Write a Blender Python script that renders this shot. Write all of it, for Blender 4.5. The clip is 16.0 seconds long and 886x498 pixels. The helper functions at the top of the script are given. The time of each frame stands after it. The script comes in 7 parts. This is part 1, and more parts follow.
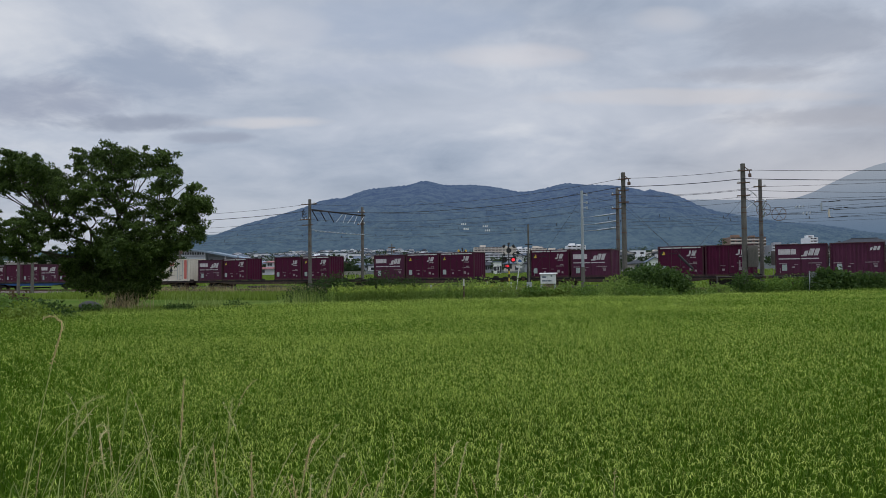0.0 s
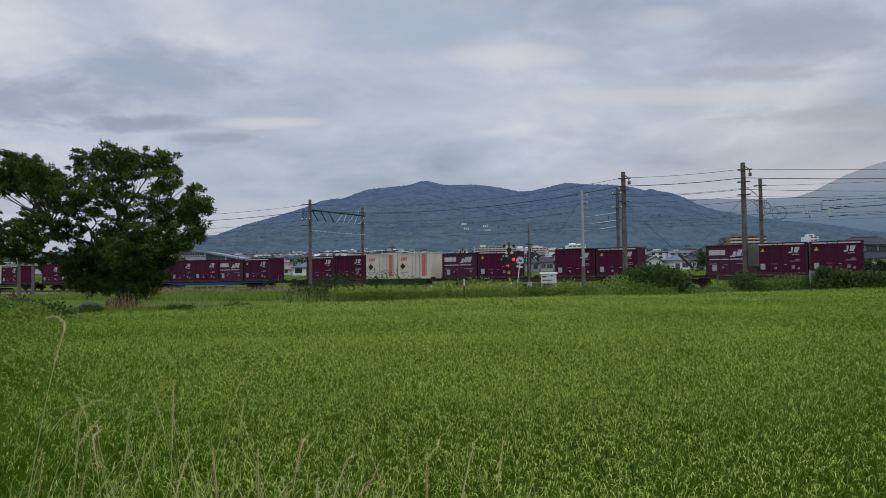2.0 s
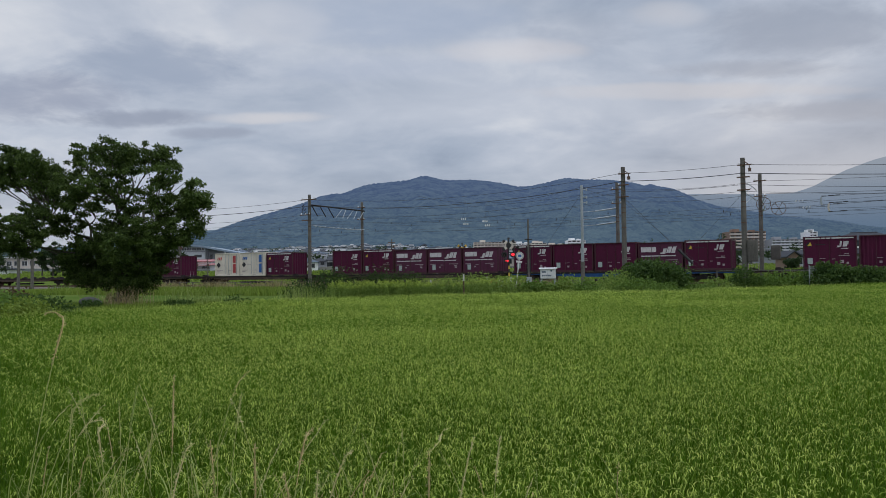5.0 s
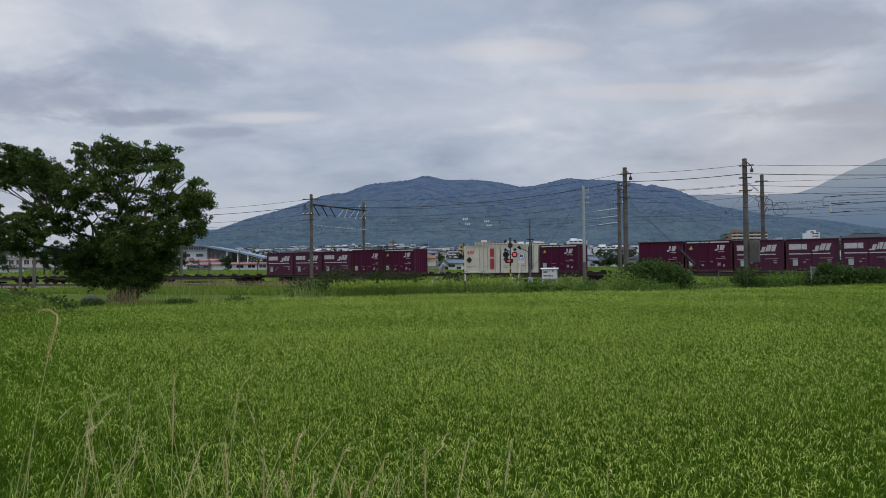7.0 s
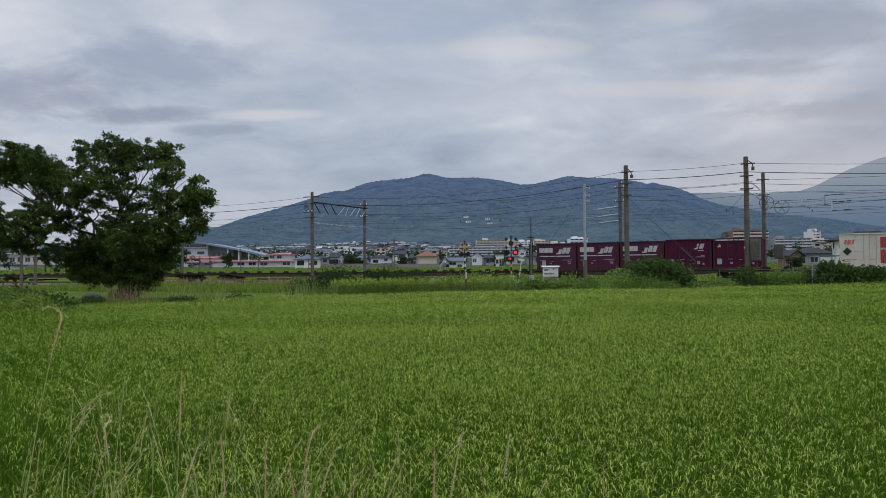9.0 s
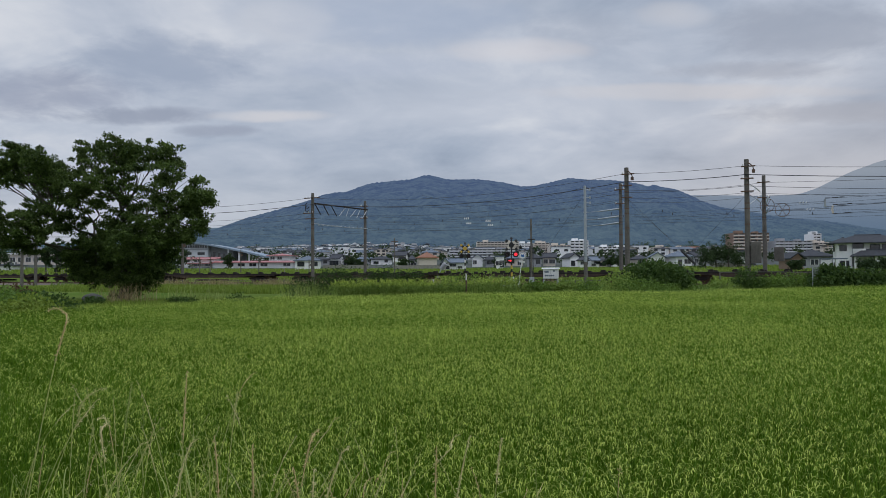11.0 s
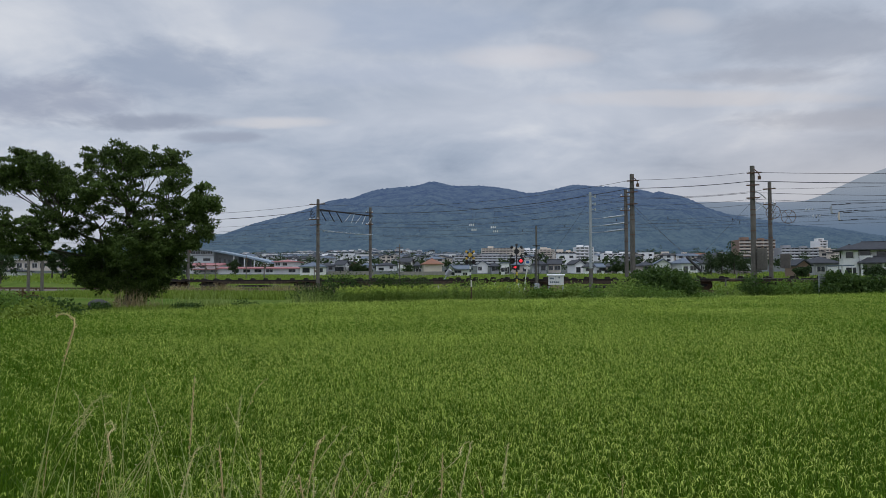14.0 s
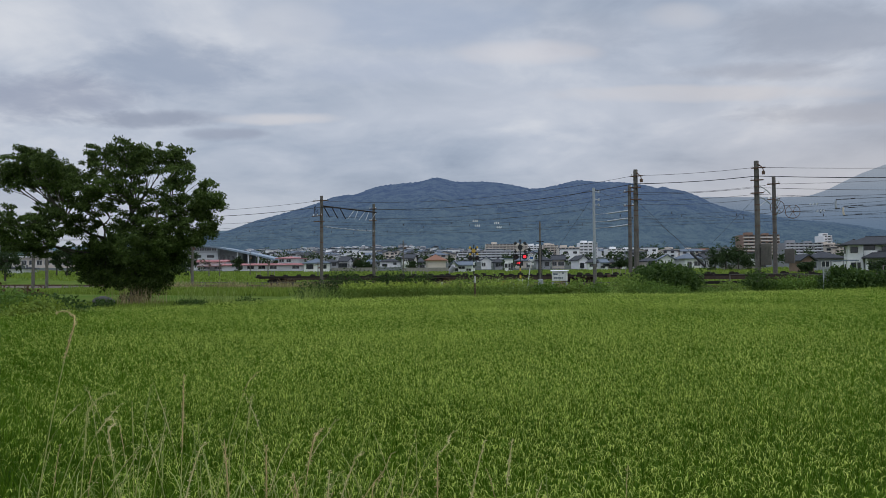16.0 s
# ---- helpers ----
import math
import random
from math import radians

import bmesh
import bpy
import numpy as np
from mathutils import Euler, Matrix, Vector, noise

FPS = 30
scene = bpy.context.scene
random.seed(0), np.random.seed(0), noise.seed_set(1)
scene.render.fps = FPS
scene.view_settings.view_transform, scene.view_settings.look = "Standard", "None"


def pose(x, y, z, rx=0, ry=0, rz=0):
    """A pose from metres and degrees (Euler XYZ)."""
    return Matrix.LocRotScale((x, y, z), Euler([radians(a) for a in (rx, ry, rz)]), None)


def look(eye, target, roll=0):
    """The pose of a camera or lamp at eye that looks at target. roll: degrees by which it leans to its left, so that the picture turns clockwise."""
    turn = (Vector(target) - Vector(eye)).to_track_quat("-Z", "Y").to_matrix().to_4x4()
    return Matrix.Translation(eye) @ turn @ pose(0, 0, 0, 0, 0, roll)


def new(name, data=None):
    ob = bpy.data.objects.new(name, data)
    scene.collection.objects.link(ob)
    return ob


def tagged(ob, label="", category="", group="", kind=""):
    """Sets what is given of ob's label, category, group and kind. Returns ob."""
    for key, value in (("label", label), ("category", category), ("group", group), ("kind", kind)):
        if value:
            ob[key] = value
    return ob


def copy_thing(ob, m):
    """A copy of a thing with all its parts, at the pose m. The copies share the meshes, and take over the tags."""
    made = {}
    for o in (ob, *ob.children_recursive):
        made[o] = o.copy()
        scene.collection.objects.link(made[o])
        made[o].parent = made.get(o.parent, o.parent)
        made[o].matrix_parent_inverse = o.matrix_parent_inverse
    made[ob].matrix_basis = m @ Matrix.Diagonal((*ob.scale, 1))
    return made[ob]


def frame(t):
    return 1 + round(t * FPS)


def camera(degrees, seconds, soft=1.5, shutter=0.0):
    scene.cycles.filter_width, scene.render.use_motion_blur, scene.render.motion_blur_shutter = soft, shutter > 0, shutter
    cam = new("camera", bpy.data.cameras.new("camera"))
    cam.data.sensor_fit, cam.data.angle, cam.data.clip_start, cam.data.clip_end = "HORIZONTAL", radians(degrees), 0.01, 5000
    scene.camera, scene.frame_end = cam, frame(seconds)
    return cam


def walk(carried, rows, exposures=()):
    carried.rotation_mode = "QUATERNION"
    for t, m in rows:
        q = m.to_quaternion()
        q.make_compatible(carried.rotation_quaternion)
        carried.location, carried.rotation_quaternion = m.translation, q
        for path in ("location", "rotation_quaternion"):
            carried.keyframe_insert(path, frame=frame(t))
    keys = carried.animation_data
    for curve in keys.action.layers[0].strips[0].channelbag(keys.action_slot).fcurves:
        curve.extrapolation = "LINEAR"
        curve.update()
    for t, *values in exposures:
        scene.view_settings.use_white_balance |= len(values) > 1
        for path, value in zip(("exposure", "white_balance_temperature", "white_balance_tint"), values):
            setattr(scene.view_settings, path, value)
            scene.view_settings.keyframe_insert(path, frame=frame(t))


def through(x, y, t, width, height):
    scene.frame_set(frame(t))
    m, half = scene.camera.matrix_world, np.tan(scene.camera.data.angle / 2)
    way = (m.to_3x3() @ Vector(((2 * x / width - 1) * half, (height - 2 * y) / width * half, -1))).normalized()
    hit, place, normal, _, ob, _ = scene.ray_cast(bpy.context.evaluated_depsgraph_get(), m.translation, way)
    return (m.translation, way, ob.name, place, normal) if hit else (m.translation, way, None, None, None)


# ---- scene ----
# camera: a phone held by somebody on the path beside the paddy, turning slightly
EYE = (0.0, 0.0, 1.75)
cam = camera(60.0, 16.0, soft=0.5)
TURNS = [(0, -0.014, 2.152, -0.584), (0.5, -0.013, 2.113, -0.599), (1, -0.012, 2.123, -0.647), (1.5, -0.011, 2.137, -0.670),
         (2, 0.010, 2.147, -0.732), (2.5, 0.061, 2.060, -0.813), (3, 0.059, 1.916, -0.751), (3.5, 0.0, 1.898, -0.750),
         (4, -0.047, 1.859, -0.718), (6.5, 0.080, 1.739, -0.627), (7, 0.094, 1.777, -0.554), (7.5, 0.123, 1.784, -0.537),
         (8, 0.091, 1.745, -0.488), (8.5, 0.123, 1.663, -0.474), (9, 0.160, 1.616, -0.480), (11.5, 0.219, 1.823, -0.205),
         (12, 0.264, 1.919, -0.130), (12.5, 0.329, 1.951, -0.170), (13, 0.390, 2.080, -0.180), (13.5, 0.461, 2.173, -0.210),
         (14, 0.567, 2.208, -0.200), (14.5, 0.579, 2.193, -0.220), (15, 0.576, 2.139, -0.230), (15.5, 0.657, 2.065, -0.290),
         (16, 0.834, 1.916, -0.358)]
walk(cam, [(t, pose(*EYE, 0, 0, yaw) @ pose(0, 0, 0, 90 + pitch) @ pose(0, 0, 0, 0, 0, roll)) for t, yaw, pitch, roll in TURNS],
     exposures=[(0, 0.0), (16, 0.0)])

# ---- world and sun ----
SUN_EL, SUN_ROT = radians(64), radians(140)
world = bpy.data.worlds.new("overcast_sky")
scene.world = world
world.use_nodes = True


def tree_of(owner):
    nt = owner.node_tree
    nt.nodes.clear()
    return nt


class Net:
    """Short hand for building node trees."""

    def __init__(self, owner):
        self.nt = tree_of(owner)

    def add(self, kind, **kw):
        n = self.nt.nodes.new(kind)
        for k, v in kw.items():
            if k == "ins":
                for name, val in v.items():
                    self.put(n, name, val)
            elif k == "op":
                n.operation = v
            elif k == "dt":
                n.data_type = v
            elif k == "bt":
                n.blend_type = v
            elif k == "vt":
                n.vector_type = v
        return n

    def put(self, n, name, val):
        sock = n.inputs[name]
        if isinstance(val, bpy.types.NodeSocket):
            self.nt.links.new(val, sock)
        else:
            sock.default_value = val

    def math(self, op, a, b=0.0, clamp=False):
        n = self.add("ShaderNodeMath", op=op, ins={0: a, 1: b})
        n.use_clamp = clamp
        return n.outputs[0]

    def mix(self, fac, a, b, bt="MIX"):
        n = self.add("ShaderNodeMix", dt="RGBA", bt=bt)
        n.clamp_factor = True
        self.put(n, 0, fac), self.put(n, 6, a), self.put(n, 7, b)
        return n.outputs[2]

    def noise(self, vec, scale, detail=4.0, rough=0.55, dist=0.0):
        n = self.add("ShaderNodeTexNoise", ins={"Vector": vec, "Scale": scale, "Detail": detail, "Roughness": rough, "Distortion": dist})
        return n.outputs["Fac"]

    def ramp(self, fac, *stops):
        n = self.add("ShaderNodeValToRGB", ins={"Fac": fac})
        els = n.color_ramp.elements
        while len(els) < len(stops):
            els.new(0.5)
        for e, (p, c) in zip(els, stops):
            e.position, e.color = p, (*c, 1) if len(c) == 3 else c
        return n.outputs["Color"]

    def span(self, v, a, b, c=0.0, d=1.0):
        n = self.add("ShaderNodeMapRange", ins={"Value": v, "From Min": a, "From Max": b, "To Min": c, "To Max": d})
        n.interpolation_type = "SMOOTHSTEP"
        return n.outputs["Result"]


w = Net(world)
sky = w.add("ShaderNodeTexSky")
sky.sky_type, sky.sun_disc, sky.sun_elevation, sky.sun_rotation = "NISHITA", False, SUN_EL, SUN_ROT
way = w.add("ShaderNodeTexCoord").outputs["Generated"]
sep = w.add("ShaderNodeSeparateXYZ", ins={0: way})
wx, wy, wz = sep.outputs
up = w.math("ADD", w.math("MAXIMUM", wz, 0.0), 0.20)
# the cloud layer lies flat overhead: directions are thrown on to it
flat = w.add("ShaderNodeCombineXYZ", ins={0: w.math("DIVIDE", wx, up), 1: w.math("DIVIDE", wy, up), 2: 0.0}).outputs[0]
shift = w.add("ShaderNodeVectorMath", op="ADD", ins={0: flat, 1: (3.1, 1.7, 0.4)}).outputs[0]
big = w.noise(shift, 0.85, 5, 0.5, 0.5)
mid = w.noise(shift, 2.6, 6, 0.55, 0.5)
fine = w.noise(shift, 8.0, 5, 0.6, 0.3)
cover = w.math("ADD", w.math("MULTIPLY", big, 0.62), w.math("ADD", w.math("MULTIPLY", mid, 0.30), w.math("MULTIPLY", fine, 0.08)))
cloud = w.ramp(cover, (0.33, (0.19, 0.24, 0.33)), (0.45, (0.33, 0.38, 0.47)), (0.55, (0.44, 0.48, 0.56)), (0.68, (0.64, 0.655, 0.69)))


def bank(x, z, sx, sz):
    """A soft cloud bank round the direction (x, 1, z)."""
    dx = w.math("DIVIDE", w.math("SUBTRACT", w.math("DIVIDE", wx, w.math("MAXIMUM", wy, 0.05)), x), sx)
    dz = w.math("DIVIDE", w.math("SUBTRACT", w.math("DIVIDE", wz, w.math("MAXIMUM", wy, 0.05)), z), sz)
    r = w.math("ADD", w.math("MULTIPLY", dx, dx), w.math("MULTIPLY", dz, dz))
    r = w.math("ADD", r, w.math("MULTIPLY", w.math("SUBTRACT", mid, 0.5), 1.7))
    r = w.math("ADD", r, w.math("MULTIPLY", w.math("SUBTRACT", fine, 0.5), 1.5))
    return w.math("MULTIPLY", w.span(r, 1.3, 0.0), w.math("GREATER_THAN", wy, 0.05))


for x, z, sx, sz, amount, tone in ((-0.37, 0.278, 0.13, 0.045, 0.75, (0.27, 0.32, 0.42)), (-0.53, 0.235, 0.13, 0.035, 0.75, (0.26, 0.29, 0.38)),
                                   (-0.40, 0.207, 0.11, 0.013, 0.8, (0.25, 0.28, 0.36)), (-0.30, 0.187, 0.06, 0.009, 0.75, (0.28, 0.31, 0.39)),
                                   (0.52, 0.205, 0.18, 0.016, 0.6, (0.29, 0.31, 0.37)), (0.42, 0.262, 0.14, 0.014, 0.55, (0.29, 0.31, 0.37)),
                                   (0.19, 0.315, 0.09, 0.03, 0.5, (0.31, 0.35, 0.43)), (0.48, 0.315, 0.17, 0.045, 0.65, (0.28, 0.31, 0.38)),
                                   (-0.06, 0.335, 0.17, 0.04, 0.55, (0.34, 0.40, 0.52)), (-0.1, 0.27, 0.14, 0.02, 0.4, (0.37, 0.42, 0.53)),
                                   (-0.23, 0.206, 0.085, 0.009, 0.6, (0.62, 0.60, 0.61)), (-0.21, 0.33, 0.07, 0.03, 0.35, (0.58, 0.59, 0.63)),
                                   (0.10, 0.292, 0.10, 0.018, 0.5, (0.60, 0.58, 0.60)), (0.32, 0.235, 0.24, 0.012, 0.5, (0.58, 0.55, 0.55)),
                                   (0.30, 0.335, 0.06, 0.02, 0.4, (0.58, 0.57, 0.59)), (0.1, 0.22, 0.25, 0.03, 0.35, (0.50, 0.53, 0.60))):
    cloud = w.mix(w.math("MULTIPLY", bank(x, z, sx, sz), amount), cloud, (*tone, 1))
low = w.span(wz, 0.17, 0.03)
cloud = w.mix(w.math("MULTIPLY", low, 0.75), cloud, (0.43, 0.455, 0.51, 1))
warm = w.math("MULTIPLY", w.span(wx, 0.05, 0.5), w.span(wz, 0.30, 0.06))
cloud = w.mix(w.math("MULTIPLY", warm, 0.55), cloud, (0.51, 0.475, 0.475, 1))
# an overcast sky is brightest overhead
zen = w.span(wz, 0.42, 0.95, 1.0, 2.6)
cloud = w.mix(1.0, cloud, w.add("ShaderNodeCombineXYZ", ins={0: zen, 1: zen, 2: zen}).outputs[0], "MULTIPLY")
skylight = w.mix(1.0, sky.outputs[0], (0.06, 0.06, 0.06, 1), "MULTIPLY")
both = w.mix(0.93, skylight, cloud)
out = w.add("ShaderNodeBackground", ins={"Color": both, "Strength": 1.17})
w.nt.links.new(out.outputs[0], w.add("ShaderNodeOutputWorld").inputs[0])

sun_data = bpy.data.lights.new("sun", "SUN")
sun_data.energy, sun_data.angle, sun_data.color = 0.72, radians(30), (1.0, 0.95, 0.88)
sun = new("sun", sun_data)
sun.matrix_basis = look((0, 0, 60), (-12.5, 15, 20))


# ---- materials ----
def material(name, colour, rough=0.7, metal=0.0, other=None, scale=3.0, amount=0.5, bump=0.0, bump_scale=20.0, island=0.0, obj=0.0,
             spec=0.5, stain=0.0, glow=None, sheen=0.0):
    """A procedural surface: two tones by noise at two scales, optional variation per piece, fine relief."""
    m = bpy.data.materials.new(name)
    m.use_nodes = True
    n = Net(m)
    co = n.add("ShaderNodeTexCoord").outputs["Object"]
    other = other or tuple(c * 0.7 for c in colour)
    a = n.noise(co, scale, 5, 0.6)
    b = n.noise(co, scale * 7.3, 3, 0.6)
    f = n.math("ADD", n.math("MULTIPLY", a, 0.65), n.math("MULTIPLY", b, 0.35))
    f = n.span(f, 0.35, 0.65)
    col = n.mix(n.math("MULTIPLY", f, amount), (*colour, 1), (*other, 1))
    if stain:
        sc = n.add("ShaderNodeMapping", ins={"Vector": co, "Scale": (6.0, 6.0, 0.7)}).outputs[0]
        st = n.span(n.noise(sc, 1.0, 4, 0.6), 0.5, 0.72)
        col = n.mix(n.math("MULTIPLY", st, stain), col, tuple(c * 0.35 for c in colour) + (1,))
    if island:
        r = n.add("ShaderNodeNewGeometry").outputs["Random Per Island"]
        col = n.mix(n.math("MULTIPLY", r, island), col, (*other, 1))
    if obj:
        r = n.add("ShaderNodeObjectInfo").outputs["Random"]
        col = n.mix(n.math("MULTIPLY", r, obj), col, (*other, 1))
    p = n.add("ShaderNodeBsdfPrincipled", ins={"Base Color": col, "Roughness": rough, "Metallic": metal, "Specular IOR Level": spec})
    if bump:
        bn = n.add("ShaderNodeBump", ins={"Height": n.noise(co, bump_scale, 4, 0.6), "Strength": bump, "Distance": 0.02})
        n.put(p, "Normal", bn.outputs[0])
    if glow:
        n.put(p, "Emission Color", (*glow[0], 1)), n.put(p, "Emission Strength", glow[1])
    n.nt.links.new(p.outputs[0], n.add("ShaderNodeOutputMaterial").inputs[0])
    return m


def leafy(name, dark, light, rough=0.65, through=0.35, patch=0.25, spec=0.15):
    """Leaves: tone per leaf and in broad patches, some light passing through."""
    m = bpy.data.materials.new(name)
    m.use_nodes = True
    n = Net(m)
    r = n.add("ShaderNodeNewGeometry").outputs["Random Per Island"]
    co = n.add("ShaderNodeTexCoord").outputs["Object"]
    f = n.math("ADD", n.math("MULTIPLY", r, 1 - patch), n.math("MULTIPLY", n.span(n.noise(co, 0.35, 4, 0.6), 0.35, 0.65), patch))
    col = n.mix(f, (*dark, 1), (*light, 1))
    p = n.add("ShaderNodeBsdfPrincipled", ins={"Base Color": col, "Roughness": rough, "Specular IOR Level": spec})
    tr = n.add("ShaderNodeBsdfTranslucent", ins={"Color": n.mix(0.5, col, (light[0] * 1.2, light[1] * 1.2, light[2] * 0.6, 1))})
    mx = n.add("ShaderNodeMixShader", ins={0: through, 1: p.outputs[0], 2: tr.outputs[0]})
    n.nt.links.new(mx.outputs[0], n.add("ShaderNodeOutputMaterial").inputs[0])
    return m


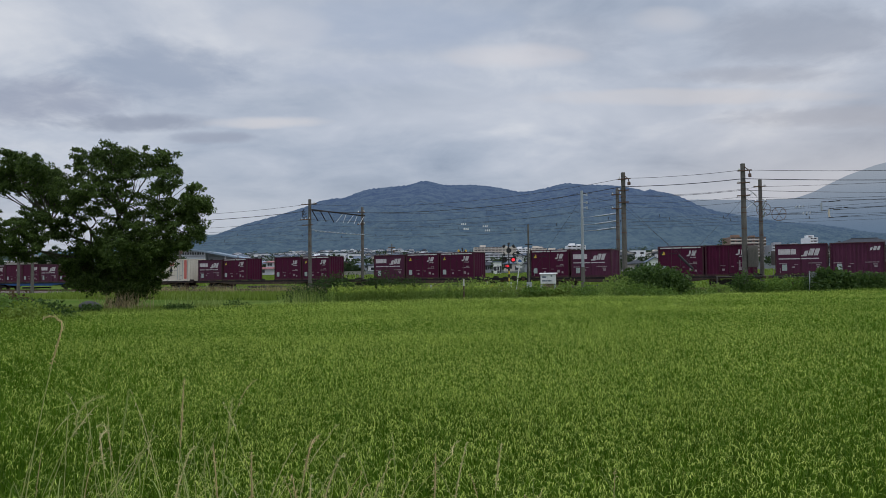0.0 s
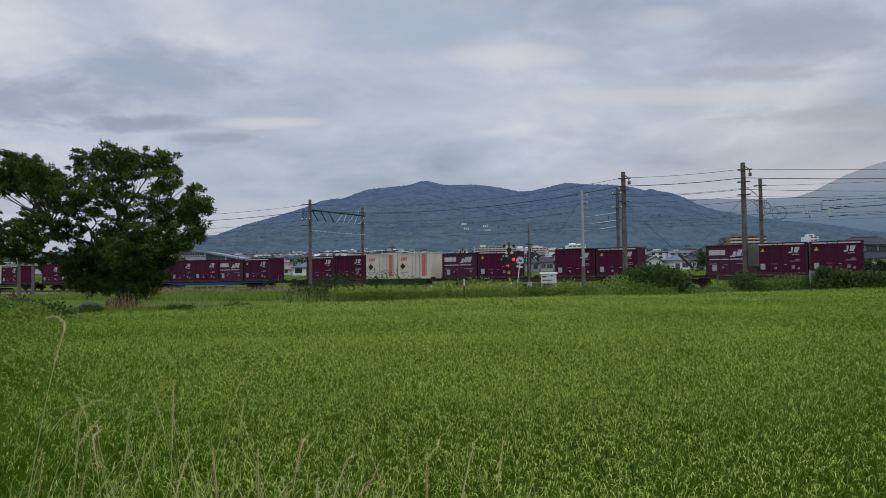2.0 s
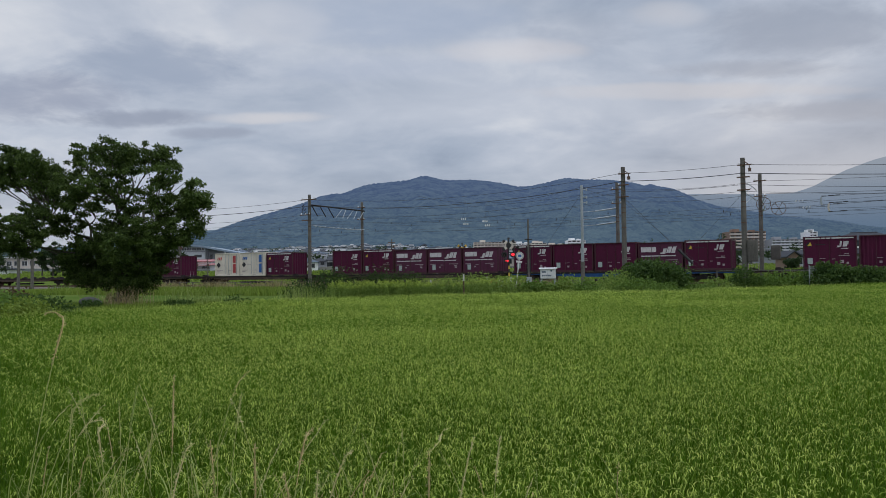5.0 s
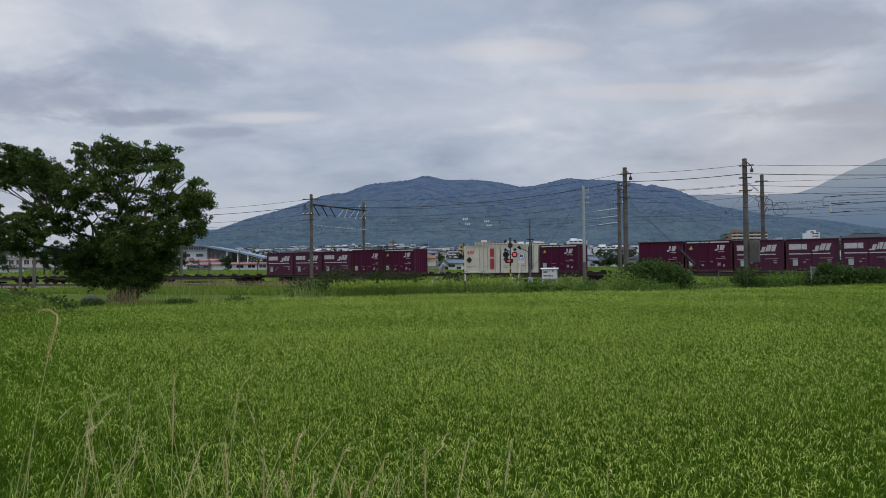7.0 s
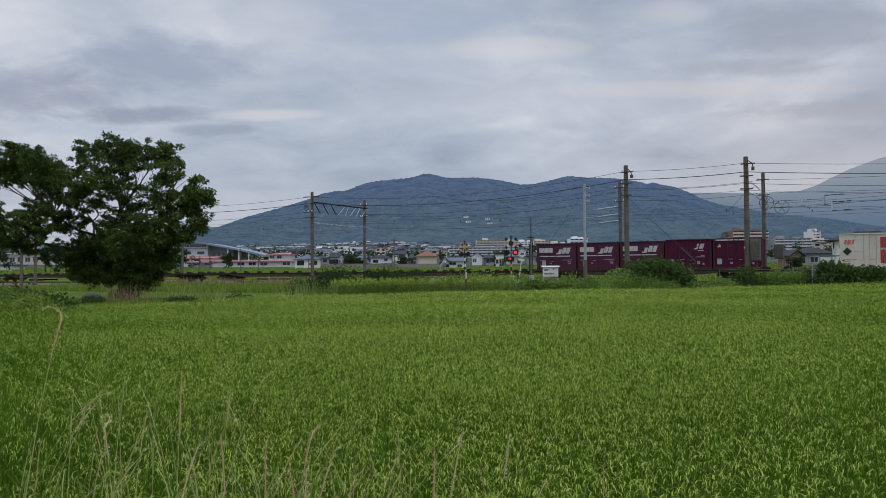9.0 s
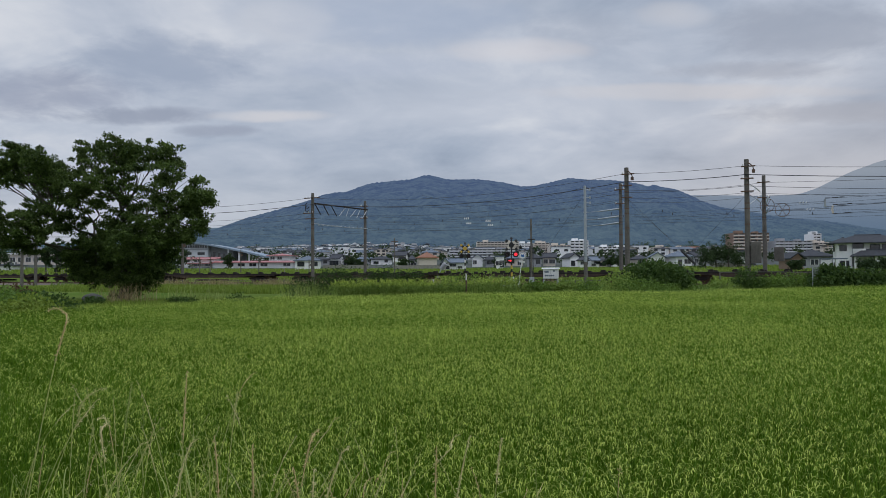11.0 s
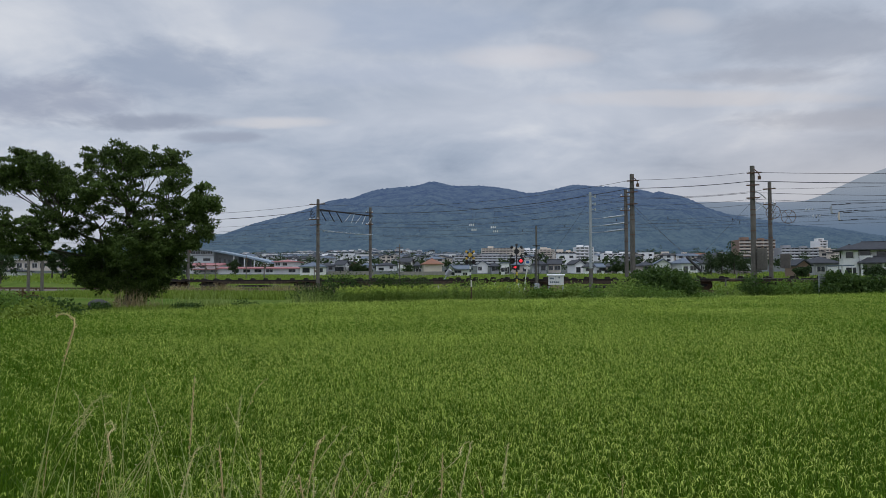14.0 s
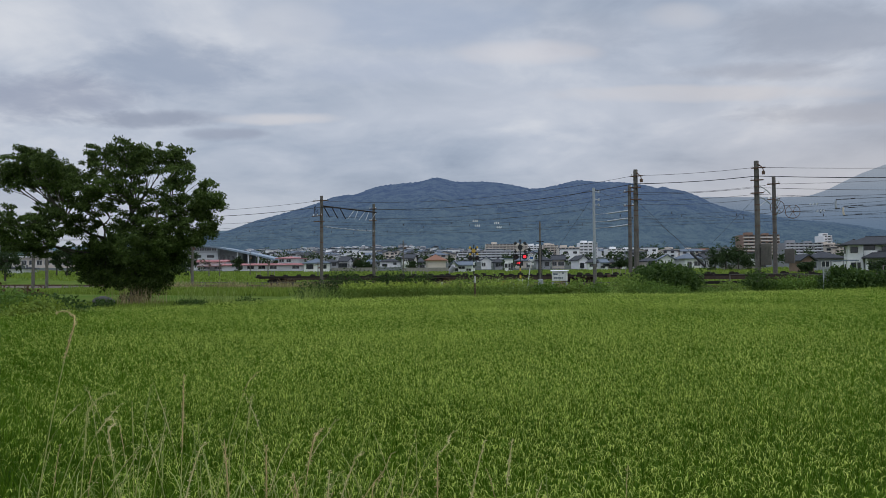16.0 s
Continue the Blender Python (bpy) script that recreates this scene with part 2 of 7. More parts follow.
M = {
    "rice": leafy("rice_leaf", (0.020, 0.062, 0.004), (0.122, 0.226, 0.016), through=0.28, spec=0.05),
    "panicle": leafy("rice_panicle", (0.19, 0.295, 0.032), (0.50, 0.59, 0.135), through=0.2, spec=0.05),
    "rice_far": leafy("paddy_beyond", (0.13, 0.20, 0.03), (0.23, 0.31, 0.055), through=0.2),
    "weed": leafy("weed_leaf", (0.034, 0.085, 0.014), (0.19, 0.29, 0.065)),
    "weed_light": leafy("goldenrod_leaf", (0.09, 0.16, 0.032), (0.27, 0.36, 0.09)),
    "kudzu": leafy("kudzu_leaf", (0.014, 0.040, 0.010), (0.095, 0.155, 0.042)),
    "tree": leafy("tree_leaf", (0.007, 0.020, 0.006), (0.118, 0.176, 0.044), through=0.22),
    "far_tree": leafy("far_tree_leaf", (0.02, 0.04, 0.018), (0.055, 0.085, 0.03), through=0.2),
    "straw": leafy("dry_grass", (0.50, 0.44, 0.22), (0.76, 0.68, 0.42), through=0.3),
    "stalk": leafy("green_stalk", (0.16, 0.24, 0.05), (0.40, 0.46, 0.17), through=0.3),
    "pale_stalk": leafy("pale_green_stem", (0.38, 0.40, 0.14), (0.50, 0.50, 0.21), through=0.15),
    "tan_plume": leafy("tan_plume", (0.44, 0.33, 0.16), (0.64, 0.50, 0.28), through=0.2),
    "dull_straw": leafy("dull_dry_grass", (0.20, 0.16, 0.08), (0.40, 0.33, 0.19), through=0.2),
    "dark_weed": leafy("dark_weed_leaf", (0.010, 0.028, 0.008), (0.065, 0.108, 0.032)),
    "levee": leafy("levee_grass_leaf", (0.10, 0.17, 0.025), (0.24, 0.31, 0.06)),
    "bark": material("bark", (0.06, 0.05, 0.04), 0.9, other=(0.10, 0.09, 0.075), scale=4, amount=0.8, bump=0.6),
    "soil": material("soil", (0.055, 0.060, 0.025), 0.95, other=(0.09, 0.075, 0.045), scale=0.8, amount=0.8, bump=0.5, bump_scale=6),
    "grassland": material("grassland", (0.075, 0.125, 0.025), 1.0, spec=0.0, other=(0.12, 0.16, 0.04), scale=0.15, amount=0.9, bump=0.5, bump_scale=3),
    "suburb": material("town_ground", (0.055, 0.070, 0.055), 1.0, spec=0.0, other=(0.13, 0.135, 0.135), scale=0.02, amount=0.9),
    "ballast": material("ballast", (0.17, 0.13, 0.10), 0.95, other=(0.09, 0.075, 0.065), scale=3, amount=0.9, bump=0.9, bump_scale=14, island=0.5),
    "rail": material("rail_steel", (0.16, 0.10, 0.07), 0.5, 0.7, scale=5),
    "concrete": material("concrete", (0.30, 0.285, 0.26), 0.9, other=(0.20, 0.19, 0.17), scale=1.5, amount=0.8, bump=0.2, stain=0.4),
    "pole": material("pole_concrete", (0.165, 0.152, 0.136), 0.95, spec=0.2, other=(0.105, 0.098, 0.088), scale=1.2, amount=0.9, bump=0.15, stain=0.5),
    "steel": material("galvanised_steel", (0.42, 0.45, 0.48), 0.5, 0.5, other=(0.30, 0.33, 0.36), scale=2, amount=0.7),
    "rust": material("rusty_steel", (0.16, 0.10, 0.07), 0.8, 0.3, other=(0.10, 0.06, 0.045), scale=4, amount=0.9),
    "wire": material("wire", (0.035, 0.035, 0.04), 0.6, 0.3),
    "insulator": material("insulator_white", (0.70, 0.70, 0.68), 0.3),
    "black": material("black_rubber", (0.02, 0.02, 0.022), 0.7),
    "sill": material("rusty_wagon_side", (0.095, 0.070, 0.056), 0.9, spec=0.1, other=(0.06, 0.045, 0.038), scale=1.5, amount=0.9, stain=0.3),
    "sill_blue": material("blue_wagon_side", (0.022, 0.085, 0.24), 0.7, spec=0.2, other=(0.022, 0.06, 0.15), scale=1.5, amount=0.9, stain=0.3),
    "iron": material("wagon_iron", (0.022, 0.021, 0.022), 0.85, spec=0.1, other=(0.045, 0.036, 0.031), scale=2, amount=0.9),
    "wine": material("wine_red_paint", (0.088, 0.006, 0.035), 0.6, spec=0.22, other=(0.062, 0.006, 0.027), scale=0.9, amount=0.8, stain=0.35, obj=0.35),
    "plum": material("faded_plum_paint", (0.105, 0.024, 0.058), 0.6, spec=0.25, other=(0.075, 0.018, 0.043), scale=0.9, amount=0.8, stain=0.4, obj=0.4),
    "wine_frame": material("wine_red_frame", (0.060, 0.012, 0.020), 0.6, other=(0.045, 0.012, 0.018), scale=1.5, stain=0.3),
    "ivory": material("ivory_paint", (0.74, 0.69, 0.58), 0.5, other=(0.62, 0.57, 0.47), scale=0.8, amount=0.7, stain=0.25),
    "white": material("white_paint", (0.76, 0.76, 0.75), 0.5, other=(0.62, 0.62, 0.62), scale=2, amount=0.6),
    "mark": material("marking_white", (0.62, 0.60, 0.60), 0.6, other=(0.45, 0.42, 0.43), scale=6, amount=0.8),
    "mark_dim": material("marking_worn", (0.36, 0.30, 0.31), 0.6, other=(0.22, 0.15, 0.17), scale=8, amount=0.8),
    "yellow": material("yellow_paint", (0.62, 0.42, 0.05), 0.55, other=(0.45, 0.30, 0.05), scale=3),
    "red": material("red_paint", (0.40, 0.05, 0.055), 0.5, other=(0.30, 0.04, 0.04), scale=2),
    "coral": material("coral_paint", (0.62, 0.16, 0.13), 0.5, other=(0.5, 0.14, 0.12), scale=2),
    "blue": material("blue_paint", (0.035, 0.13, 0.36), 0.5, other=(0.03, 0.10, 0.28), scale=2),
    "label_green": material("label_teal", (0.22, 0.36, 0.33), 0.6, other=(0.5, 0.5, 0.48), scale=12, amount=0.9),
    "orange": material("orange_paint", (0.62, 0.22, 0.05), 0.6),
    "lamp_red": material("lit_red_lens", (0.5, 0.02, 0.02), 0.3, glow=((1.0, 0.03, 0.05), 1.5)),
    "lens_dark": material("dark_lens", (0.03, 0.006, 0.006), 0.2),
    "stone": material("field_stone", (0.10, 0.10, 0.10), 0.95, spec=0.05, other=(0.055, 0.055, 0.055), scale=3, amount=0.9, bump=0.6),
    "glass": material("window_glass", (0.03, 0.035, 0.04), 0.08, spec=0.8),
    "wall_white": material("white_render", (0.86, 0.86, 0.86), 0.8, other=(0.74, 0.75, 0.76), scale=0.5, amount=0.6, stain=0.10, obj=0.3),
    "wall_cream": material("cream_render", (0.66, 0.60, 0.53), 0.8, other=(0.54, 0.48, 0.42), scale=0.5, amount=0.7, obj=0.4),
    "wall_grey": material("grey_render", (0.36, 0.37, 0.39), 0.8, other=(0.28, 0.29, 0.31), scale=0.5, amount=0.7, obj=0.4),
    "wall_pale": material("pale_grey_cladding", (0.62, 0.64, 0.66), 0.7, other=(0.52, 0.54, 0.56), scale=0.4, amount=0.7),
    "wall_brown": material("brown_tile", (0.26, 0.17, 0.125), 0.8, other=(0.20, 0.135, 0.10), scale=0.6, amount=0.7),
    "roof_dark": material("dark_roof_tile", (0.045, 0.048, 0.055), 0.85, spec=0.15, other=(0.07, 0.075, 0.085), scale=2, amount=0.8, bump=0.4, bump_scale=9, obj=0.5),
    "roof_blue": material("blue_grey_roof", (0.16, 0.19, 0.23), 0.8, spec=0.2, other=(0.11, 0.14, 0.18), scale=1, amount=0.8, obj=0.4),
    "roof_orange": material("orange_roof_tile", (0.25, 0.11, 0.06), 0.7, other=(0.19, 0.085, 0.05), scale=2, amount=0.8, bump=0.4),
    "roof_pink": material("pink_roof_sheet", (0.42, 0.17, 0.17), 0.6, other=(0.34, 0.15, 0.15), scale=1, amount=0.7),
    "roof_metal": material("gym_roof_metal", (0.24, 0.31, 0.38), 0.5, 0.2, other=(0.19, 0.25, 0.31), scale=0.4, amount=0.6),
}


# ---- small builders ----
def part(name, bm, mat, parent, label="", smooth=False):
    """Link a bmesh as one mesh object under a thing or a part."""
    me = bpy.data.meshes.new(name)
    bm.normal_update()
    bm.to_mesh(me)
    bm.free()
    mats = mat if isinstance(mat, (list, tuple)) else [mat]
    for k in mats:
        me.materials.append(M[k])
    if smooth:
        me.polygons.foreach_set("use_smooth", [True] * len(me.polygons))
    ob = new(name, me)
    ob.parent = parent
    if label:
        ob["label"] = label
    return ob


def twin(ob, m, parent=None):
    """Another part on the same mesh."""
    o = new(ob.name.split(".")[0], ob.data)
    o.parent = parent or ob.parent
    o.matrix_basis = m
    if ob.get("label"):
        o["label"] = ob["label"]
    return o


def thing(name, label, category, group="", m=None, kind=""):
    e = new(name)
    e.empty_display_size = 0.2
    if m is not None:
        e.matrix_basis = m
    return tagged(e, label, category, group, kind)


def bm_new():
    return bmesh.new()


def box(bm, x0, x1, y0, y1, z0, z1, bevel=0.0, mat=0):
    vs = [bm.verts.new((x, y, z)) for z in (z0, z1) for y in (y0, y1) for x in (x0, x1)]
    fs = [bm.faces.new([vs[i] for i in q]) for q in ((0, 2, 3, 1), (4, 5, 7, 6), (0, 1, 5, 4), (2, 6, 7, 3), (0, 4, 6, 2), (1, 3, 7, 5))]
    for f in fs:
        f.material_index = mat
    if bevel:
        es = list({e for f in fs for e in f.edges})
        bmesh.ops.bevel(bm, geom=es, offset=bevel, segments=1, affect="EDGES", clamp_overlap=True)
    return bm


def prism(bm, pts, y0, y1, mat=0):
    """An outline in x and z, thick from y0 to y1."""
    a = [bm.verts.new((x, y0, z)) for x, z in pts]
    b = [bm.verts.new((x, y1, z)) for x, z in pts]
    n = len(pts)
    fs = [bm.faces.new(a), bm.faces.new(b[::-1])] + [bm.faces.new((a[i], b[i], b[(i + 1) % n], a[(i + 1) % n])) for i in range(n)]
    for f in fs:
        f.material_index = mat
    bmesh.ops.recalc_face_normals(bm, faces=fs)
    return bm


def tube(bm, pts, radii, seg=8, caps=True):
    """A round bar along points, with a radius at each."""
    pts = [Vector(p) for p in pts]
    if not isinstance(radii, (list, tuple)):
        radii = [radii] * len(pts)
    rings = []
    ref = None
    for i, p in enumerate(pts):
        d = (pts[min(i + 1, len(pts) - 1)] - pts[max(i - 1, 0)]).normalized()
        if ref is None:
            ref = Vector((1, 0, 0)) if abs(d.x) < 0.8 else Vector((0, 1, 0))
        s = d.cross(ref).normalized()
        ref = s.cross(d).normalized()
        rings.append([bm.verts.new(p + (s * math.cos(k) + ref * math.sin(k)) * radii[i]) for k in (2 * math.pi * j / seg for j in range(seg))])
    for a, b in zip(rings, rings[1:]):
        for j in range(seg):
            bm.faces.new((a[j], a[(j + 1) % seg], b[(j + 1) % seg], b[j]))
    if caps:
        bm.faces.new(rings[0]), bm.faces.new(rings[-1][::-1])
    return bm


def raw(name, verts, faces, mats, parent=None, index=None, smooth=False):
    """A mesh straight from arrays."""
    me = bpy.data.meshes.new(name)
    me.from_pydata(verts, [], faces)
    for k in mats:
        me.materials.append(M[k])
    if index is not None:
        me.polygons.foreach_set("material_index", index)
    if smooth:
        me.polygons.foreach_set("use_smooth", [True] * len(faces))
    ob = new(name, me)
    ob.parent = parent
    return ob


def ribbons(rng, x, y, z, height, lean, droop, width, azimuth=None, seg=3):
    """Blades: n curved, tapering ribbons. Returns vertices and faces as arrays."""
    n = len(x)
    az = rng.uniform(0, 2 * np.pi, n) if azimuth is None else azimuth
    face = az + rng.uniform(-0.9, 0.9, n) + np.pi / 2
    cx, cy, sx, sy = np.cos(az), np.sin(az), np.cos(face), np.sin(face)
    levels = np.linspace(0, 1, seg + 1)
    V = np.zeros((n, 2 * seg + 1, 3))
    for i, s in enumerate(levels):
        off = lean * s ** 1.8
        zz = z + height * (s - droop * s ** 3)
        wd = width * (1 - s ** 2.2) * 0.5
        if i < seg:
            for k, sg in ((2 * i, -1), (2 * i + 1, 1)):
                V[:, k, 0], V[:, k, 1], V[:, k, 2] = x + cx * off + sg * sx * wd, y + cy * off + sg * sy * wd, zz
        else:
            V[:, 2 * seg, 0], V[:, 2 * seg, 1], V[:, 2 * seg, 2] = x + cx * off, y + cy * off, zz
    base = np.arange(n)[:, None] * (2 * seg + 1)
    quads = np.concatenate([base + np.array([2 * i, 2 * i + 1, 2 * i + 3, 2 * i + 2]) for i in range(seg - 1)]) if seg > 1 else np.zeros((0, 4), int)
    tris = base + np.array([2 * seg - 2, 2 * seg - 1, 2 * seg])
    return V.reshape(-1, 3), quads, tris


def ribbon_object(name, sets, mats):
    """sets: (vertices, quads, tris, material slot) groups joined into one mesh."""
    vs, loops, starts, idx, o, lo = [], [], [], [], 0, 0
    for V, q, t, slot in sets:
        for f, k in ((q, 4), (t, 3)):
            if len(f) == 0:
                continue
            loops.append((f + o).ravel())
            starts.append(lo + np.arange(len(f)) * k)
            idx.append(np.full(len(f), slot))
            lo += len(f) * k
        vs.append(V)
        o += len(V)
    vs, loops, starts, idx = np.concatenate(vs), np.concatenate(loops), np.concatenate(starts), np.concatenate(idx)
    me = bpy.data.meshes.new(name)
    me.vertices.add(len(vs)), me.loops.add(len(loops)), me.polygons.add(len(starts))
    me.vertices.foreach_set("co", vs.astype(np.float32).ravel())
    me.loops.foreach_set("vertex_index", loops.astype(np.int32))
    me.polygons.foreach_set("loop_start", starts.astype(np.int32))
    for k in mats:
        me.materials.append(M[k])
    me.polygons.foreach_set("material_index", idx.astype(np.int32))
    me.update(calc_edges=True)
    return new(name, me)


def leaf_cloud(rng, centres, radii, per, size, flat=0.75, aspect=0.55):
    """Leaves round many small centres: each a bent pair of triangles. Returns vertices and faces."""
    c = np.repeat(np.asarray(centres), per, axis=0)
    r = np.repeat(np.asarray(radii), per)
    n = len(c)
    d = rng.normal(size=(n, 3))
    d /= np.linalg.norm(d, axis=1)[:, None]
    p = c + d * (r * rng.uniform(0.15, 1.0, n) ** 0.6)[:, None] * np.array([1, 1, flat])
    a = rng.normal(size=(n, 3)) + d * 0.6 + np.array([0, 0, -0.3])
    a /= np.linalg.norm(a, axis=1)[:, None]
    b = np.cross(a, rng.normal(size=(n, 3)))
    b /= np.linalg.norm(b, axis=1)[:, None]
    L = (size * rng.uniform(0.6, 1.3, n))[:, None]
    nrm = np.cross(a, b)
    V = np.stack([p, p + a * L * 0.5 + b * L * aspect * 0.5 + nrm * L * 0.08, p + a * L, p + a * L * 0.5 - b * L * aspect * 0.5 + nrm * L * 0.08], axis=1)
    base = np.arange(n)[:, None] * 4
    return V.reshape(-1, 3), base + np.array([0, 1, 2, 3]), np.zeros((0, 3), int)


# ---- plan ----
# the line runs across the view: A along it (towards the right), B away from the camera
TRACK = pose(0, 0, 0, 0, 0, -28.28)
UX, UY = math.cos(radians(-28.28)), math.sin(radians(-28.28))
RAIL_Z = 0.70
NEAR_TRACK, FAR_TRACK = 63.3, 67.1


def sight(k, b):
    """Where the bearing k (sideways per metre ahead) crosses the line at B = b."""
    y = b / (UX - UY * k)
    return Vector((k * y, y))


def across(x, y):
    """B of a place: how far beyond the camera it lies, square to the line."""
    return -UY * x + UX * y


def along(x, y):
    return UX * x + UY * y


def land(x, y):
    """Height of the ground."""
    b = np.asarray(across(x, y), float)
    d = np.hypot(x, y)
    z = np.interp(b, [-60, -1.5, 0.8, 2.0, 40, 48, 56, 59.5, 61, 71, 73, 76, 84], [0.15, 0.15, 0.10, 0.0, 0.0, 0.15, 0.30, 0.35, 0.42, 0.42, 0.35, 0.2, 0.35])
    far = np.interp(d, [85, 190, 400, 800, 1300, 1800, 2600, 4900], [0.0, 1.9, 7.4, 22.0, 34.0, 38.0, 38, 38])
    return z + np.where(b > 72, far, 0.0)


# ground: one sheet out to the horizon, finer near the camera
rad = np.concatenate([[0.0], np.geomspace(1.0, 4900, 110)])
ang = np.linspace(0, 2 * np.pi, 161)[:-1]
R, T = np.meshgrid(rad, ang, indexing="ij")
GX, GY = R * np.sin(T), R * np.cos(T)
GZ = land(GX, GY)
nv = len(ang)
faces = []
for i in range(len(rad) - 1):
    for j in range(nv):
        a, b2, c, d2 = i * nv + j, i * nv + (j + 1) % nv, (i + 1) * nv + (j + 1) % nv, (i + 1) * nv + j
        faces.append((a, d2, c, b2))
ground = raw("ground", np.stack([GX, GY, GZ], -1).reshape(-1, 3).tolist(), faces, ["grassland", "suburb"], index=[int(rad[i] > 215) for i in range(len(rad) - 1) for j in range(nv)])
tagged(ground, "green fields rising gently towards the town", "ground", kind="structure")

# ---- mountains ----
RIDGE = [(-0.60, 0.012), (-0.45, 0.030), (-0.36, 0.044), (-0.30, 0.058), (-0.26, 0.072), (-0.215, 0.084), (-0.18, 0.094), (-0.16, 0.102), (-0.14, 0.1055),
         (-0.13, 0.105), (-0.11, 0.113), (-0.095, 0.117), (-0.07, 0.1195), (-0.045, 0.1215), (-0.03, 0.126), (-0.022, 0.1275), (-0.01, 0.1245),
         (0.005, 0.121), (0.04, 0.1213), (0.058, 0.1195), (0.075, 0.117), (0.10, 0.1115), (0.115, 0.112), (0.135, 0.116), (0.155, 0.121),
         (0.165, 0.1222), (0.185, 0.120), (0.22, 0.119), (0.25, 0.115), (0.266, 0.1105), (0.270, 0.1125), (0.2745, 0.1135), (0.279, 0.1105), (0.30, 0.107), (0.32, 0.099), (0.335, 0.091),
         (0.36, 0.083), (0.40, 0.076), (0.45, 0.068), (0.49, 0.065), (0.525, 0.060), (0.55, 0.055), (0.60, 0.048), (0.72, 0.03)]


def hill(name, profile, dist, foot, foot_z, tone_low, tone_high, glow, label, spur=26.0, crest=6.0, seed=3, span=(60.0, 330.0), cols=760, rows=100):
    m = bpy.data.materials.new(name + "_woods")
    m.use_nodes = True
    n = Net(m)
    co = n.add("ShaderNodeTexCoord").outputs["Object"]
    f = n.span(n.noise(co, 0.022, 7, 0.8), 0.34, 0.66)
    z = n.add("ShaderNodeSeparateXYZ", ins={0: co}).outputs[2]
    g = n.math("ADD", n.math("MULTIPLY", f, 0.7), n.math("MULTIPLY", n.noise(co, 0.11, 4, 0.7), 0.3))
    col = n.mix(g, (*tone_low, 1), (*tone_high, 1))
    p = n.add("ShaderNodeBsdfPrincipled", ins={"Base Color": col, "Roughness": 1.0, "Specular IOR Level": 0.0})
    bn = n.add("ShaderNodeBump", ins={"Height": n.noise(co, 0.06, 5, 0.7), "Strength": 1.0, "Distance": 14.0})
    n.put(p, "Normal", bn.outputs[0])
    # haze of the air between, painted as faint blue emission that shifts with height
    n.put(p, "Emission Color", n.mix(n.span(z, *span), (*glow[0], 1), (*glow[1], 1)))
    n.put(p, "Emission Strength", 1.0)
    n.nt.links.new(p.outputs[0], n.add("ShaderNodeOutputMaterial").inputs[0])
    M[name] = m
    rng = np.random.default_rng(seed)
    ks = np.linspace(profile[0][0], profile[-1][0], cols)
    hs = np.interp(ks, [p0 for p0, _ in profile], [p1 for _, p1 in profile])
    kern = np.ones(5) / 5
    hs = np.convolve(np.pad(hs, 2, mode="edge"), kern, mode="valid")
    verts = []
    for i in range(rows + 6):
        s = i / rows
        for k, h in zip(ks, hs):
            y = foot + (dist - foot) * s
            top = 1.75 + dist * h
            if s <= 1:
                prof = 0.62 * s + 0.38 * s ** 2.2
                zz = foot_z + (top - foot_z) * prof
                q = Vector((k * y * 0.0042, y * 0.0022, seed))
                rel = 4 * s * (1 - s)
                zz += (noise.fractal(q, 0.9, 2.1, 5) * 1.3) * spur * rel
                zz += noise.noise(Vector((k * y * 0.11, y * 0.08, 1.0))) * crest * (0.6 + 0.4 * rel)
            else:
                zz = top - (s - 1) * (top - foot_z) * 4
            verts.append((k * y, y, zz))
    nk = len(ks)
    fs = [(i * nk + j, i * nk + j + 1, (i + 1) * nk + j + 1, (i + 1) * nk + j) for i in range(rows + 5) for j in range(nk - 1)]
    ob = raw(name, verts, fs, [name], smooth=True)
    return tagged(ob, label, "mountain", kind="structure")


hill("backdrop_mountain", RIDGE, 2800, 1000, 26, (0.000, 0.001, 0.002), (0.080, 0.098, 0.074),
     ((0.046, 0.080, 0.134), (0.046, 0.076, 0.165)), "long wooded mountain ridge with painted blue haze")
FAR_RIDGE = [(0.25, 0.096), (0.33, 0.099), (0.42, 0.0975), (0.46, 0.0990), (0.485, 0.107), (0.505, 0.117), (0.53, 0.1285), (0.565, 0.141), (0.62, 0.155), (0.75, 0.19)]
# upper glow close to the sky's tone: its fading into cloud is painted
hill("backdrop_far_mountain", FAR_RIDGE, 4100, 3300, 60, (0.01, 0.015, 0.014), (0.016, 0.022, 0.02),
     ((0.105, 0.155, 0.235), (0.27, 0.305, 0.365)), "far mountain paled by painted haze, fading into cloud", seed=9, span=(160.0, 600.0), crest=2.0, cols=240, rows=40)
LEFT_RIDGE = [(-0.8, 0.03), (-0.62, 0.035), (-0.5, 0.04), (-0.4, 0.048), (-0.3, 0.06), (-0.2, 0.05), (-0.1, 0.03)]
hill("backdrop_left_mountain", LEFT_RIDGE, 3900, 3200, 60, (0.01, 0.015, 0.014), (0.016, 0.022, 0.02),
     ((0.08, 0.13, 0.18), (0.11, 0.16, 0.22)), "distant hills with painted pale blue haze", seed=5, cols=240, rows=40)

# ---- railway ----
rng = np.random.default_rng(11)
bm = bm_new()
prism(bm, [(59.9, 0.2), (61.3, 0.56), (69.0, 0.56), (70.6, 0.2)], -170, 140)
for v in bm.verts:
    v.co = Vector((v.co.y, v.co.x, v.co.z))
bmesh.ops.recalc_face_normals(bm, faces=bm.faces[:])
bed = part("trackbed", bm, "ballast", None)
bed.matrix_basis = TRACK
tagged(bed, "brown stone ballast bed under two railway tracks", "trackbed", kind="structure")
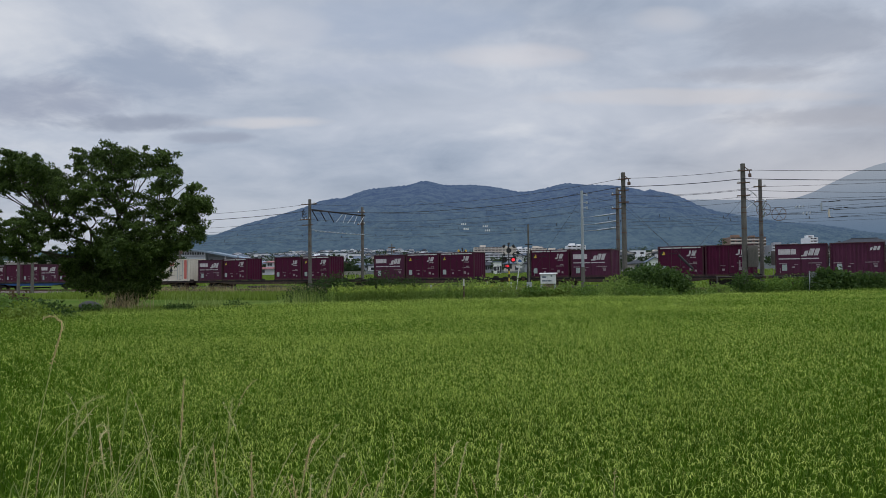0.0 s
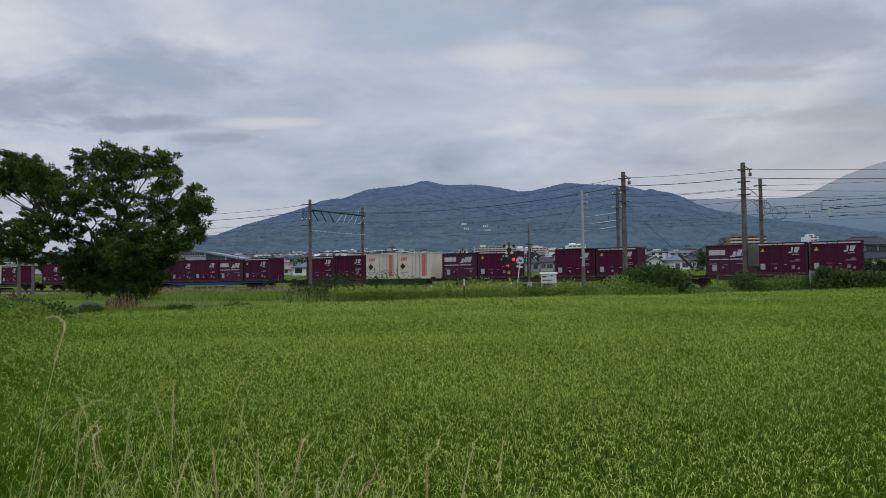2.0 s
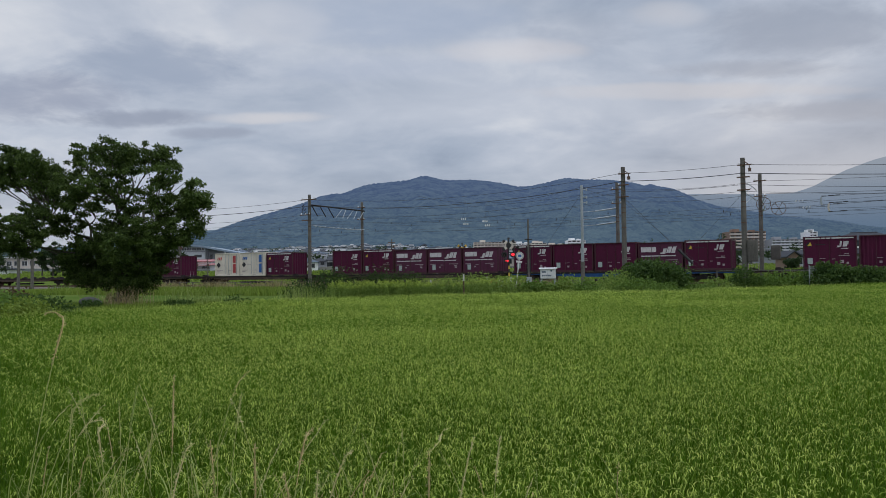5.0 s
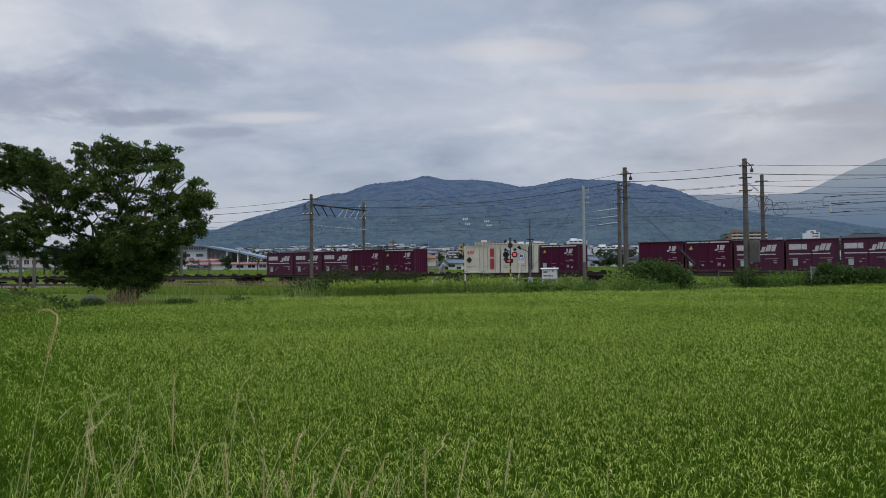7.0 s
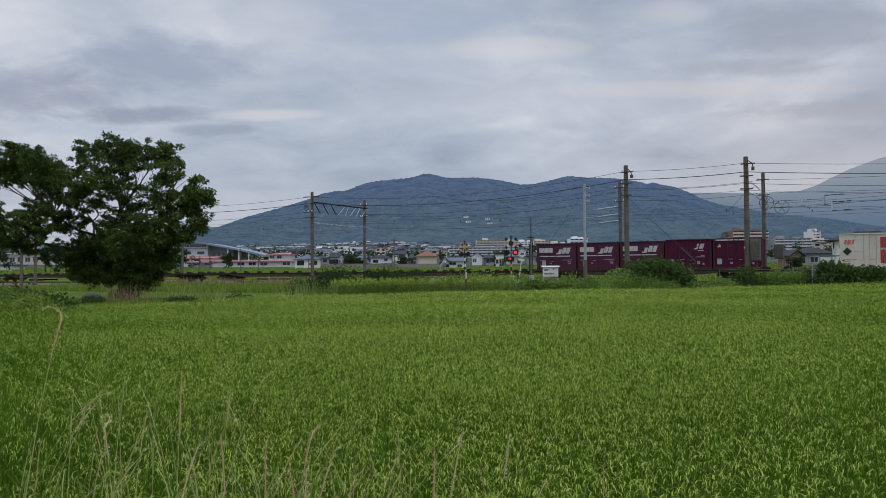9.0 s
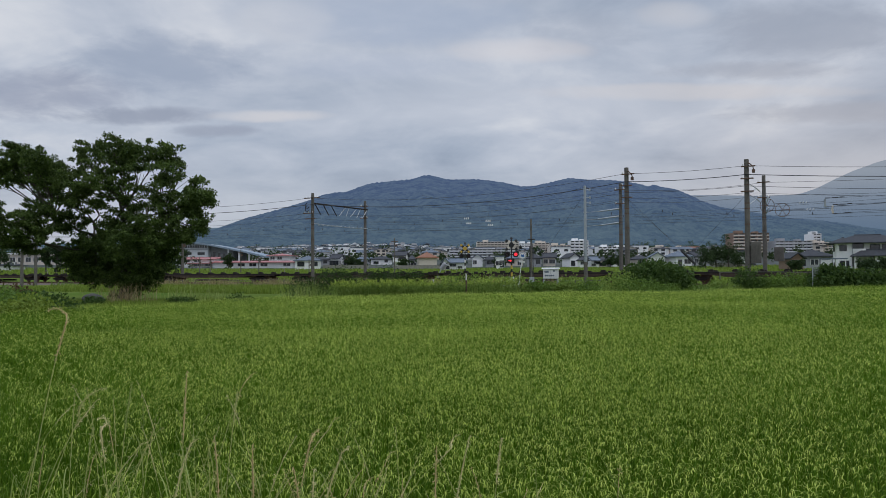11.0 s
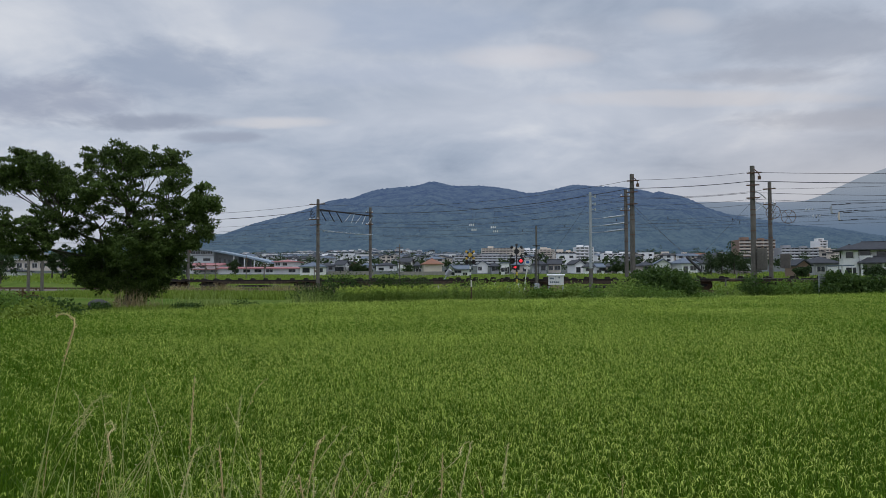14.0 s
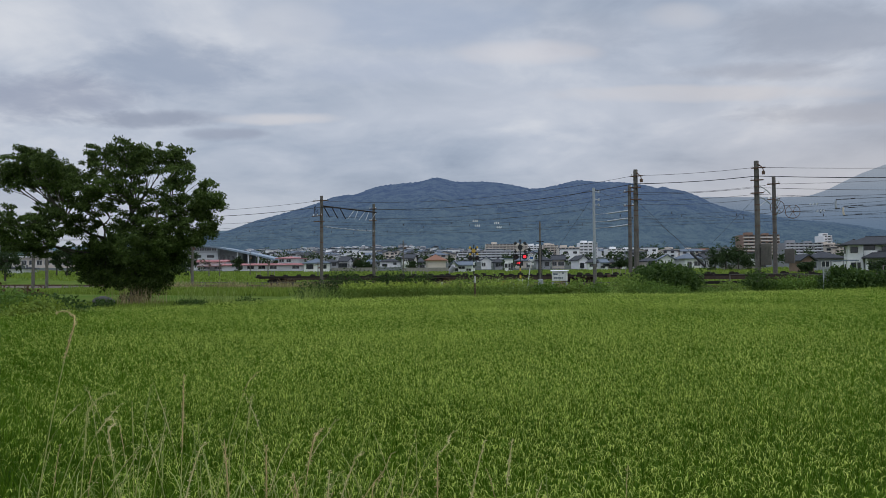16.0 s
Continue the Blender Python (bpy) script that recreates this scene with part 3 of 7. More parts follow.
# loose ballast stones on the near shoulder
n = 9000
sa, sb = rng.uniform(-75, 45, n), rng.uniform(60.0, 62.0, n)
sz = np.interp(sb, [59.9, 61.3, 70], [0.2, 0.56, 0.56])
c = np.stack([sa, sb, sz], -1)
V, q, t3 = leaf_cloud(rng, c, np.full(n, 0.03), 1, 0.16, aspect=1.0)
stones = ribbon_object("ballast_stones", [(V, q, t3, 0)], ["ballast"])
stones.matrix_basis = TRACK
tagged(stones, "loose brown ballast stones on the track shoulder", "ballast", kind="stuff")
for b0, lab in ((NEAR_TRACK, "near"), (FAR_TRACK, "far")):
    tr = thing("railway_track", "rusty-sided steel railway track on ballast", "railway track", "railway tracks", TRACK @ pose(0, b0, 0))
    for s in (-0.5335, 0.5335):
        bm = bm_new()
        prism(bm, [(s - 0.065, 0.56), (s + 0.065, 0.56), (s + 0.065, 0.575), (s + 0.012, 0.59), (s + 0.012, 0.66), (s + 0.033, 0.67), (s + 0.033, RAIL_Z),
                   (s - 0.033, RAIL_Z), (s - 0.033, 0.67), (s - 0.012, 0.66), (s - 0.012, 0.59), (s - 0.065, 0.575)], -170, 140)
        for v in bm.verts:
            v.co = Vector((v.co.y, v.co.x, v.co.z))
        bmesh.ops.recalc_face_normals(bm, faces=bm.faces[:])
        part("rail", bm, "rail", tr)
    bm = bm_new()
    box(bm, -0.1, 0.1, -1.0, 1.0, 0.52, 0.585, 0.01)
    first = part("sleeper", bm, "concrete", tr)
    first.matrix_basis = pose(-70, 0, 0)
    for i in range(1, 180):
        twin(first, pose(-70 + i * 0.64, 0, 0))


# ---- the train ----
def progress(t):
    """How far the train has come at t seconds; it slows a little."""
    return 16.33 * t - 0.0215 * t * t - 0.0026 * max(0.0, t - 8.0) ** 3


MOVERS = []
SLOT, WAGON = 3.85, 20.59
DECK = RAIL_Z + 1.0


def wagon(paint="sill"):
    """A long flat container wagon on two bogies; its origin is at the left end on the rails."""
    wg = thing("container_wagon", "%s flat container wagon with container locks, on two bogies" % ("blue" if paint == "sill_blue" else "dark"), "railway wagon", "wagons of the train")
    L = 19.9
    bm = bm_new()
    box(bm, 0.35, L + 0.35, -1.33, 1.33, DECK - 0.16, DECK - 0.015, 0.02)
    for i in range(12):
        x = 0.8 + i * (L - 0.9) / 11
        box(bm, x, x + 0.14, -1.2, 1.2, DECK - 0.30, DECK - 0.162)
    part("deck", bm, "iron", wg)
    for s in (-1, 1):
        bm = bm_new()
        prism(bm, [(0.35, DECK - 0.02), (L + 0.35, DECK - 0.02), (L + 0.35, DECK - 0.24), (L - 3.6, DECK - 0.26), (L - 5.2, DECK - 0.46), (5.9, DECK - 0.46),
                   (4.3, DECK - 0.26), (0.35, DECK - 0.24)], s * 1.27 - 0.03, s * 1.27 + 0.03)
        part("side_sill", bm, paint, wg)
        bm = bm_new()
        box(bm, 8.2, 11.0, s * 1.05 - 0.18, s * 1.05 + 0.18, DECK - 0.85, DECK - 0.62, 0.03)
        part("equipment_box", bm, "iron", wg)
        bm = bm_new()
        tube(bm, [(0.45, s * 1.2, DECK - 0.1), (0.45, s * 1.2, DECK + 0.55), (0.95, s * 1.2, DECK + 0.55), (0.95, s * 1.2, DECK - 0.1)], 0.022, 6)
        part("handrail", bm, "mark_dim", wg, "worn white handrail")
    bm = bm_new()
    prism(bm, [(-0.22, 0.0), (0.22, 0.0), (0.24, 0.08), (0.15, 0.19), (-0.15, 0.19), (-0.24, 0.08)], -0.14, 0.14)
    lock = part("container_lock", bm, "iron", wg)
    lock.matrix_basis = pose(0.75, -1.12, DECK - 0.02)
    for i in range(5):
        for dx in ((0.0, 1.9) if i < 4 else (0.0, 1.9, 3.75)):
            for s in (-1, 1):
                if i or dx or s > 0:
                    twin(lock, pose(0.75 + i * SLOT + dx, s * 1.12, DECK - (0.02 if s < 0 else 0.09)))
    for x in (3.1, L - 2.4):
        bm = bm_new()
        for s in (-1, 1):
            prism(bm, [(x - 1.25, 0.52 + RAIL_Z), (x - 0.5, 0.60 + RAIL_Z), (x + 0.5, 0.60 + RAIL_Z), (x + 1.25, 0.52 + RAIL_Z), (x + 1.2, 0.34 + RAIL_Z),
                       (x + 0.5, 0.25 + RAIL_Z), (x - 0.5, 0.25 + RAIL_Z), (x - 1.2, 0.34 + RAIL_Z)], s * 0.98 - 0.06, s * 0.98 + 0.06)
        box(bm, x - 0.25, x + 0.25, -1.0, 1.0, RAIL_Z + 0.4, RAIL_Z + 0.70)
        bogie = part("bogie", bm, "iron", wg)
        for dx in (-0.95, 0.95):
            bm = bm_new()
            for s in (-1, 1):
                tube(bm, [(x + dx, s * 0.50, RAIL_Z + 0.43), (x + dx, s * 0.62, RAIL_Z + 0.43)], 0.43, 20)
            tube(bm, [(x + dx, -0.9, RAIL_Z + 0.43), (x + dx, 0.9, RAIL_Z + 0.43)], 0.07, 8)
            part("wheelset", bm, "rust", bogie)
    bm = bm_new()
    box(bm, -0.10, 0.36, -0.12, 0.12, RAIL_Z + 0.72, RAIL_Z + 0.98, 0.03)
    part("coupler", bm, "rust", wg)
    bm = bm_new()
    box(bm, L + 0.34, L + 0.60, -0.12, 0.12, RAIL_Z + 0.72, RAIL_Z + 0.98, 0.03)
    part("coupler", bm, "rust", wg)
    return wg


def bars(bm, rows, y):
    """Small painted bars on the side at y: (x, z, width, height)."""
    for x, z, wd, ht in rows:
        box(bm, x, x + wd, y - 0.006, y + 0.004, z, z + ht)
    return bm


def slanted(bm, x, z, h, widths, y, lean=0.25, gap=0.05, dz=None):
    """A row of slanted plain blocks that stands for a painted mark."""
    for i, wd in enumerate(widths):
        hh = h if dz is None else h * dz[i]
        prism(bm, [(x, z), (x + wd, z), (x + wd + lean * hh, z + hh), (x + lean * hh, z + hh)], y - 0.007, y + 0.004)
        x += wd + gap
    return bm


def container(kind):
    """A 12-foot freight container; its origin is at the left end of its floor, on the deck."""
    L, W2, H = 3.715, 1.22, 2.50
    paint, frame_paint = "wine", "wine_frame"
    names = {"topped": "wine-red steel freight container with a broken white roof stripe", "plain": "wine-red steel freight container with plain top edge",
             "striped": "faded plum-red freight container with a white waist stripe", "ribbed": "wine-red ribbed steel freight container",
             "ribbed_plum": "plum-red ribbed steel freight container", "white_red": "ivory freight container with a red door stripe",
             "white_coral": "ivory freight container with a coral door stripe", "white_blue": "ivory freight container with a blue door stripe"}
    ct = thing("freight_container", names[kind], "freight container", "containers on the train")
    if kind in ("striped", "ribbed_plum"):
        paint, H = "plum", 2.42
    if kind.startswith("white"):
        paint, frame_paint, H = "ivory", "ivory", 2.60
    # body: an upright outline with folded ends, and folded sides on the ribbed kind
    ring = []
    folded = kind in ("ribbed", "ribbed_plum")
    for side in (-1, 1):
        xs = np.linspace(0.08, L - 0.08, 53)[::-side]
        for i, x in enumerate(xs):
            if folded or i in (0, 52):
                ring.append((x, side * (W2 - (0.01 if (i // 2) % 2 else 0.055)) if folded else side * (W2 - 0.035)))
        xe = L - 0.03 if side < 0 else 0.03
        for i, yy in enumerate(np.linspace(-1.1, 1.1, 23)[::-side]):
            ring.append((xe - (0.0 if (i // 2) % 2 else 0.05) * (1 if side < 0 else -1), yy))
    bm = bm_new()
    lo = [bm.verts.new((x, yy, 0.12)) for x, yy in ring]
    hi = [bm.verts.new((x, yy, H - 0.05)) for x, yy in ring]
    bm.faces.new(lo), bm.faces.new(hi)
    for i in range(len(ring)):
        bm.faces.new((lo[i], lo[(i + 1) % len(ring)], hi[(i + 1) % len(ring)], hi[i]))
    bmesh.ops.recalc_face_normals(bm, faces=bm.faces[:])
    part("body", bm, paint, ct)
    if not folded:
        wide = 0.05 if kind.startswith("white") else 0.80
        bm = bm_new()
        box(bm, 0, wide, -0.012, 0.012, 0.18, H - 0.16, 0.006)
        panel = part("door_rib" if kind.startswith("white") else "side_panel", bm, paint, ct)
        spots = [(x, sd) for sd in (-1, 1) for x in ((0.30, 1.75, 2.55, 3.3) if kind.startswith("white") else (0.10, 1.00, 1.91, 2.82))]
        panel.matrix_basis = pose(spots[0][0], spots[0][1] * (W2 - 0.028), 0)
        for x, sd in spots[1:]:
            twin(panel, pose(x, sd * (W2 - 0.028), 0))
    bm = bm_new()
    for s in (-1, 1):
        box(bm, 0, L, s * W2 - 0.05, s * W2 + 0.03, 0.0, 0.15, 0.008)
        box(bm, 0.0, L, s * W2 - 0.05, s * W2 + 0.025, H - 0.07, H, 0.008)
        for x in (0.0, L - 0.09):
            box(bm, x, x + 0.09, s * W2 - 0.06, s * W2 + 0.028, 0.14, H - 0.06)
    for x in (0.0, L - 0.08):
        box(bm, x, x + 0.08, -W2 + 0.05, W2 - 0.05, 0.0, 0.14)
        box(bm, x, x + 0.08, -W2 + 0.05, W2 - 0.05, H - 0.08, H - 0.002)
    part("frame", bm, frame_paint, ct)
    for s in (-1, 1):
        for x in (0.75, 2.35):
            bm = bm_new()
            box(bm, x, x + 0.5, s * 1.235 - 0.025, s * 1.235 + 0.022, 0.015, 0.125, 0.01)
            part("fork_pocket", bm, "black", ct)
    y = -W2 - 0.012
    if not kind.startswith("white"):
        for x in (1.12, 1.84, 2.56):
            bm = bm_new()
            tube(bm, [(x, y + 0.005, 0.2), (x, y + 0.005, H - 0.2)], 0.018, 6)
            part("lock_rod", bm, frame_paint, ct)
    if kind in ("topped", "plain", "ribbed"):
        bm = bm_new()
        slanted(bm, 2.50, H - 0.82, 0.42, (0.14, 0.30), y, 0.18, 0.10)
        slanted(bm, 2.36, H - 0.86, 0.12, (0.20,), y, 0.1)
        slanted(bm, 2.98, H - 0.64, 0.24, (0.14,), y, 0.18)
        bars(bm, [(2.62, H - 0.98, 0.50, 0.05)], y)
        part("emblem", bm, "mark", ct, "white painted operator mark")
        bm = bm_new()
        bars(bm, [(2.45, 0.98, 0.75, 0.06), (2.85, 1.10, 0.3, 0.07), (2.0, 0.72, 0.22, 0.05), (1.15, 0.78, 0.4, 0.04), (2.55, 0.42, 0.25, 0.24),
                  (2.98, 0.34, 0.16, 0.18), (1.3, 0.40, 0.2, 0.16)], y)
        part("data_print", bm, "mark_dim", ct, "small worn white data lines")["kind"] = "stuff"
        if kind != "ribbed":
            bm = bm_new()
            bars(bm, [(0.30, 0.38, 0.36, 0.46)], y)
            part("label_plate", bm, "label_green", ct, "pale teal data label")
        else:
            for x, ht in ((2.62, 0.62), (2.82, 0.5)):
                bm = bm_new()
                bars(bm, [(x, 0.62, 0.09, ht)], y)
                part("upright_bar", bm, "mark_dim", ct)
    if kind == "topped":
        for x, wd in ((0.18, 1.05), (1.30, 0.26), (1.62, 0.30), (2.0, 1.5)):
            bm = bm_new()
            bars(bm, [(x, H - 0.20, wd, 0.10)], y - 0.03)
            part("roof_stripe", bm, "mark", ct, "white stripe under the roof edge")
        bm = bm_new()
        prism(bm, [(0.32, H - 0.72), (0.62, H - 0.72), (0.52, H - 0.42)], y - 0.007, y + 0.004)
        part("yellow_mark", bm, "yellow", ct, "yellow triangular mark")
        bm = bm_new()
        prism(bm, [(0.18, H - 0.62), (0.40, H - 0.84), (0.62, H - 0.62), (0.40, H - 0.40)], y - 0.004, y + 0.006)
        bars(bm, [(0.85, H - 0.64, 0.7, 0.04)], y)
        part("mark_ground", bm, "black", ct)
    if kind in ("striped", "ribbed_plum"):
        if kind == "striped":
            bm = bm_new()
            bars(bm, [(0.22, H - 0.82, 1.28, 0.42)], y)
            part("label_plate", bm, "mark", ct, "large white data plate")
            bm = bm_new()
            bars(bm, [(0.24, 1.22, 1.55, 0.085), (1.86, 1.22, 1.25, 0.085)], y)
            part("waist_stripe", bm, "mark", ct, "white waist stripe")
        bm = bm_new()
        slanted(bm, 2.02 if kind == "striped" else 2.7, H - 0.92 if kind == "striped" else H - 0.62, 0.52 if kind == "striped" else 0.3,
                (0.26, 0.34, 0.30) if kind == "striped" else (0.14, 0.2, 0.16), y, 0.32, 0.06, (0.72, 1, 1))
        if kind == "striped":
            bars(bm, [(1.86, H - 0.98, 0.42, 0.10)], y)
        part("emblem", bm, "mark", ct, "white slanted operator mark")
        bm = bm_new()
        bars(bm, [(0.25, 0.86, 0.6, 0.07), (2.35, 0.88, 0.95, 0.06), (2.9, 0.72, 0.3, 0.08), (2.95, 0.54, 0.25, 0.12), (1.2, 0.56, 0.2, 0.1), (1.35, 0.80, 0.3, 0.04)], y)
        part("data_print", bm, "mark_dim", ct, "small worn white data lines")["kind"] = "stuff"
        bm = bm_new()
        bars(bm, [(0.48, 0.34, 0.36, 0.48)], y)
        part("label_plate", bm, "label_green", ct, "pale teal data label")
    if kind.startswith("white"):
        hue = {"white_red": "red", "white_coral": "coral", "white_blue": "blue"}[kind]
        bm = bm_new()
        slanted(bm, 0.30, H - 0.78, 0.32, (0.14, 0.20, 0.14), y, 0.25, 0.09)
        part("emblem", bm, "coral" if hue != "blue" else "blue", ct, "slanted painted mark")
        bm = bm_new()
        prism(bm, [(0.22, 1.25), (0.52, 0.93), (0.82, 1.25), (0.52, 1.57)], y - 0.008, y + 0.004)
        part("diamond_mark", bm, "black", ct, "black diamond mark")
        for z0, z1 in ((0.35, 1.35), (1.5, H - 0.3)) if hue != "coral" else ((0.25, H - 0.15),):
            bm = bm_new()
            box(bm, 2.72, 3.12, y - 0.012, y + 0.004, z0, z1)
            part("door_stripe", bm, hue, ct, hue + " upright door stripe")
        bm = bm_new()
        bars(bm, [(0.25, 0.62, 0.9, 0.04), (0.25, 0.48, 0.5, 0.04), (1.0, 1.24, 0.5, 0.03), (2.05, 0.62, 0.35, 0.04)], y)
        part("data_print", bm, "mark_dim", ct, "faint data lines")["kind"] = "stuff"
        for x in (1.62, 2.02, 2.45, 3.25):
            bm = bm_new()
            tube(bm, [(x, y - 0.01, 0.2), (x, y - 0.01, H - 0.15)], 0.022, 6)
            part("lock_rod", bm, "steel", ct)
    return ct


LOADS = [  # wagons from the last one loaded to the head: the start of each along the line, and its five places
    (-171.10, ("striped", "striped", "striped", "plain", "topped")),
    (-150.35, ("", "white_red", "white_blue", "topped", "")),
    (-129.75, ("plain", "topped", "striped", "striped", "striped")),
    (-109.05, ("topped", "plain", "plain", "striped", "topped")),
    (-88.55, ("", "topped", "ribbed", "white_coral", "white_coral")),
    (-68.10, ("striped", "topped", "", "plain", "topped")),
    (-47.30, ("", "striped", "topped", "topped", "")),
    (-26.30, ("topped", "striped", "", "topped", "ribbed")),
    (-5.60, ("striped", "ribbed_plum", "", "", "")),
]
EMPTY_WAGONS = 7
first_of = {}


def another(kind, make, m):
    if kind in first_of:
        return copy_thing(first_of[kind], m)
    ob = make()
    ob.matrix_basis = m
    first_of[kind] = ob
    return ob


for a0, loads in LOADS:
    hue = "sill_blue" if a0 == -109.05 else "sill"
    MOVERS.append((another("wagon " + hue, lambda: wagon(hue), TRACK @ pose(a0 - 0.6, FAR_TRACK, 0)), a0 - 0.6, 0.0))
    for i, kind in enumerate(loads):
        if kind:
            a = a0 + i * SLOT
            MOVERS.append((another(kind, lambda: container(kind), TRACK @ pose(a, FAR_TRACK, DECK)), a, DECK))
for i in range(EMPTY_WAGONS):
    a = -171.10 - WAGON * (i + 1) - 0.6
    MOVERS.append((another("wagon sill", wagon, TRACK @ pose(a, FAR_TRACK, 0)), a, 0.0))


# ---- paddy ----
EDGE = [(-60, 4), (-30, 12), (-13, 19.5), (-10.5, 25), (-8.5, 31), (-4, 35.5), (0.5, 37.5), (4.6, 39), (8, 39.5), (11.5, 39), (16, 43), (20.6, 46), (25.6, 49), (32, 53), (60, 64)]


def paddy_blades():
    r = np.random.default_rng(5)
    sets = []
    for d0, d1, dens, width, seg, tall in ((2.6, 7, 5800, 0.0060, 2, 0.28), (7, 14, 2900, 0.0074, 1, 0.17), (14, 26, 1050, 0.0105, 1, 0.12), (26, 56, 330, 0.018, 1, 0.11)):
        area = 0.5 * (d1 ** 2 - d0 ** 2) * 1.44
        n = int(area * dens)
        d = np.sqrt(r.uniform(d0 ** 2, d1 ** 2, n))
        k = r.uniform(-0.72, 0.72, n)
        x, y = k * d, d
        # plants stand in hills along rows
        hill_r = r.uniform(0, 1, n)
        ca, sa0 = math.cos(0.62), math.sin(0.62)
        u, v = ca * x + sa0 * y, -sa0 * x + ca * y
        gu, gv = np.round(u / 0.30) * 0.30, np.round(v / 0.17) * 0.17
        u, v = gu + r.normal(0, 0.075, n), gv + r.normal(0, 0.065, n)
        x, y = ca * u - sa0 * v, sa0 * u + ca * v
        keep = y < np.interp(x, [p[0] for p in EDGE], [p[1] for p in EDGE])
        x, y = x[keep], y[keep]
        n = len(x)
        wave = 0.05 * np.sin(x * 0.7 + y * 0.4) + 0.04 * np.sin(x * 0.31 - y * 0.9)
        # fewer pale ears towards both sides, standing in for the lens's edge darkening
        ear = r.uniform(0, 1, n) < (0.21 if d1 < 10 else 0.26 if d1 < 20 else 0.28 if d1 < 30 else 0.38) * np.interp(x / y, [-0.6, -0.2, 0.2, 0.55], [0.28, 0.86, 0.92, 0.50])
        top = r.normal(0.745, 0.045, n) + wave * 0.35
        h = tall * r.uniform(0.5, 1.0, n)
        z0 = top - h
        lf = ~ear
        az = r.normal(0.4, 1.6, n)
        V, q, t = ribbons(r, x[lf], y[lf], z0[lf] - 0.05, h[lf], r.uniform(0.01, 0.13, lf.sum()), r.uniform(0.0, 0.75, lf.sum()),
                          width * r.uniform(0.7, 1.3, lf.sum()), az[lf], seg)
        sets.append((V, q, t, 0))
        # ears: short arcs that nod over the leaves
        m = ear.sum()
        V, q, t = ribbons(r, x[ear], y[ear], top[ear] - 0.03, 0.05 * r.uniform(0.7, 1.3, m), r.uniform(0.03, 0.09, m), r.uniform(0.9, 1.9, m),
                          width * 0.86 * r.uniform(0.6, 1.2, m), az[ear], 3 if d1 < 10 else 2)
        sets.append((V, q, t, 1))
    # lower stems, a bunch to each plant
    for d0, d1, per, wid in ((2.6, 12, 7, 0.010), (12, 56, 2, 0.03)):
        n = int(0.5 * (d1 ** 2 - d0 ** 2) * 1.44 / 0.051) * per
        d = np.sqrt(r.uniform(d0 ** 2, d1 ** 2, n))
        x, y = r.uniform(-0.72, 0.72, n) * d, d
        keep = y < np.interp(x, [p[0] for p in EDGE], [p[1] for p in EDGE])
        x, y = x[keep], y[keep]
        n = len(x)
        V, q, t = ribbons(r, x, y, land(x, y) - 0.02, r.uniform(0.5, 0.68, n), r.uniform(0, 0.08, n), np.zeros(n), np.full(n, wid), None, 1)
        sets.append((V, q, t, 0))
    # the field goes on to both sides
    n = 42000
    x, y = r.uniform(-48, 62, n), r.uniform(2.4, 60, n)
    keep = (y < np.interp(x, [p[0] for p in EDGE], [p[1] for p in EDGE])) & (np.abs(x) > 0.70 * y)
    x, y = x[keep], y[keep]
    n = len(x)
    V, q, t = ribbons(r, x, y, land(x, y) - 0.02, r.uniform(0.6, 0.8, n), r.uniform(0.05, 0.25, n), r.uniform(0, 0.3, n), np.full(n, 0.05), None, 2)
    sets.append((V, q, t, 0))
    ob = ribbon_object("rice_plants", sets, ["rice", "panicle"])
    tagged(ob, "dense green rice with nodding pale ears", "rice", kind="stuff")


paddy_blades()


def strip_blades(name, a, b, z, n, height, width, mats, label, category, seed, lean=0.2, seg=2):
    """A band of grass or rice along the line, between A and B limits."""
    r = np.random.default_rng(seed)
    pa, pb = r.uniform(*a, n), r.uniform(*b, n)
    x, y = UX * pa - UY * pb, UY * pa + UX * pb
    zz = land(x, y) + z
    V, q, t = ribbons(r, x, y, zz, height * r.uniform(0.6, 1.2, n), r.uniform(0, lean, n), r.uniform(0, 0.25, n), width * r.uniform(0.7, 1.4, n), None, seg)
    k = int(len(mats) > 1)
    ob = ribbon_object(name, [(V, q, t, 0)], mats[:1])
    return tagged(ob, label, category, kind="stuff")


# paddies beyond: behind the tree, and over the line as far as the houses
strip_blades("rice_plants", (-75, -40), (46, 56), 0.0, 16000, 0.50, 0.07, ["rice_far"], "bright green rice strip behind the levee", "rice", 21)
r = np.random.default_rng(22)
n = 36000
d = np.sqrt(r.uniform(82 ** 2, 205 ** 2, n))
k = r.uniform(-0.62, 0.62, n)
ok = across(k * d, d) > 76
x, y = (k * d)[ok], d[ok]
V, q, t = ribbons(r, x, y, land(x, y), r.uniform(0.3, 0.5, len(x)), r.uniform(0, 0.3, len(x)), r.uniform(0, 0.3, len(x)), r.uniform(0.14, 0.30, len(x)), None, 2)
tagged(ribbon_object("rice_plants", [(V, q, t, 0)], ["rice_far"]), "bright green paddy beyond the railway", "rice", kind="stuff")


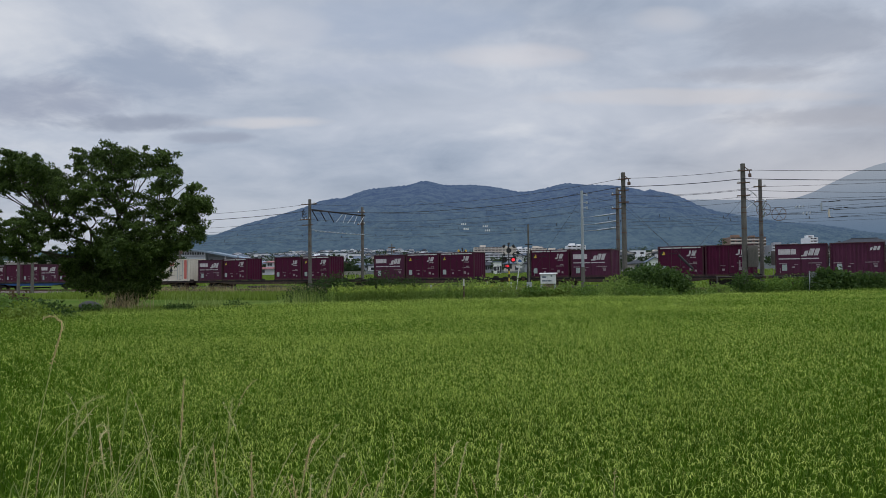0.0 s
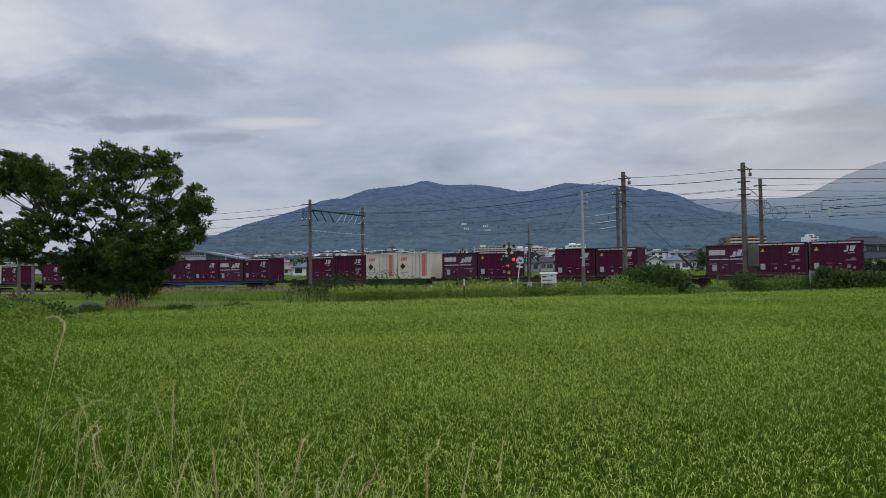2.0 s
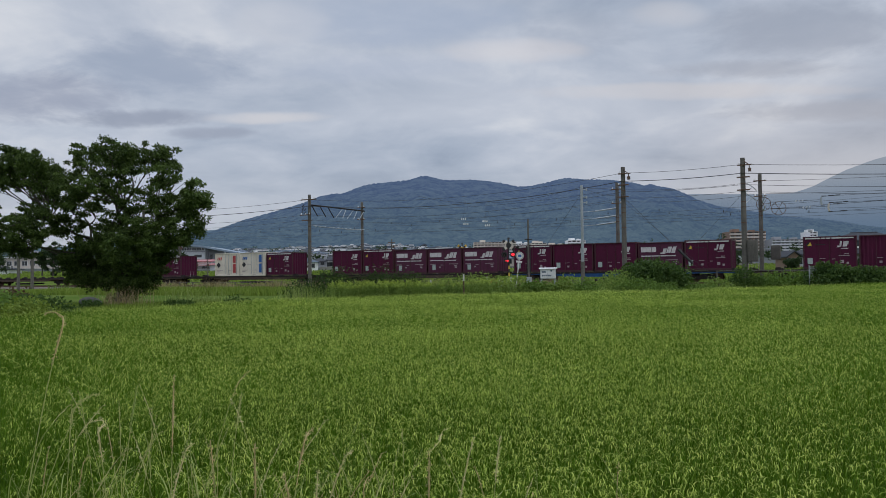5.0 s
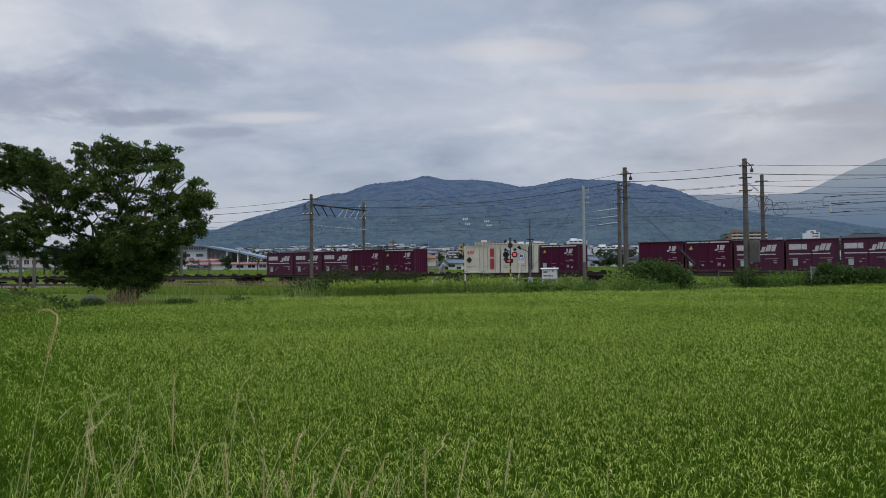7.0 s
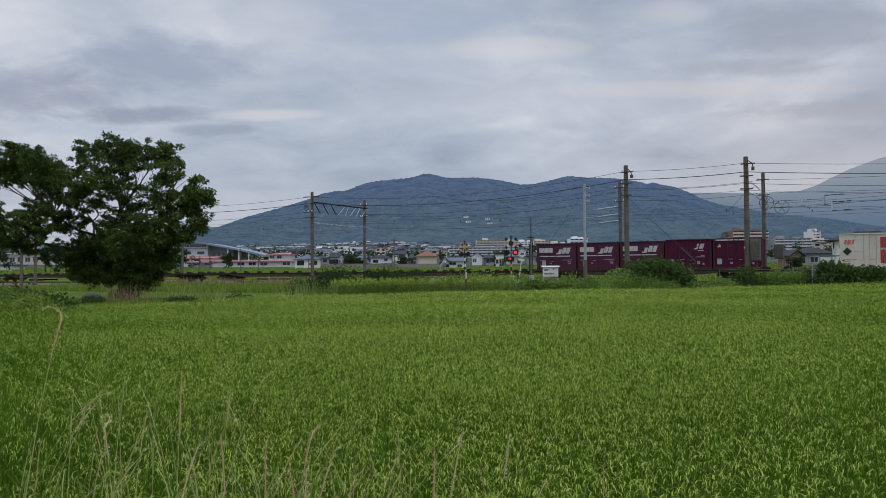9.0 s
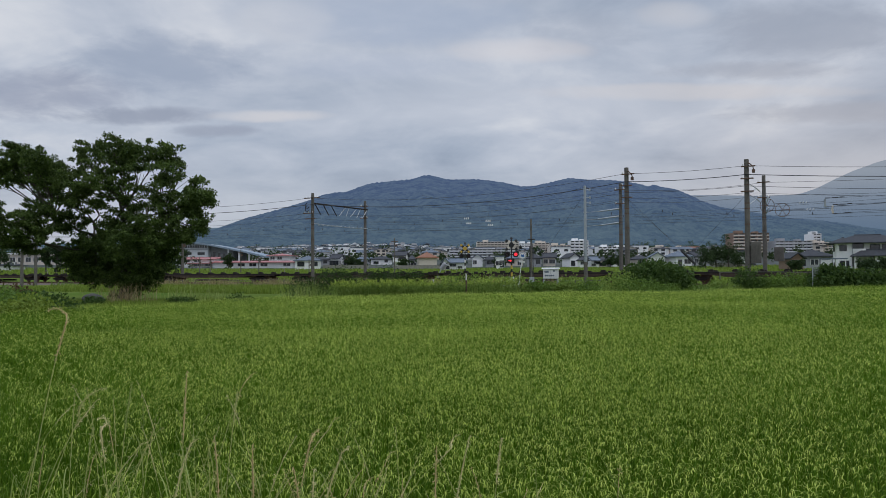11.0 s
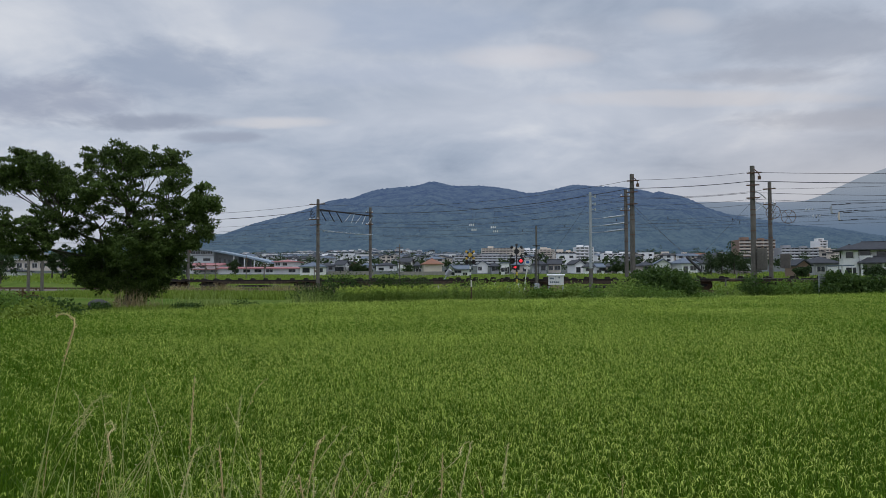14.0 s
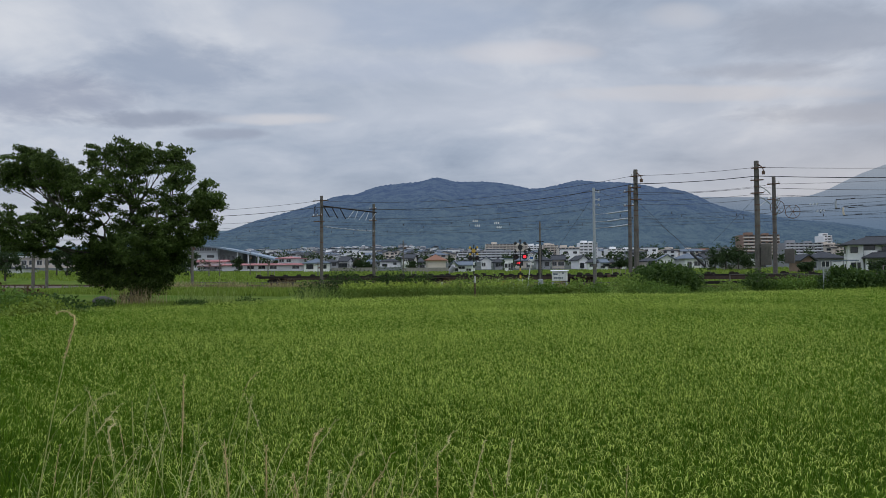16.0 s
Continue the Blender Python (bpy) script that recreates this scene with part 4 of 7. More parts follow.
# ---- tree ----
def big_tree():
    r = np.random.default_rng(8)
    tr = thing("tree", "broad dark green broadleaf tree with open crown on the levee", "tree")
    Y = 50.0
    clumps = [(280, 272, 30), (245, 282, 30), (200, 265, 30), (168, 268, 28), (150, 290, 24), (305, 290, 32), (322, 325, 30), (345, 345, 22), (362, 352, 16),
              (350, 385, 24), (358, 410, 12), (262, 330, 34), (215, 320, 34), (175, 325, 32), (135, 318, 26), (105, 325, 26), (70, 300, 24), (45, 285, 26), (15, 297, 26),
              (-10, 300, 26), (88, 345, 20), (40, 390, 26), (15, 405, 30), (60, 410, 26), (85, 420, 20), (-12, 400, 30), (30, 435, 18), (130, 360, 24), (175, 375, 26),
              (225, 375, 30), (275, 385, 34), (318, 400, 28), (332, 424, 14), (282, 430, 30), (240, 425, 36), (195, 430, 30), (160, 445, 28), (140, 460, 18), (200, 470, 36),
              (250, 475, 38), (272, 470, 24), (300, 452, 16), (100, 300, 18), (62, 282, 24), (25, 272, 20), (88, 308, 22), (-5, 318, 20), (120, 345, 22), (70, 375, 24), (105, 385, 22), (110, 405, 18), (145, 400, 22), (-5, 430, 22),
              (55, 440, 16), (150, 340, 24), (200, 345, 26), (225, 266, 20), (218, 285, 22), (372, 362, 10), (345, 362, 20), (300, 355, 28), (290, 320, 24), (240, 300, 26), (330, 375, 22), (205, 405, 28), (260, 405, 28), (170, 490, 26), (225, 500, 30), (262, 497, 20), (150, 480, 22),
              (32, 322, 20), (48, 315, 20), (78, 328, 20)]
    pts = []
    for x, y, rr in clumps:
        d = Y + r.uniform(-4.6, 3.6) * (1 if 20 < rr and y < 440 else 0.6 if y < 440 else 0.25)
        pts.append(Vector(((x - 793) / 1358 * d, d, 1.75 + d * (491 - y) / 1358)))
    base = Vector((-20.9, Y, 0.1))
    fork = base + Vector((0.2, 0, 2.2))
    bm = bm_new()
    tube(bm, [base - Vector((0, 0, 0.1)), base + Vector((0.05, 0, 0.5)), base + Vector((0.1, 0.05, 1.3)), fork], [0.52, 0.40, 0.36, 0.34], 12)
    part("trunk", bm, "bark", tr, smooth=True)
    mains = [Vector((-23.2, 50.4, 5.2)), Vector((-20.6, 49.6, 6.4)), Vector((-18.6, 50.3, 5.6)), Vector((-25.6, 50.0, 5.6)), Vector((-21.8, 51.0, 7.0)), Vector((-26.4, 50, 3.8))]
    roots = [fork, fork, fork, Vector((-23.2, 50.4, 5.2)) * 0.6 + fork * 0.4, fork, Vector((-23.2, 50.4, 5.2)) * 0.35 + fork * 0.65]
    for mn, rt in zip(mains, roots):
        bm = bm_new()
        mid0 = (mn + rt) / 2 + Vector((r.uniform(-0.3, 0.3), r.uniform(-0.3, 0.3), -0.25))
        thin = 0.6 if mn.x < -25 else 1.0
        tube(bm, [rt, mid0, mn], [0.20 * thin, 0.14 * thin, 0.09 * thin], 8)
        limb = part("limb", bm, "bark", tr, smooth=True)
        for p in pts:
            if min(mains, key=lambda q: (q - p).length) is mn:
                bm = bm_new()
                mid1 = (mn + p) / 2 + Vector((r.uniform(-0.3, 0.3), r.uniform(-0.4, 0.4), r.uniform(-0.3, 0.1)))
                tube(bm, [mn, mn.lerp(mid1, 0.6) + Vector((0, 0, 0.06)), mid1.lerp(p, 0.25) + Vector((0, 0, 0.04)), p], [0.055, 0.042, 0.032, 0.014], 6)
                for i in range(4):
                    tube(bm, [mid1 + (p - mid1) * r.uniform(0, 0.8), p + Vector(r.normal(0, 0.35, 3))], [0.025, 0.010], 5)
                part("branch", bm, "bark", limb)
    gaps = [(251, 322, 15), (176, 388, 13), (166, 415, 11), (122, 342, 11), (25, 354, 22), (100, 432, 20), (324, 334, 12), (292, 342, 9)]
    cs, rs = [], []
    for (cx, cy, cr), p in zip(clumps, pts):
        R0 = cr * Y / 1358
        for i in range(int((8 + cr * 0.60) * (2.3 if cy > 415 and cx > 120 else 1.15 if cx < 115 else 1.0))):
            dvec = r.normal(size=3)
            dvec /= np.linalg.norm(dvec)
            c = np.array(p) + dvec * R0 * r.uniform(0.25, 1.35 if cy > 300 else 1.15) * np.array([1, 1.25, 0.9])
            u, v = 793 + c[0] / c[1] * 1358, 491 - (c[2] - 1.75) / c[1] * 1358
            if any(math.hypot(u - gx, v - gy) < gr for gx, gy, gr in gaps):
                continue
            cs.append(c)
            rs.append(r.uniform(0.20, 0.38))
    V, q, t = leaf_cloud(r, cs, rs, 72, 0.172, flat=0.5, aspect=0.5)
    crown = ribbon_object("crown", [(V, q, t, 0)], ["tree"])
    crown.parent = tr
    return tr


big_tree()


def bush(name, centre, size, leaves, leaf, mat, label, seed, twigs=14, category="shrub", lumps=38):
    """A shrub: stems, and leaves gathered in uneven lumps inside a dome."""
    r = np.random.default_rng(seed)
    bs = thing(name, label, category, "", Matrix.Translation(centre))
    sx, sy, sz = size
    cs = []
    while len(cs) < lumps:
        p = r.uniform(-1, 1, 3)
        p[2] = abs(p[2])
        p[2] = p[2] ** 0.7
        if 0.35 < np.linalg.norm(p) < 1.05:
            cs.append(p * np.array([sx, sy, sz * r.uniform(0.75, 1.12)]))
    bm = bm_new()
    for c in cs[:twigs]:
        tube(bm, [(c[0] * 0.25, c[1] * 0.25, -0.12), (c[0] * 0.6, c[1] * 0.6, c[2] * 0.6), tuple(c)], [0.03, 0.02, 0.008], 5)
    part("stem", bm, "bark", bs)["kind"] = "stuff"
    V, q, t = leaf_cloud(r, cs, r.uniform(0.18, 0.34, len(cs)) * (sx + sz), leaves // len(cs), leaf * 1.3, flat=0.6, aspect=0.75)
    V[:, 2] = np.maximum(V[:, 2], 0.02)
    fol = ribbon_object("foliage", [(V, q, t, 0)], [mat])
    fol.parent = bs
    return bs


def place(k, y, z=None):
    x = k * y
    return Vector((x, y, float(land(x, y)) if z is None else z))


# ---- poles and wires ----
def concrete_pole(k, b, top, r0=0.19, name="utility_pole", label="weathered concrete railway pole with steel bands", mat="pole", base=None):
    p = sight(k, b)
    z0 = float(land(p.x, p.y)) - 0.1
    po = thing(name, label, "pole", "poles along the railway", TRACK @ pose(along(p.x, p.y), across(p.x, p.y), z0))
    bm = bm_new()
    H = top - z0
    tube(bm, [(0, 0, 0), (0, 0, H * 0.5), (0, 0, H - 0.03), (0, 0, H)], [r0, r0 * 0.9, r0 * 0.8, r0 * 0.7], 16)
    part("shaft", bm, mat, po, smooth=False)
    for f in (0.5, 0.62, 0.66, 0.8):
        bm = bm_new()
        rr = r0 * (1 - 0.2 * f) + 0.012
        tube(bm, [(0, 0, H * f), (0, 0, H * f + 0.07)], rr, 16)
        part("band", bm, "rust", po)
    return po, H


def crossarm(po, z, x0, x1, along_line=False, r=0.045, mat="rust", pots=2):
    bm = bm_new()
    if along_line:
        box(bm, x0, x1, -0.24, -0.16, z - r, z + r)
    else:
        box(bm, -0.24, -0.16, x0, x1, z - r, z + r)
    arm = part("crossarm", bm, mat, po)
    for i in range(pots):
        v = x0 + (x1 - x0) * (0.12 + 0.76 * i / max(pots - 1, 1))
        bm = bm_new()
        c = (v, -0.2) if along_line else (-0.2, v)
        for j in range(3):
            tube(bm, [(*c, z + r + 0.05 * j), (*c, z + r + 0.05 * j + 0.03)], [0.06, 0.04], 8)
        part("insulator", bm, "insulator", arm)


TOPS = {}
for key, k, b, top in (("p1", -0.1733, 60.5, 9.65), ("p2", -0.1048, 70.3, 9.65), ("p3", 0.2369, 60.5, 10.0), ("p3b", 0.2288, 70.3, 9.9), ("p4", 0.3937, 60.5, 10.0),
                       ("p5", 0.4158, 70.3, 9.85), ("p0", -0.39, 60.5, 9.6), ("p6", 1.86, 60.5, 9.8)):
    po, H = concrete_pole(k, b, top, 0.21 if key in ("p3", "p4") else 0.185)
    TOPS[key] = (po, H)
po, H = TOPS["p1"]
crossarm(po, H - 0.5, -0.9, 1.0, True)
crossarm(po, H - 2.0, -1.0, 0.3, True, pots=3)
crossarm(po, H - 2.55, -0.8, 0.5, True, pots=0)
for zz in (H - 0.95, H - 1.25):
    bm = bm_new()
    tube(bm, [(-0.5, -0.2, zz), (-0.75, -0.2, zz - 0.2), (-0.75, -0.2, zz - 0.45), (-0.5, -0.2, zz - 0.6), (-0.25, -0.2, zz - 0.4)], 0.035, 6)
    part("cable_loop", bm, "wire", po)
# portal beam from the near to the far pole over both tracks
bm = bm_new()
zt = H - 1.0
tube(bm, [(0, 0.15, zt), (0, 9.65, zt)], 0.07, 8)
for i in range(3):
    y0 = 0.3 + i * 1.35
    tube(bm, [(0, y0, zt), (0, y0 + 1.0, zt - 1.05)], 0.05, 6)
portal = part("portal_beam", bm, "iron", po, "dark steel portal beam over the tracks")
bm = bm_new()
for y0, y1 in ((4.4, 5.6), (6.2, 5.6), (6.4, 7.6), (8.3, 7.6), (8.6, 9.6)):
    tube(bm, [(0, y0, zt - (1.0 if y0 < y1 else 0)), (0, y1, zt - (0 if y0 < y1 else 1.0))], 0.035, 6)
part("brace", bm, "steel", portal)
bm = bm_new()
tube(bm, [(0, 0.1, zt - 2.0), (0, 3.0, zt - 2.1), (0, 6.5, zt - 2.15), (0, 9.6, zt - 2.05)], 0.03, 6)
for y0 in np.linspace(0.9, 9.0, 12):
    tube(bm, [(0, y0, zt - 2.14), (0, y0 + 0.22, zt - 2.06)], 0.06, 6)
part("span_wire", bm, "steel", portal)
for key in ("p3", "p4"):
    po, H = TOPS[key]
    crossarm(po, H - 0.55, -0.35, 0.65, True, pots=1)
    crossarm(po, H - 1.45, -0.4, 0.5, True, pots=1)
    crossarm(po, H - 2.4, -0.4, 0.5, True, pots=0)
    bm = bm_new()
    tube(bm, [(0.1, -0.1, H - 0.25), (0.45, -0.15, H - 0.55), (0.55, -0.15, H - 1.0)], 0.04, 6)
    box(bm, 0.40, 0.60, -0.25, -0.05, H - 1.05, H - 0.8)
    part("bracket", bm, "rust", po)
for key in ("p3b", "p5", "p2"):
    po, H = TOPS[key]
    crossarm(po, H - 0.6, -0.5, 0.5, True, pots=2)
    crossarm(po, H - 1.9, -0.5, 0.5, True, pots=2)
# cantilevers with tensioning wheels on the pair further up the line
for key, sgn in (("p4", 1), ("p5", -1)):
    po, H = TOPS[key]
    for zz in (H - 2.3, H - 3.1):
        bm = bm_new()
        tube(bm, [(0.1, 0, zz - 0.3), (0.5, sgn * 1.4, zz + 0.25), (0.6, sgn * 2.9, zz + 0.1)], 0.035, 6)
        tube(bm, [(0.1, 0, zz + 0.5), (0.5, sgn * 1.4, zz + 0.25)], 0.03, 6)
        part("cantilever", bm, "steel", po)
po, H = TOPS["p5"]
for cx, cz in ((0.30, H - 2.62), (1.47, H - 3.05)):
    bm = bm_new()
    ring = [(cx + 0.56 * math.cos(v), -0.6, cz + 0.56 * math.sin(v)) for v in np.linspace(0, 2 * math.pi, 25)]
    tube(bm, ring, 0.025, 6, caps=False)
    for v in np.linspace(0, math.pi, 4)[:-1]:
        tube(bm, [(cx - 0.56 * math.cos(v), -0.6, cz - 0.56 * math.sin(v)), (cx + 0.56 * math.cos(v), -0.6, cz + 0.56 * math.sin(v))], 0.02, 5)
    part("tension_wheel", bm, "rust", po, "spoked tensioning wheel")
# three long insulated arms reaching out from the far pole
po, H = TOPS["p3b"]
for zz, ln in ((H - 2.45, 2.0), (H - 3.15, 2.0), (H - 3.75, 1.9)):
    bm = bm_new()
    tube(bm, [(0, 0, zz + 0.12), (-ln, -0.4, zz - 0.1)], [0.08, 0.06], 8)
    tube(bm, [(-ln, -0.4, zz - 0.1), (-ln - 1.4, -0.6, zz - 0.16)], 0.025, 6)
    part("feeder_arm", bm, "steel", po, "pale grey feeder arm")


def line_place(key, da=0.0, db=0.0, dz=0.0):
    po, H = TOPS[key]
    return po.matrix_basis @ Vector((da, db, H + dz))


def wire(p, q, sag, r=0.018, name="overhead_wire", label="thin dark overhead wire strung between poles"):
    p, q = Vector(p), Vector(q)
    bm = bm_new()
    pts = [p.lerp(q, s) - Vector((0, 0, sag * 4 * s * (1 - s))) for s in np.linspace(0, 1, 17)]
    tube(bm, pts, r * 0.75, 5)
    return tagged(part(name, bm, "wire", None), label, "wire", "overhead wires")


for dz, db, rr in ((-0.5, -0.2, 0.02), (-1.15, -0.2, 0.036), (-2.0, -0.2, 0.02), (-2.5, -0.2, 0.016)):
    for u, v, sag in (("p0", "p1", 0.3), ("p1", "p3", 0.9), ("p3", "p4", 0.12), ("p4", "p6", 1.1)):
        wire(line_place(u, 0, db, dz), line_place(v, 0, db, dz + (0.35 if v in ("p3", "p4", "p6") else 0) * 0), sag, rr)
for dz, db, rr in ((-0.6, 0, 0.018), (-1.7, 0, 0.018), (-3.0, 0, 0.015)):
    for u, v, sag in (("p2", "p3b", 0.7), ("p3b", "p5", 0.3)):
        wire(line_place(u, 0, db, dz), line_place(v, 0, db, dz), sag, rr)
    p, q = line_place("p5", 0, db, dz), line_place("p5", 0, db, dz) + Vector((UX, UY, 0)) * 28
    wire(p, q, 0.3, rr)
for b0 in (NEAR_TRACK, FAR_TRACK):  # catenary and contact wire over each track
    for z0, sag, rr in ((6.9, 0.5, 0.013), (5.9, 0.0, 0.013)):
        prev = None
        for a in (-150, -100, -49, 3, 24.5, 70):
            cur = TRACK @ Vector((a, b0, z0))
            if prev is not None:
                wire(prev, cur, sag, rr, "contact_wire", "dark contact wire of the railway")
            prev = cur

# guy wires of the near pole, sheathed black at the foot
for key, da in (("p4", -6.5),):
    p = line_place(key, 0, 0, -2.6)
    g = TRACK @ Vector((along(p.x, p.y) + da, across(p.x, p.y) - 0.6, 0.4))
    wire(p, g, 0.0, 0.014, "guy_wire", "steel guy wire of a pole")
p = line_place("p3", 0, 0, -2.4)
g = sight(0.357, 60.3)
g = Vector((g.x, g.y, 0.45))
wire(p, g, 0.0, 0.018, "guy_wire", "steel guy wire of a pole")
wire(p + Vector((0.1, -0.1, -0.5)), g + Vector((0.6, -0.3, 0)), 0.0, 0.014, "guy_wire", "steel guy wire of a pole")
bm = bm_new()
tube(bm, [p.lerp(g, 0.60), p.lerp(g, 0.75)], 0.10, 10)
tagged(part("guy_guard", bm, "black", None), "thick black guard tube on a guy wire", "guard tube")
# equipment boxes on the poles by the second pair
for key, x0, x1, z0, z1 in (("p4", 0.22, 0.92, 2.0, 3.6), ("p5", 0.75, 1.5, 2.2, 3.4)):
    po, H = TOPS[key]
    bm = bm_new()
    box(bm, x0, x1, -0.25, 0.15, z0, z1, 0.02)
    bx = part("equipment_box", bm, "pole", po, "weathered equipment box on the pole")
    for i in range(7):
        bm = bm_new()
        zz = z0 + 0.12 + i * (z1 - z0 - 0.2) / 7
        box(bm, x0 + 0.06, x1 - 0.06, -0.275, -0.25, zz, zz + 0.08)
        part("louvre", bm, "pole", bx)
    bm = bm_new()
    box(bm, 0.0, x0 + 0.1, -0.06, 0.06, z1 - 0.3, z1 - 0.2)
    part("box_bracket", bm, "steel", po)

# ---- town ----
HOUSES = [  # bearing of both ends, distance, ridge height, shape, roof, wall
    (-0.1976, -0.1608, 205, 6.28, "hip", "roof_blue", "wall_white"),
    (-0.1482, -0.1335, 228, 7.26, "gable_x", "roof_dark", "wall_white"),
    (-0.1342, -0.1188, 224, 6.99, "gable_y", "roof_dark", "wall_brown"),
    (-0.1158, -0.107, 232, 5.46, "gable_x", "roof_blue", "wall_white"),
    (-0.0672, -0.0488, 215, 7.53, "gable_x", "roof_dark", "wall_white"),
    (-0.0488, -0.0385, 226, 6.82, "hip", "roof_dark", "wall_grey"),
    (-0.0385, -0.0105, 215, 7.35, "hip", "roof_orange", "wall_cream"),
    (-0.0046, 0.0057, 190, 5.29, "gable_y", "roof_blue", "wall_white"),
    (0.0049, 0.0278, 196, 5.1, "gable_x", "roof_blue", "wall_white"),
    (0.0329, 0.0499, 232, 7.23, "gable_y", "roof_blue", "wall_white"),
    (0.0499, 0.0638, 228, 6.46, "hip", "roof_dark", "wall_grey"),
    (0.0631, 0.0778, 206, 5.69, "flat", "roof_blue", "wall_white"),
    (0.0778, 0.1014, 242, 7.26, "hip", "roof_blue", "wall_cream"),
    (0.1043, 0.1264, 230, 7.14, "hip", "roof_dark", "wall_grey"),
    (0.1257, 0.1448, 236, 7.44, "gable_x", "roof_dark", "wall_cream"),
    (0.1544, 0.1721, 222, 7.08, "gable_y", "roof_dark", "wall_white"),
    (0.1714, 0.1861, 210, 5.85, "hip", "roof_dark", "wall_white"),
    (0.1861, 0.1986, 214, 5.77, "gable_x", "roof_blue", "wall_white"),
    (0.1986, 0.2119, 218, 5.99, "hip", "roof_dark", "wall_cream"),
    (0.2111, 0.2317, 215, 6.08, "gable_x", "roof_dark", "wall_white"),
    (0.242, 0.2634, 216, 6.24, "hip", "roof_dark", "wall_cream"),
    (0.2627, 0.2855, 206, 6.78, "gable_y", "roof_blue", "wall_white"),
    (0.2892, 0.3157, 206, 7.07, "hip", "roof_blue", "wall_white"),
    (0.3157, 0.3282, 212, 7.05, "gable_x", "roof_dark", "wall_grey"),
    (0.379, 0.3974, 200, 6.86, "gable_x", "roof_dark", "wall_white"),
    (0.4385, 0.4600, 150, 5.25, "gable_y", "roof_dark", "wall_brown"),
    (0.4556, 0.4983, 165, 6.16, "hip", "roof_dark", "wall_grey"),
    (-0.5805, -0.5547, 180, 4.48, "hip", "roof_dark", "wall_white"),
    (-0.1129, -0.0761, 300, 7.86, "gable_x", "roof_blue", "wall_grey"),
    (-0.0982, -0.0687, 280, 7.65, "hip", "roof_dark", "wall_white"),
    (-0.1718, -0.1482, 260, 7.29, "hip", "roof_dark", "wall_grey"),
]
BLOCKS = [  # bearing of both ends, distance, roof height, storeys, bays, wall
    (-0.2491, -0.1497, 430, 14.13, 4, 16, "wall_grey"),
    (0.0049, 0.0900, 420, 15.4, 4, 14, "wall_grey"),
    (0.0403, 0.0948, 560, 24.84, 6, 12, "wall_cream"),
    (0.1139, 0.1338, 500, 21.55, 6, 4, "wall_cream"),
    (0.1338, 0.161, 480, 19.31, 5, 6, "wall_cream"),
    (0.161, 0.1839, 520, 23.79, 5, 4, "wall_white"),
    (0.2671, 0.3157, 480, 17.69, 3, 9, "wall_cream"),
    (0.3694, 0.4151, 430, 23.81, 7, 6, "wall_brown"),
    (0.423, 0.470, 420, 18.9, 5, 8, "wall_grey"),
    (0.468, 0.4970, 450, 19.1, 4, 5, "wall_cream"),
    (0.4725, 0.4825, 470, 25.1, 7, 2, "wall_white"),
    (-0.1718, -0.1423, 600, 21.15, 3, 6, "wall_white"),
    (-0.551, -0.5341, 400, 17.21, 6, 3, "wall_grey"),
    (0.0933, 0.1154, 600, 25.1, 5, 5, "wall_white"),
    (0.1964, 0.2332, 520, 19.52, 3, 6, "wall_white"),
    (-0.0761, -0.0392, 480, 15.36, 3, 7, "wall_grey"),
]


def add_window(parent, x, y, z, wd, ht, rz=0, frame_mat="white"):
    """A pane set a little into its frame."""
    bm = bm_new()
    for a in (box(bm, -wd / 2 - 0.08, -wd / 2, -0.10, 0.0, -0.08, ht + 0.08), box(bm, wd / 2, wd / 2 + 0.08, -0.10, 0.0, -0.08, ht + 0.08),
              box(bm, -wd / 2, wd / 2, -0.10, 0.0, ht, ht + 0.08), box(bm, -wd / 2, wd / 2, -0.12, 0.0, -0.08, 0.0)):
        pass
    fr = part("window", bm, frame_mat, parent)
    fr.matrix_basis = pose(x, y, z, 0, 0, rz)
    bm = bm_new()
    box(bm, -wd / 2, wd / 2, -0.05, -0.01, 0, ht)
    part("pane", bm, "glass", fr)
    bm = bm_new()
    box(bm, -0.03, 0.03, -0.085, -0.05, 0, ht)
    part("mullion", bm, frame_mat, fr)
    return fr


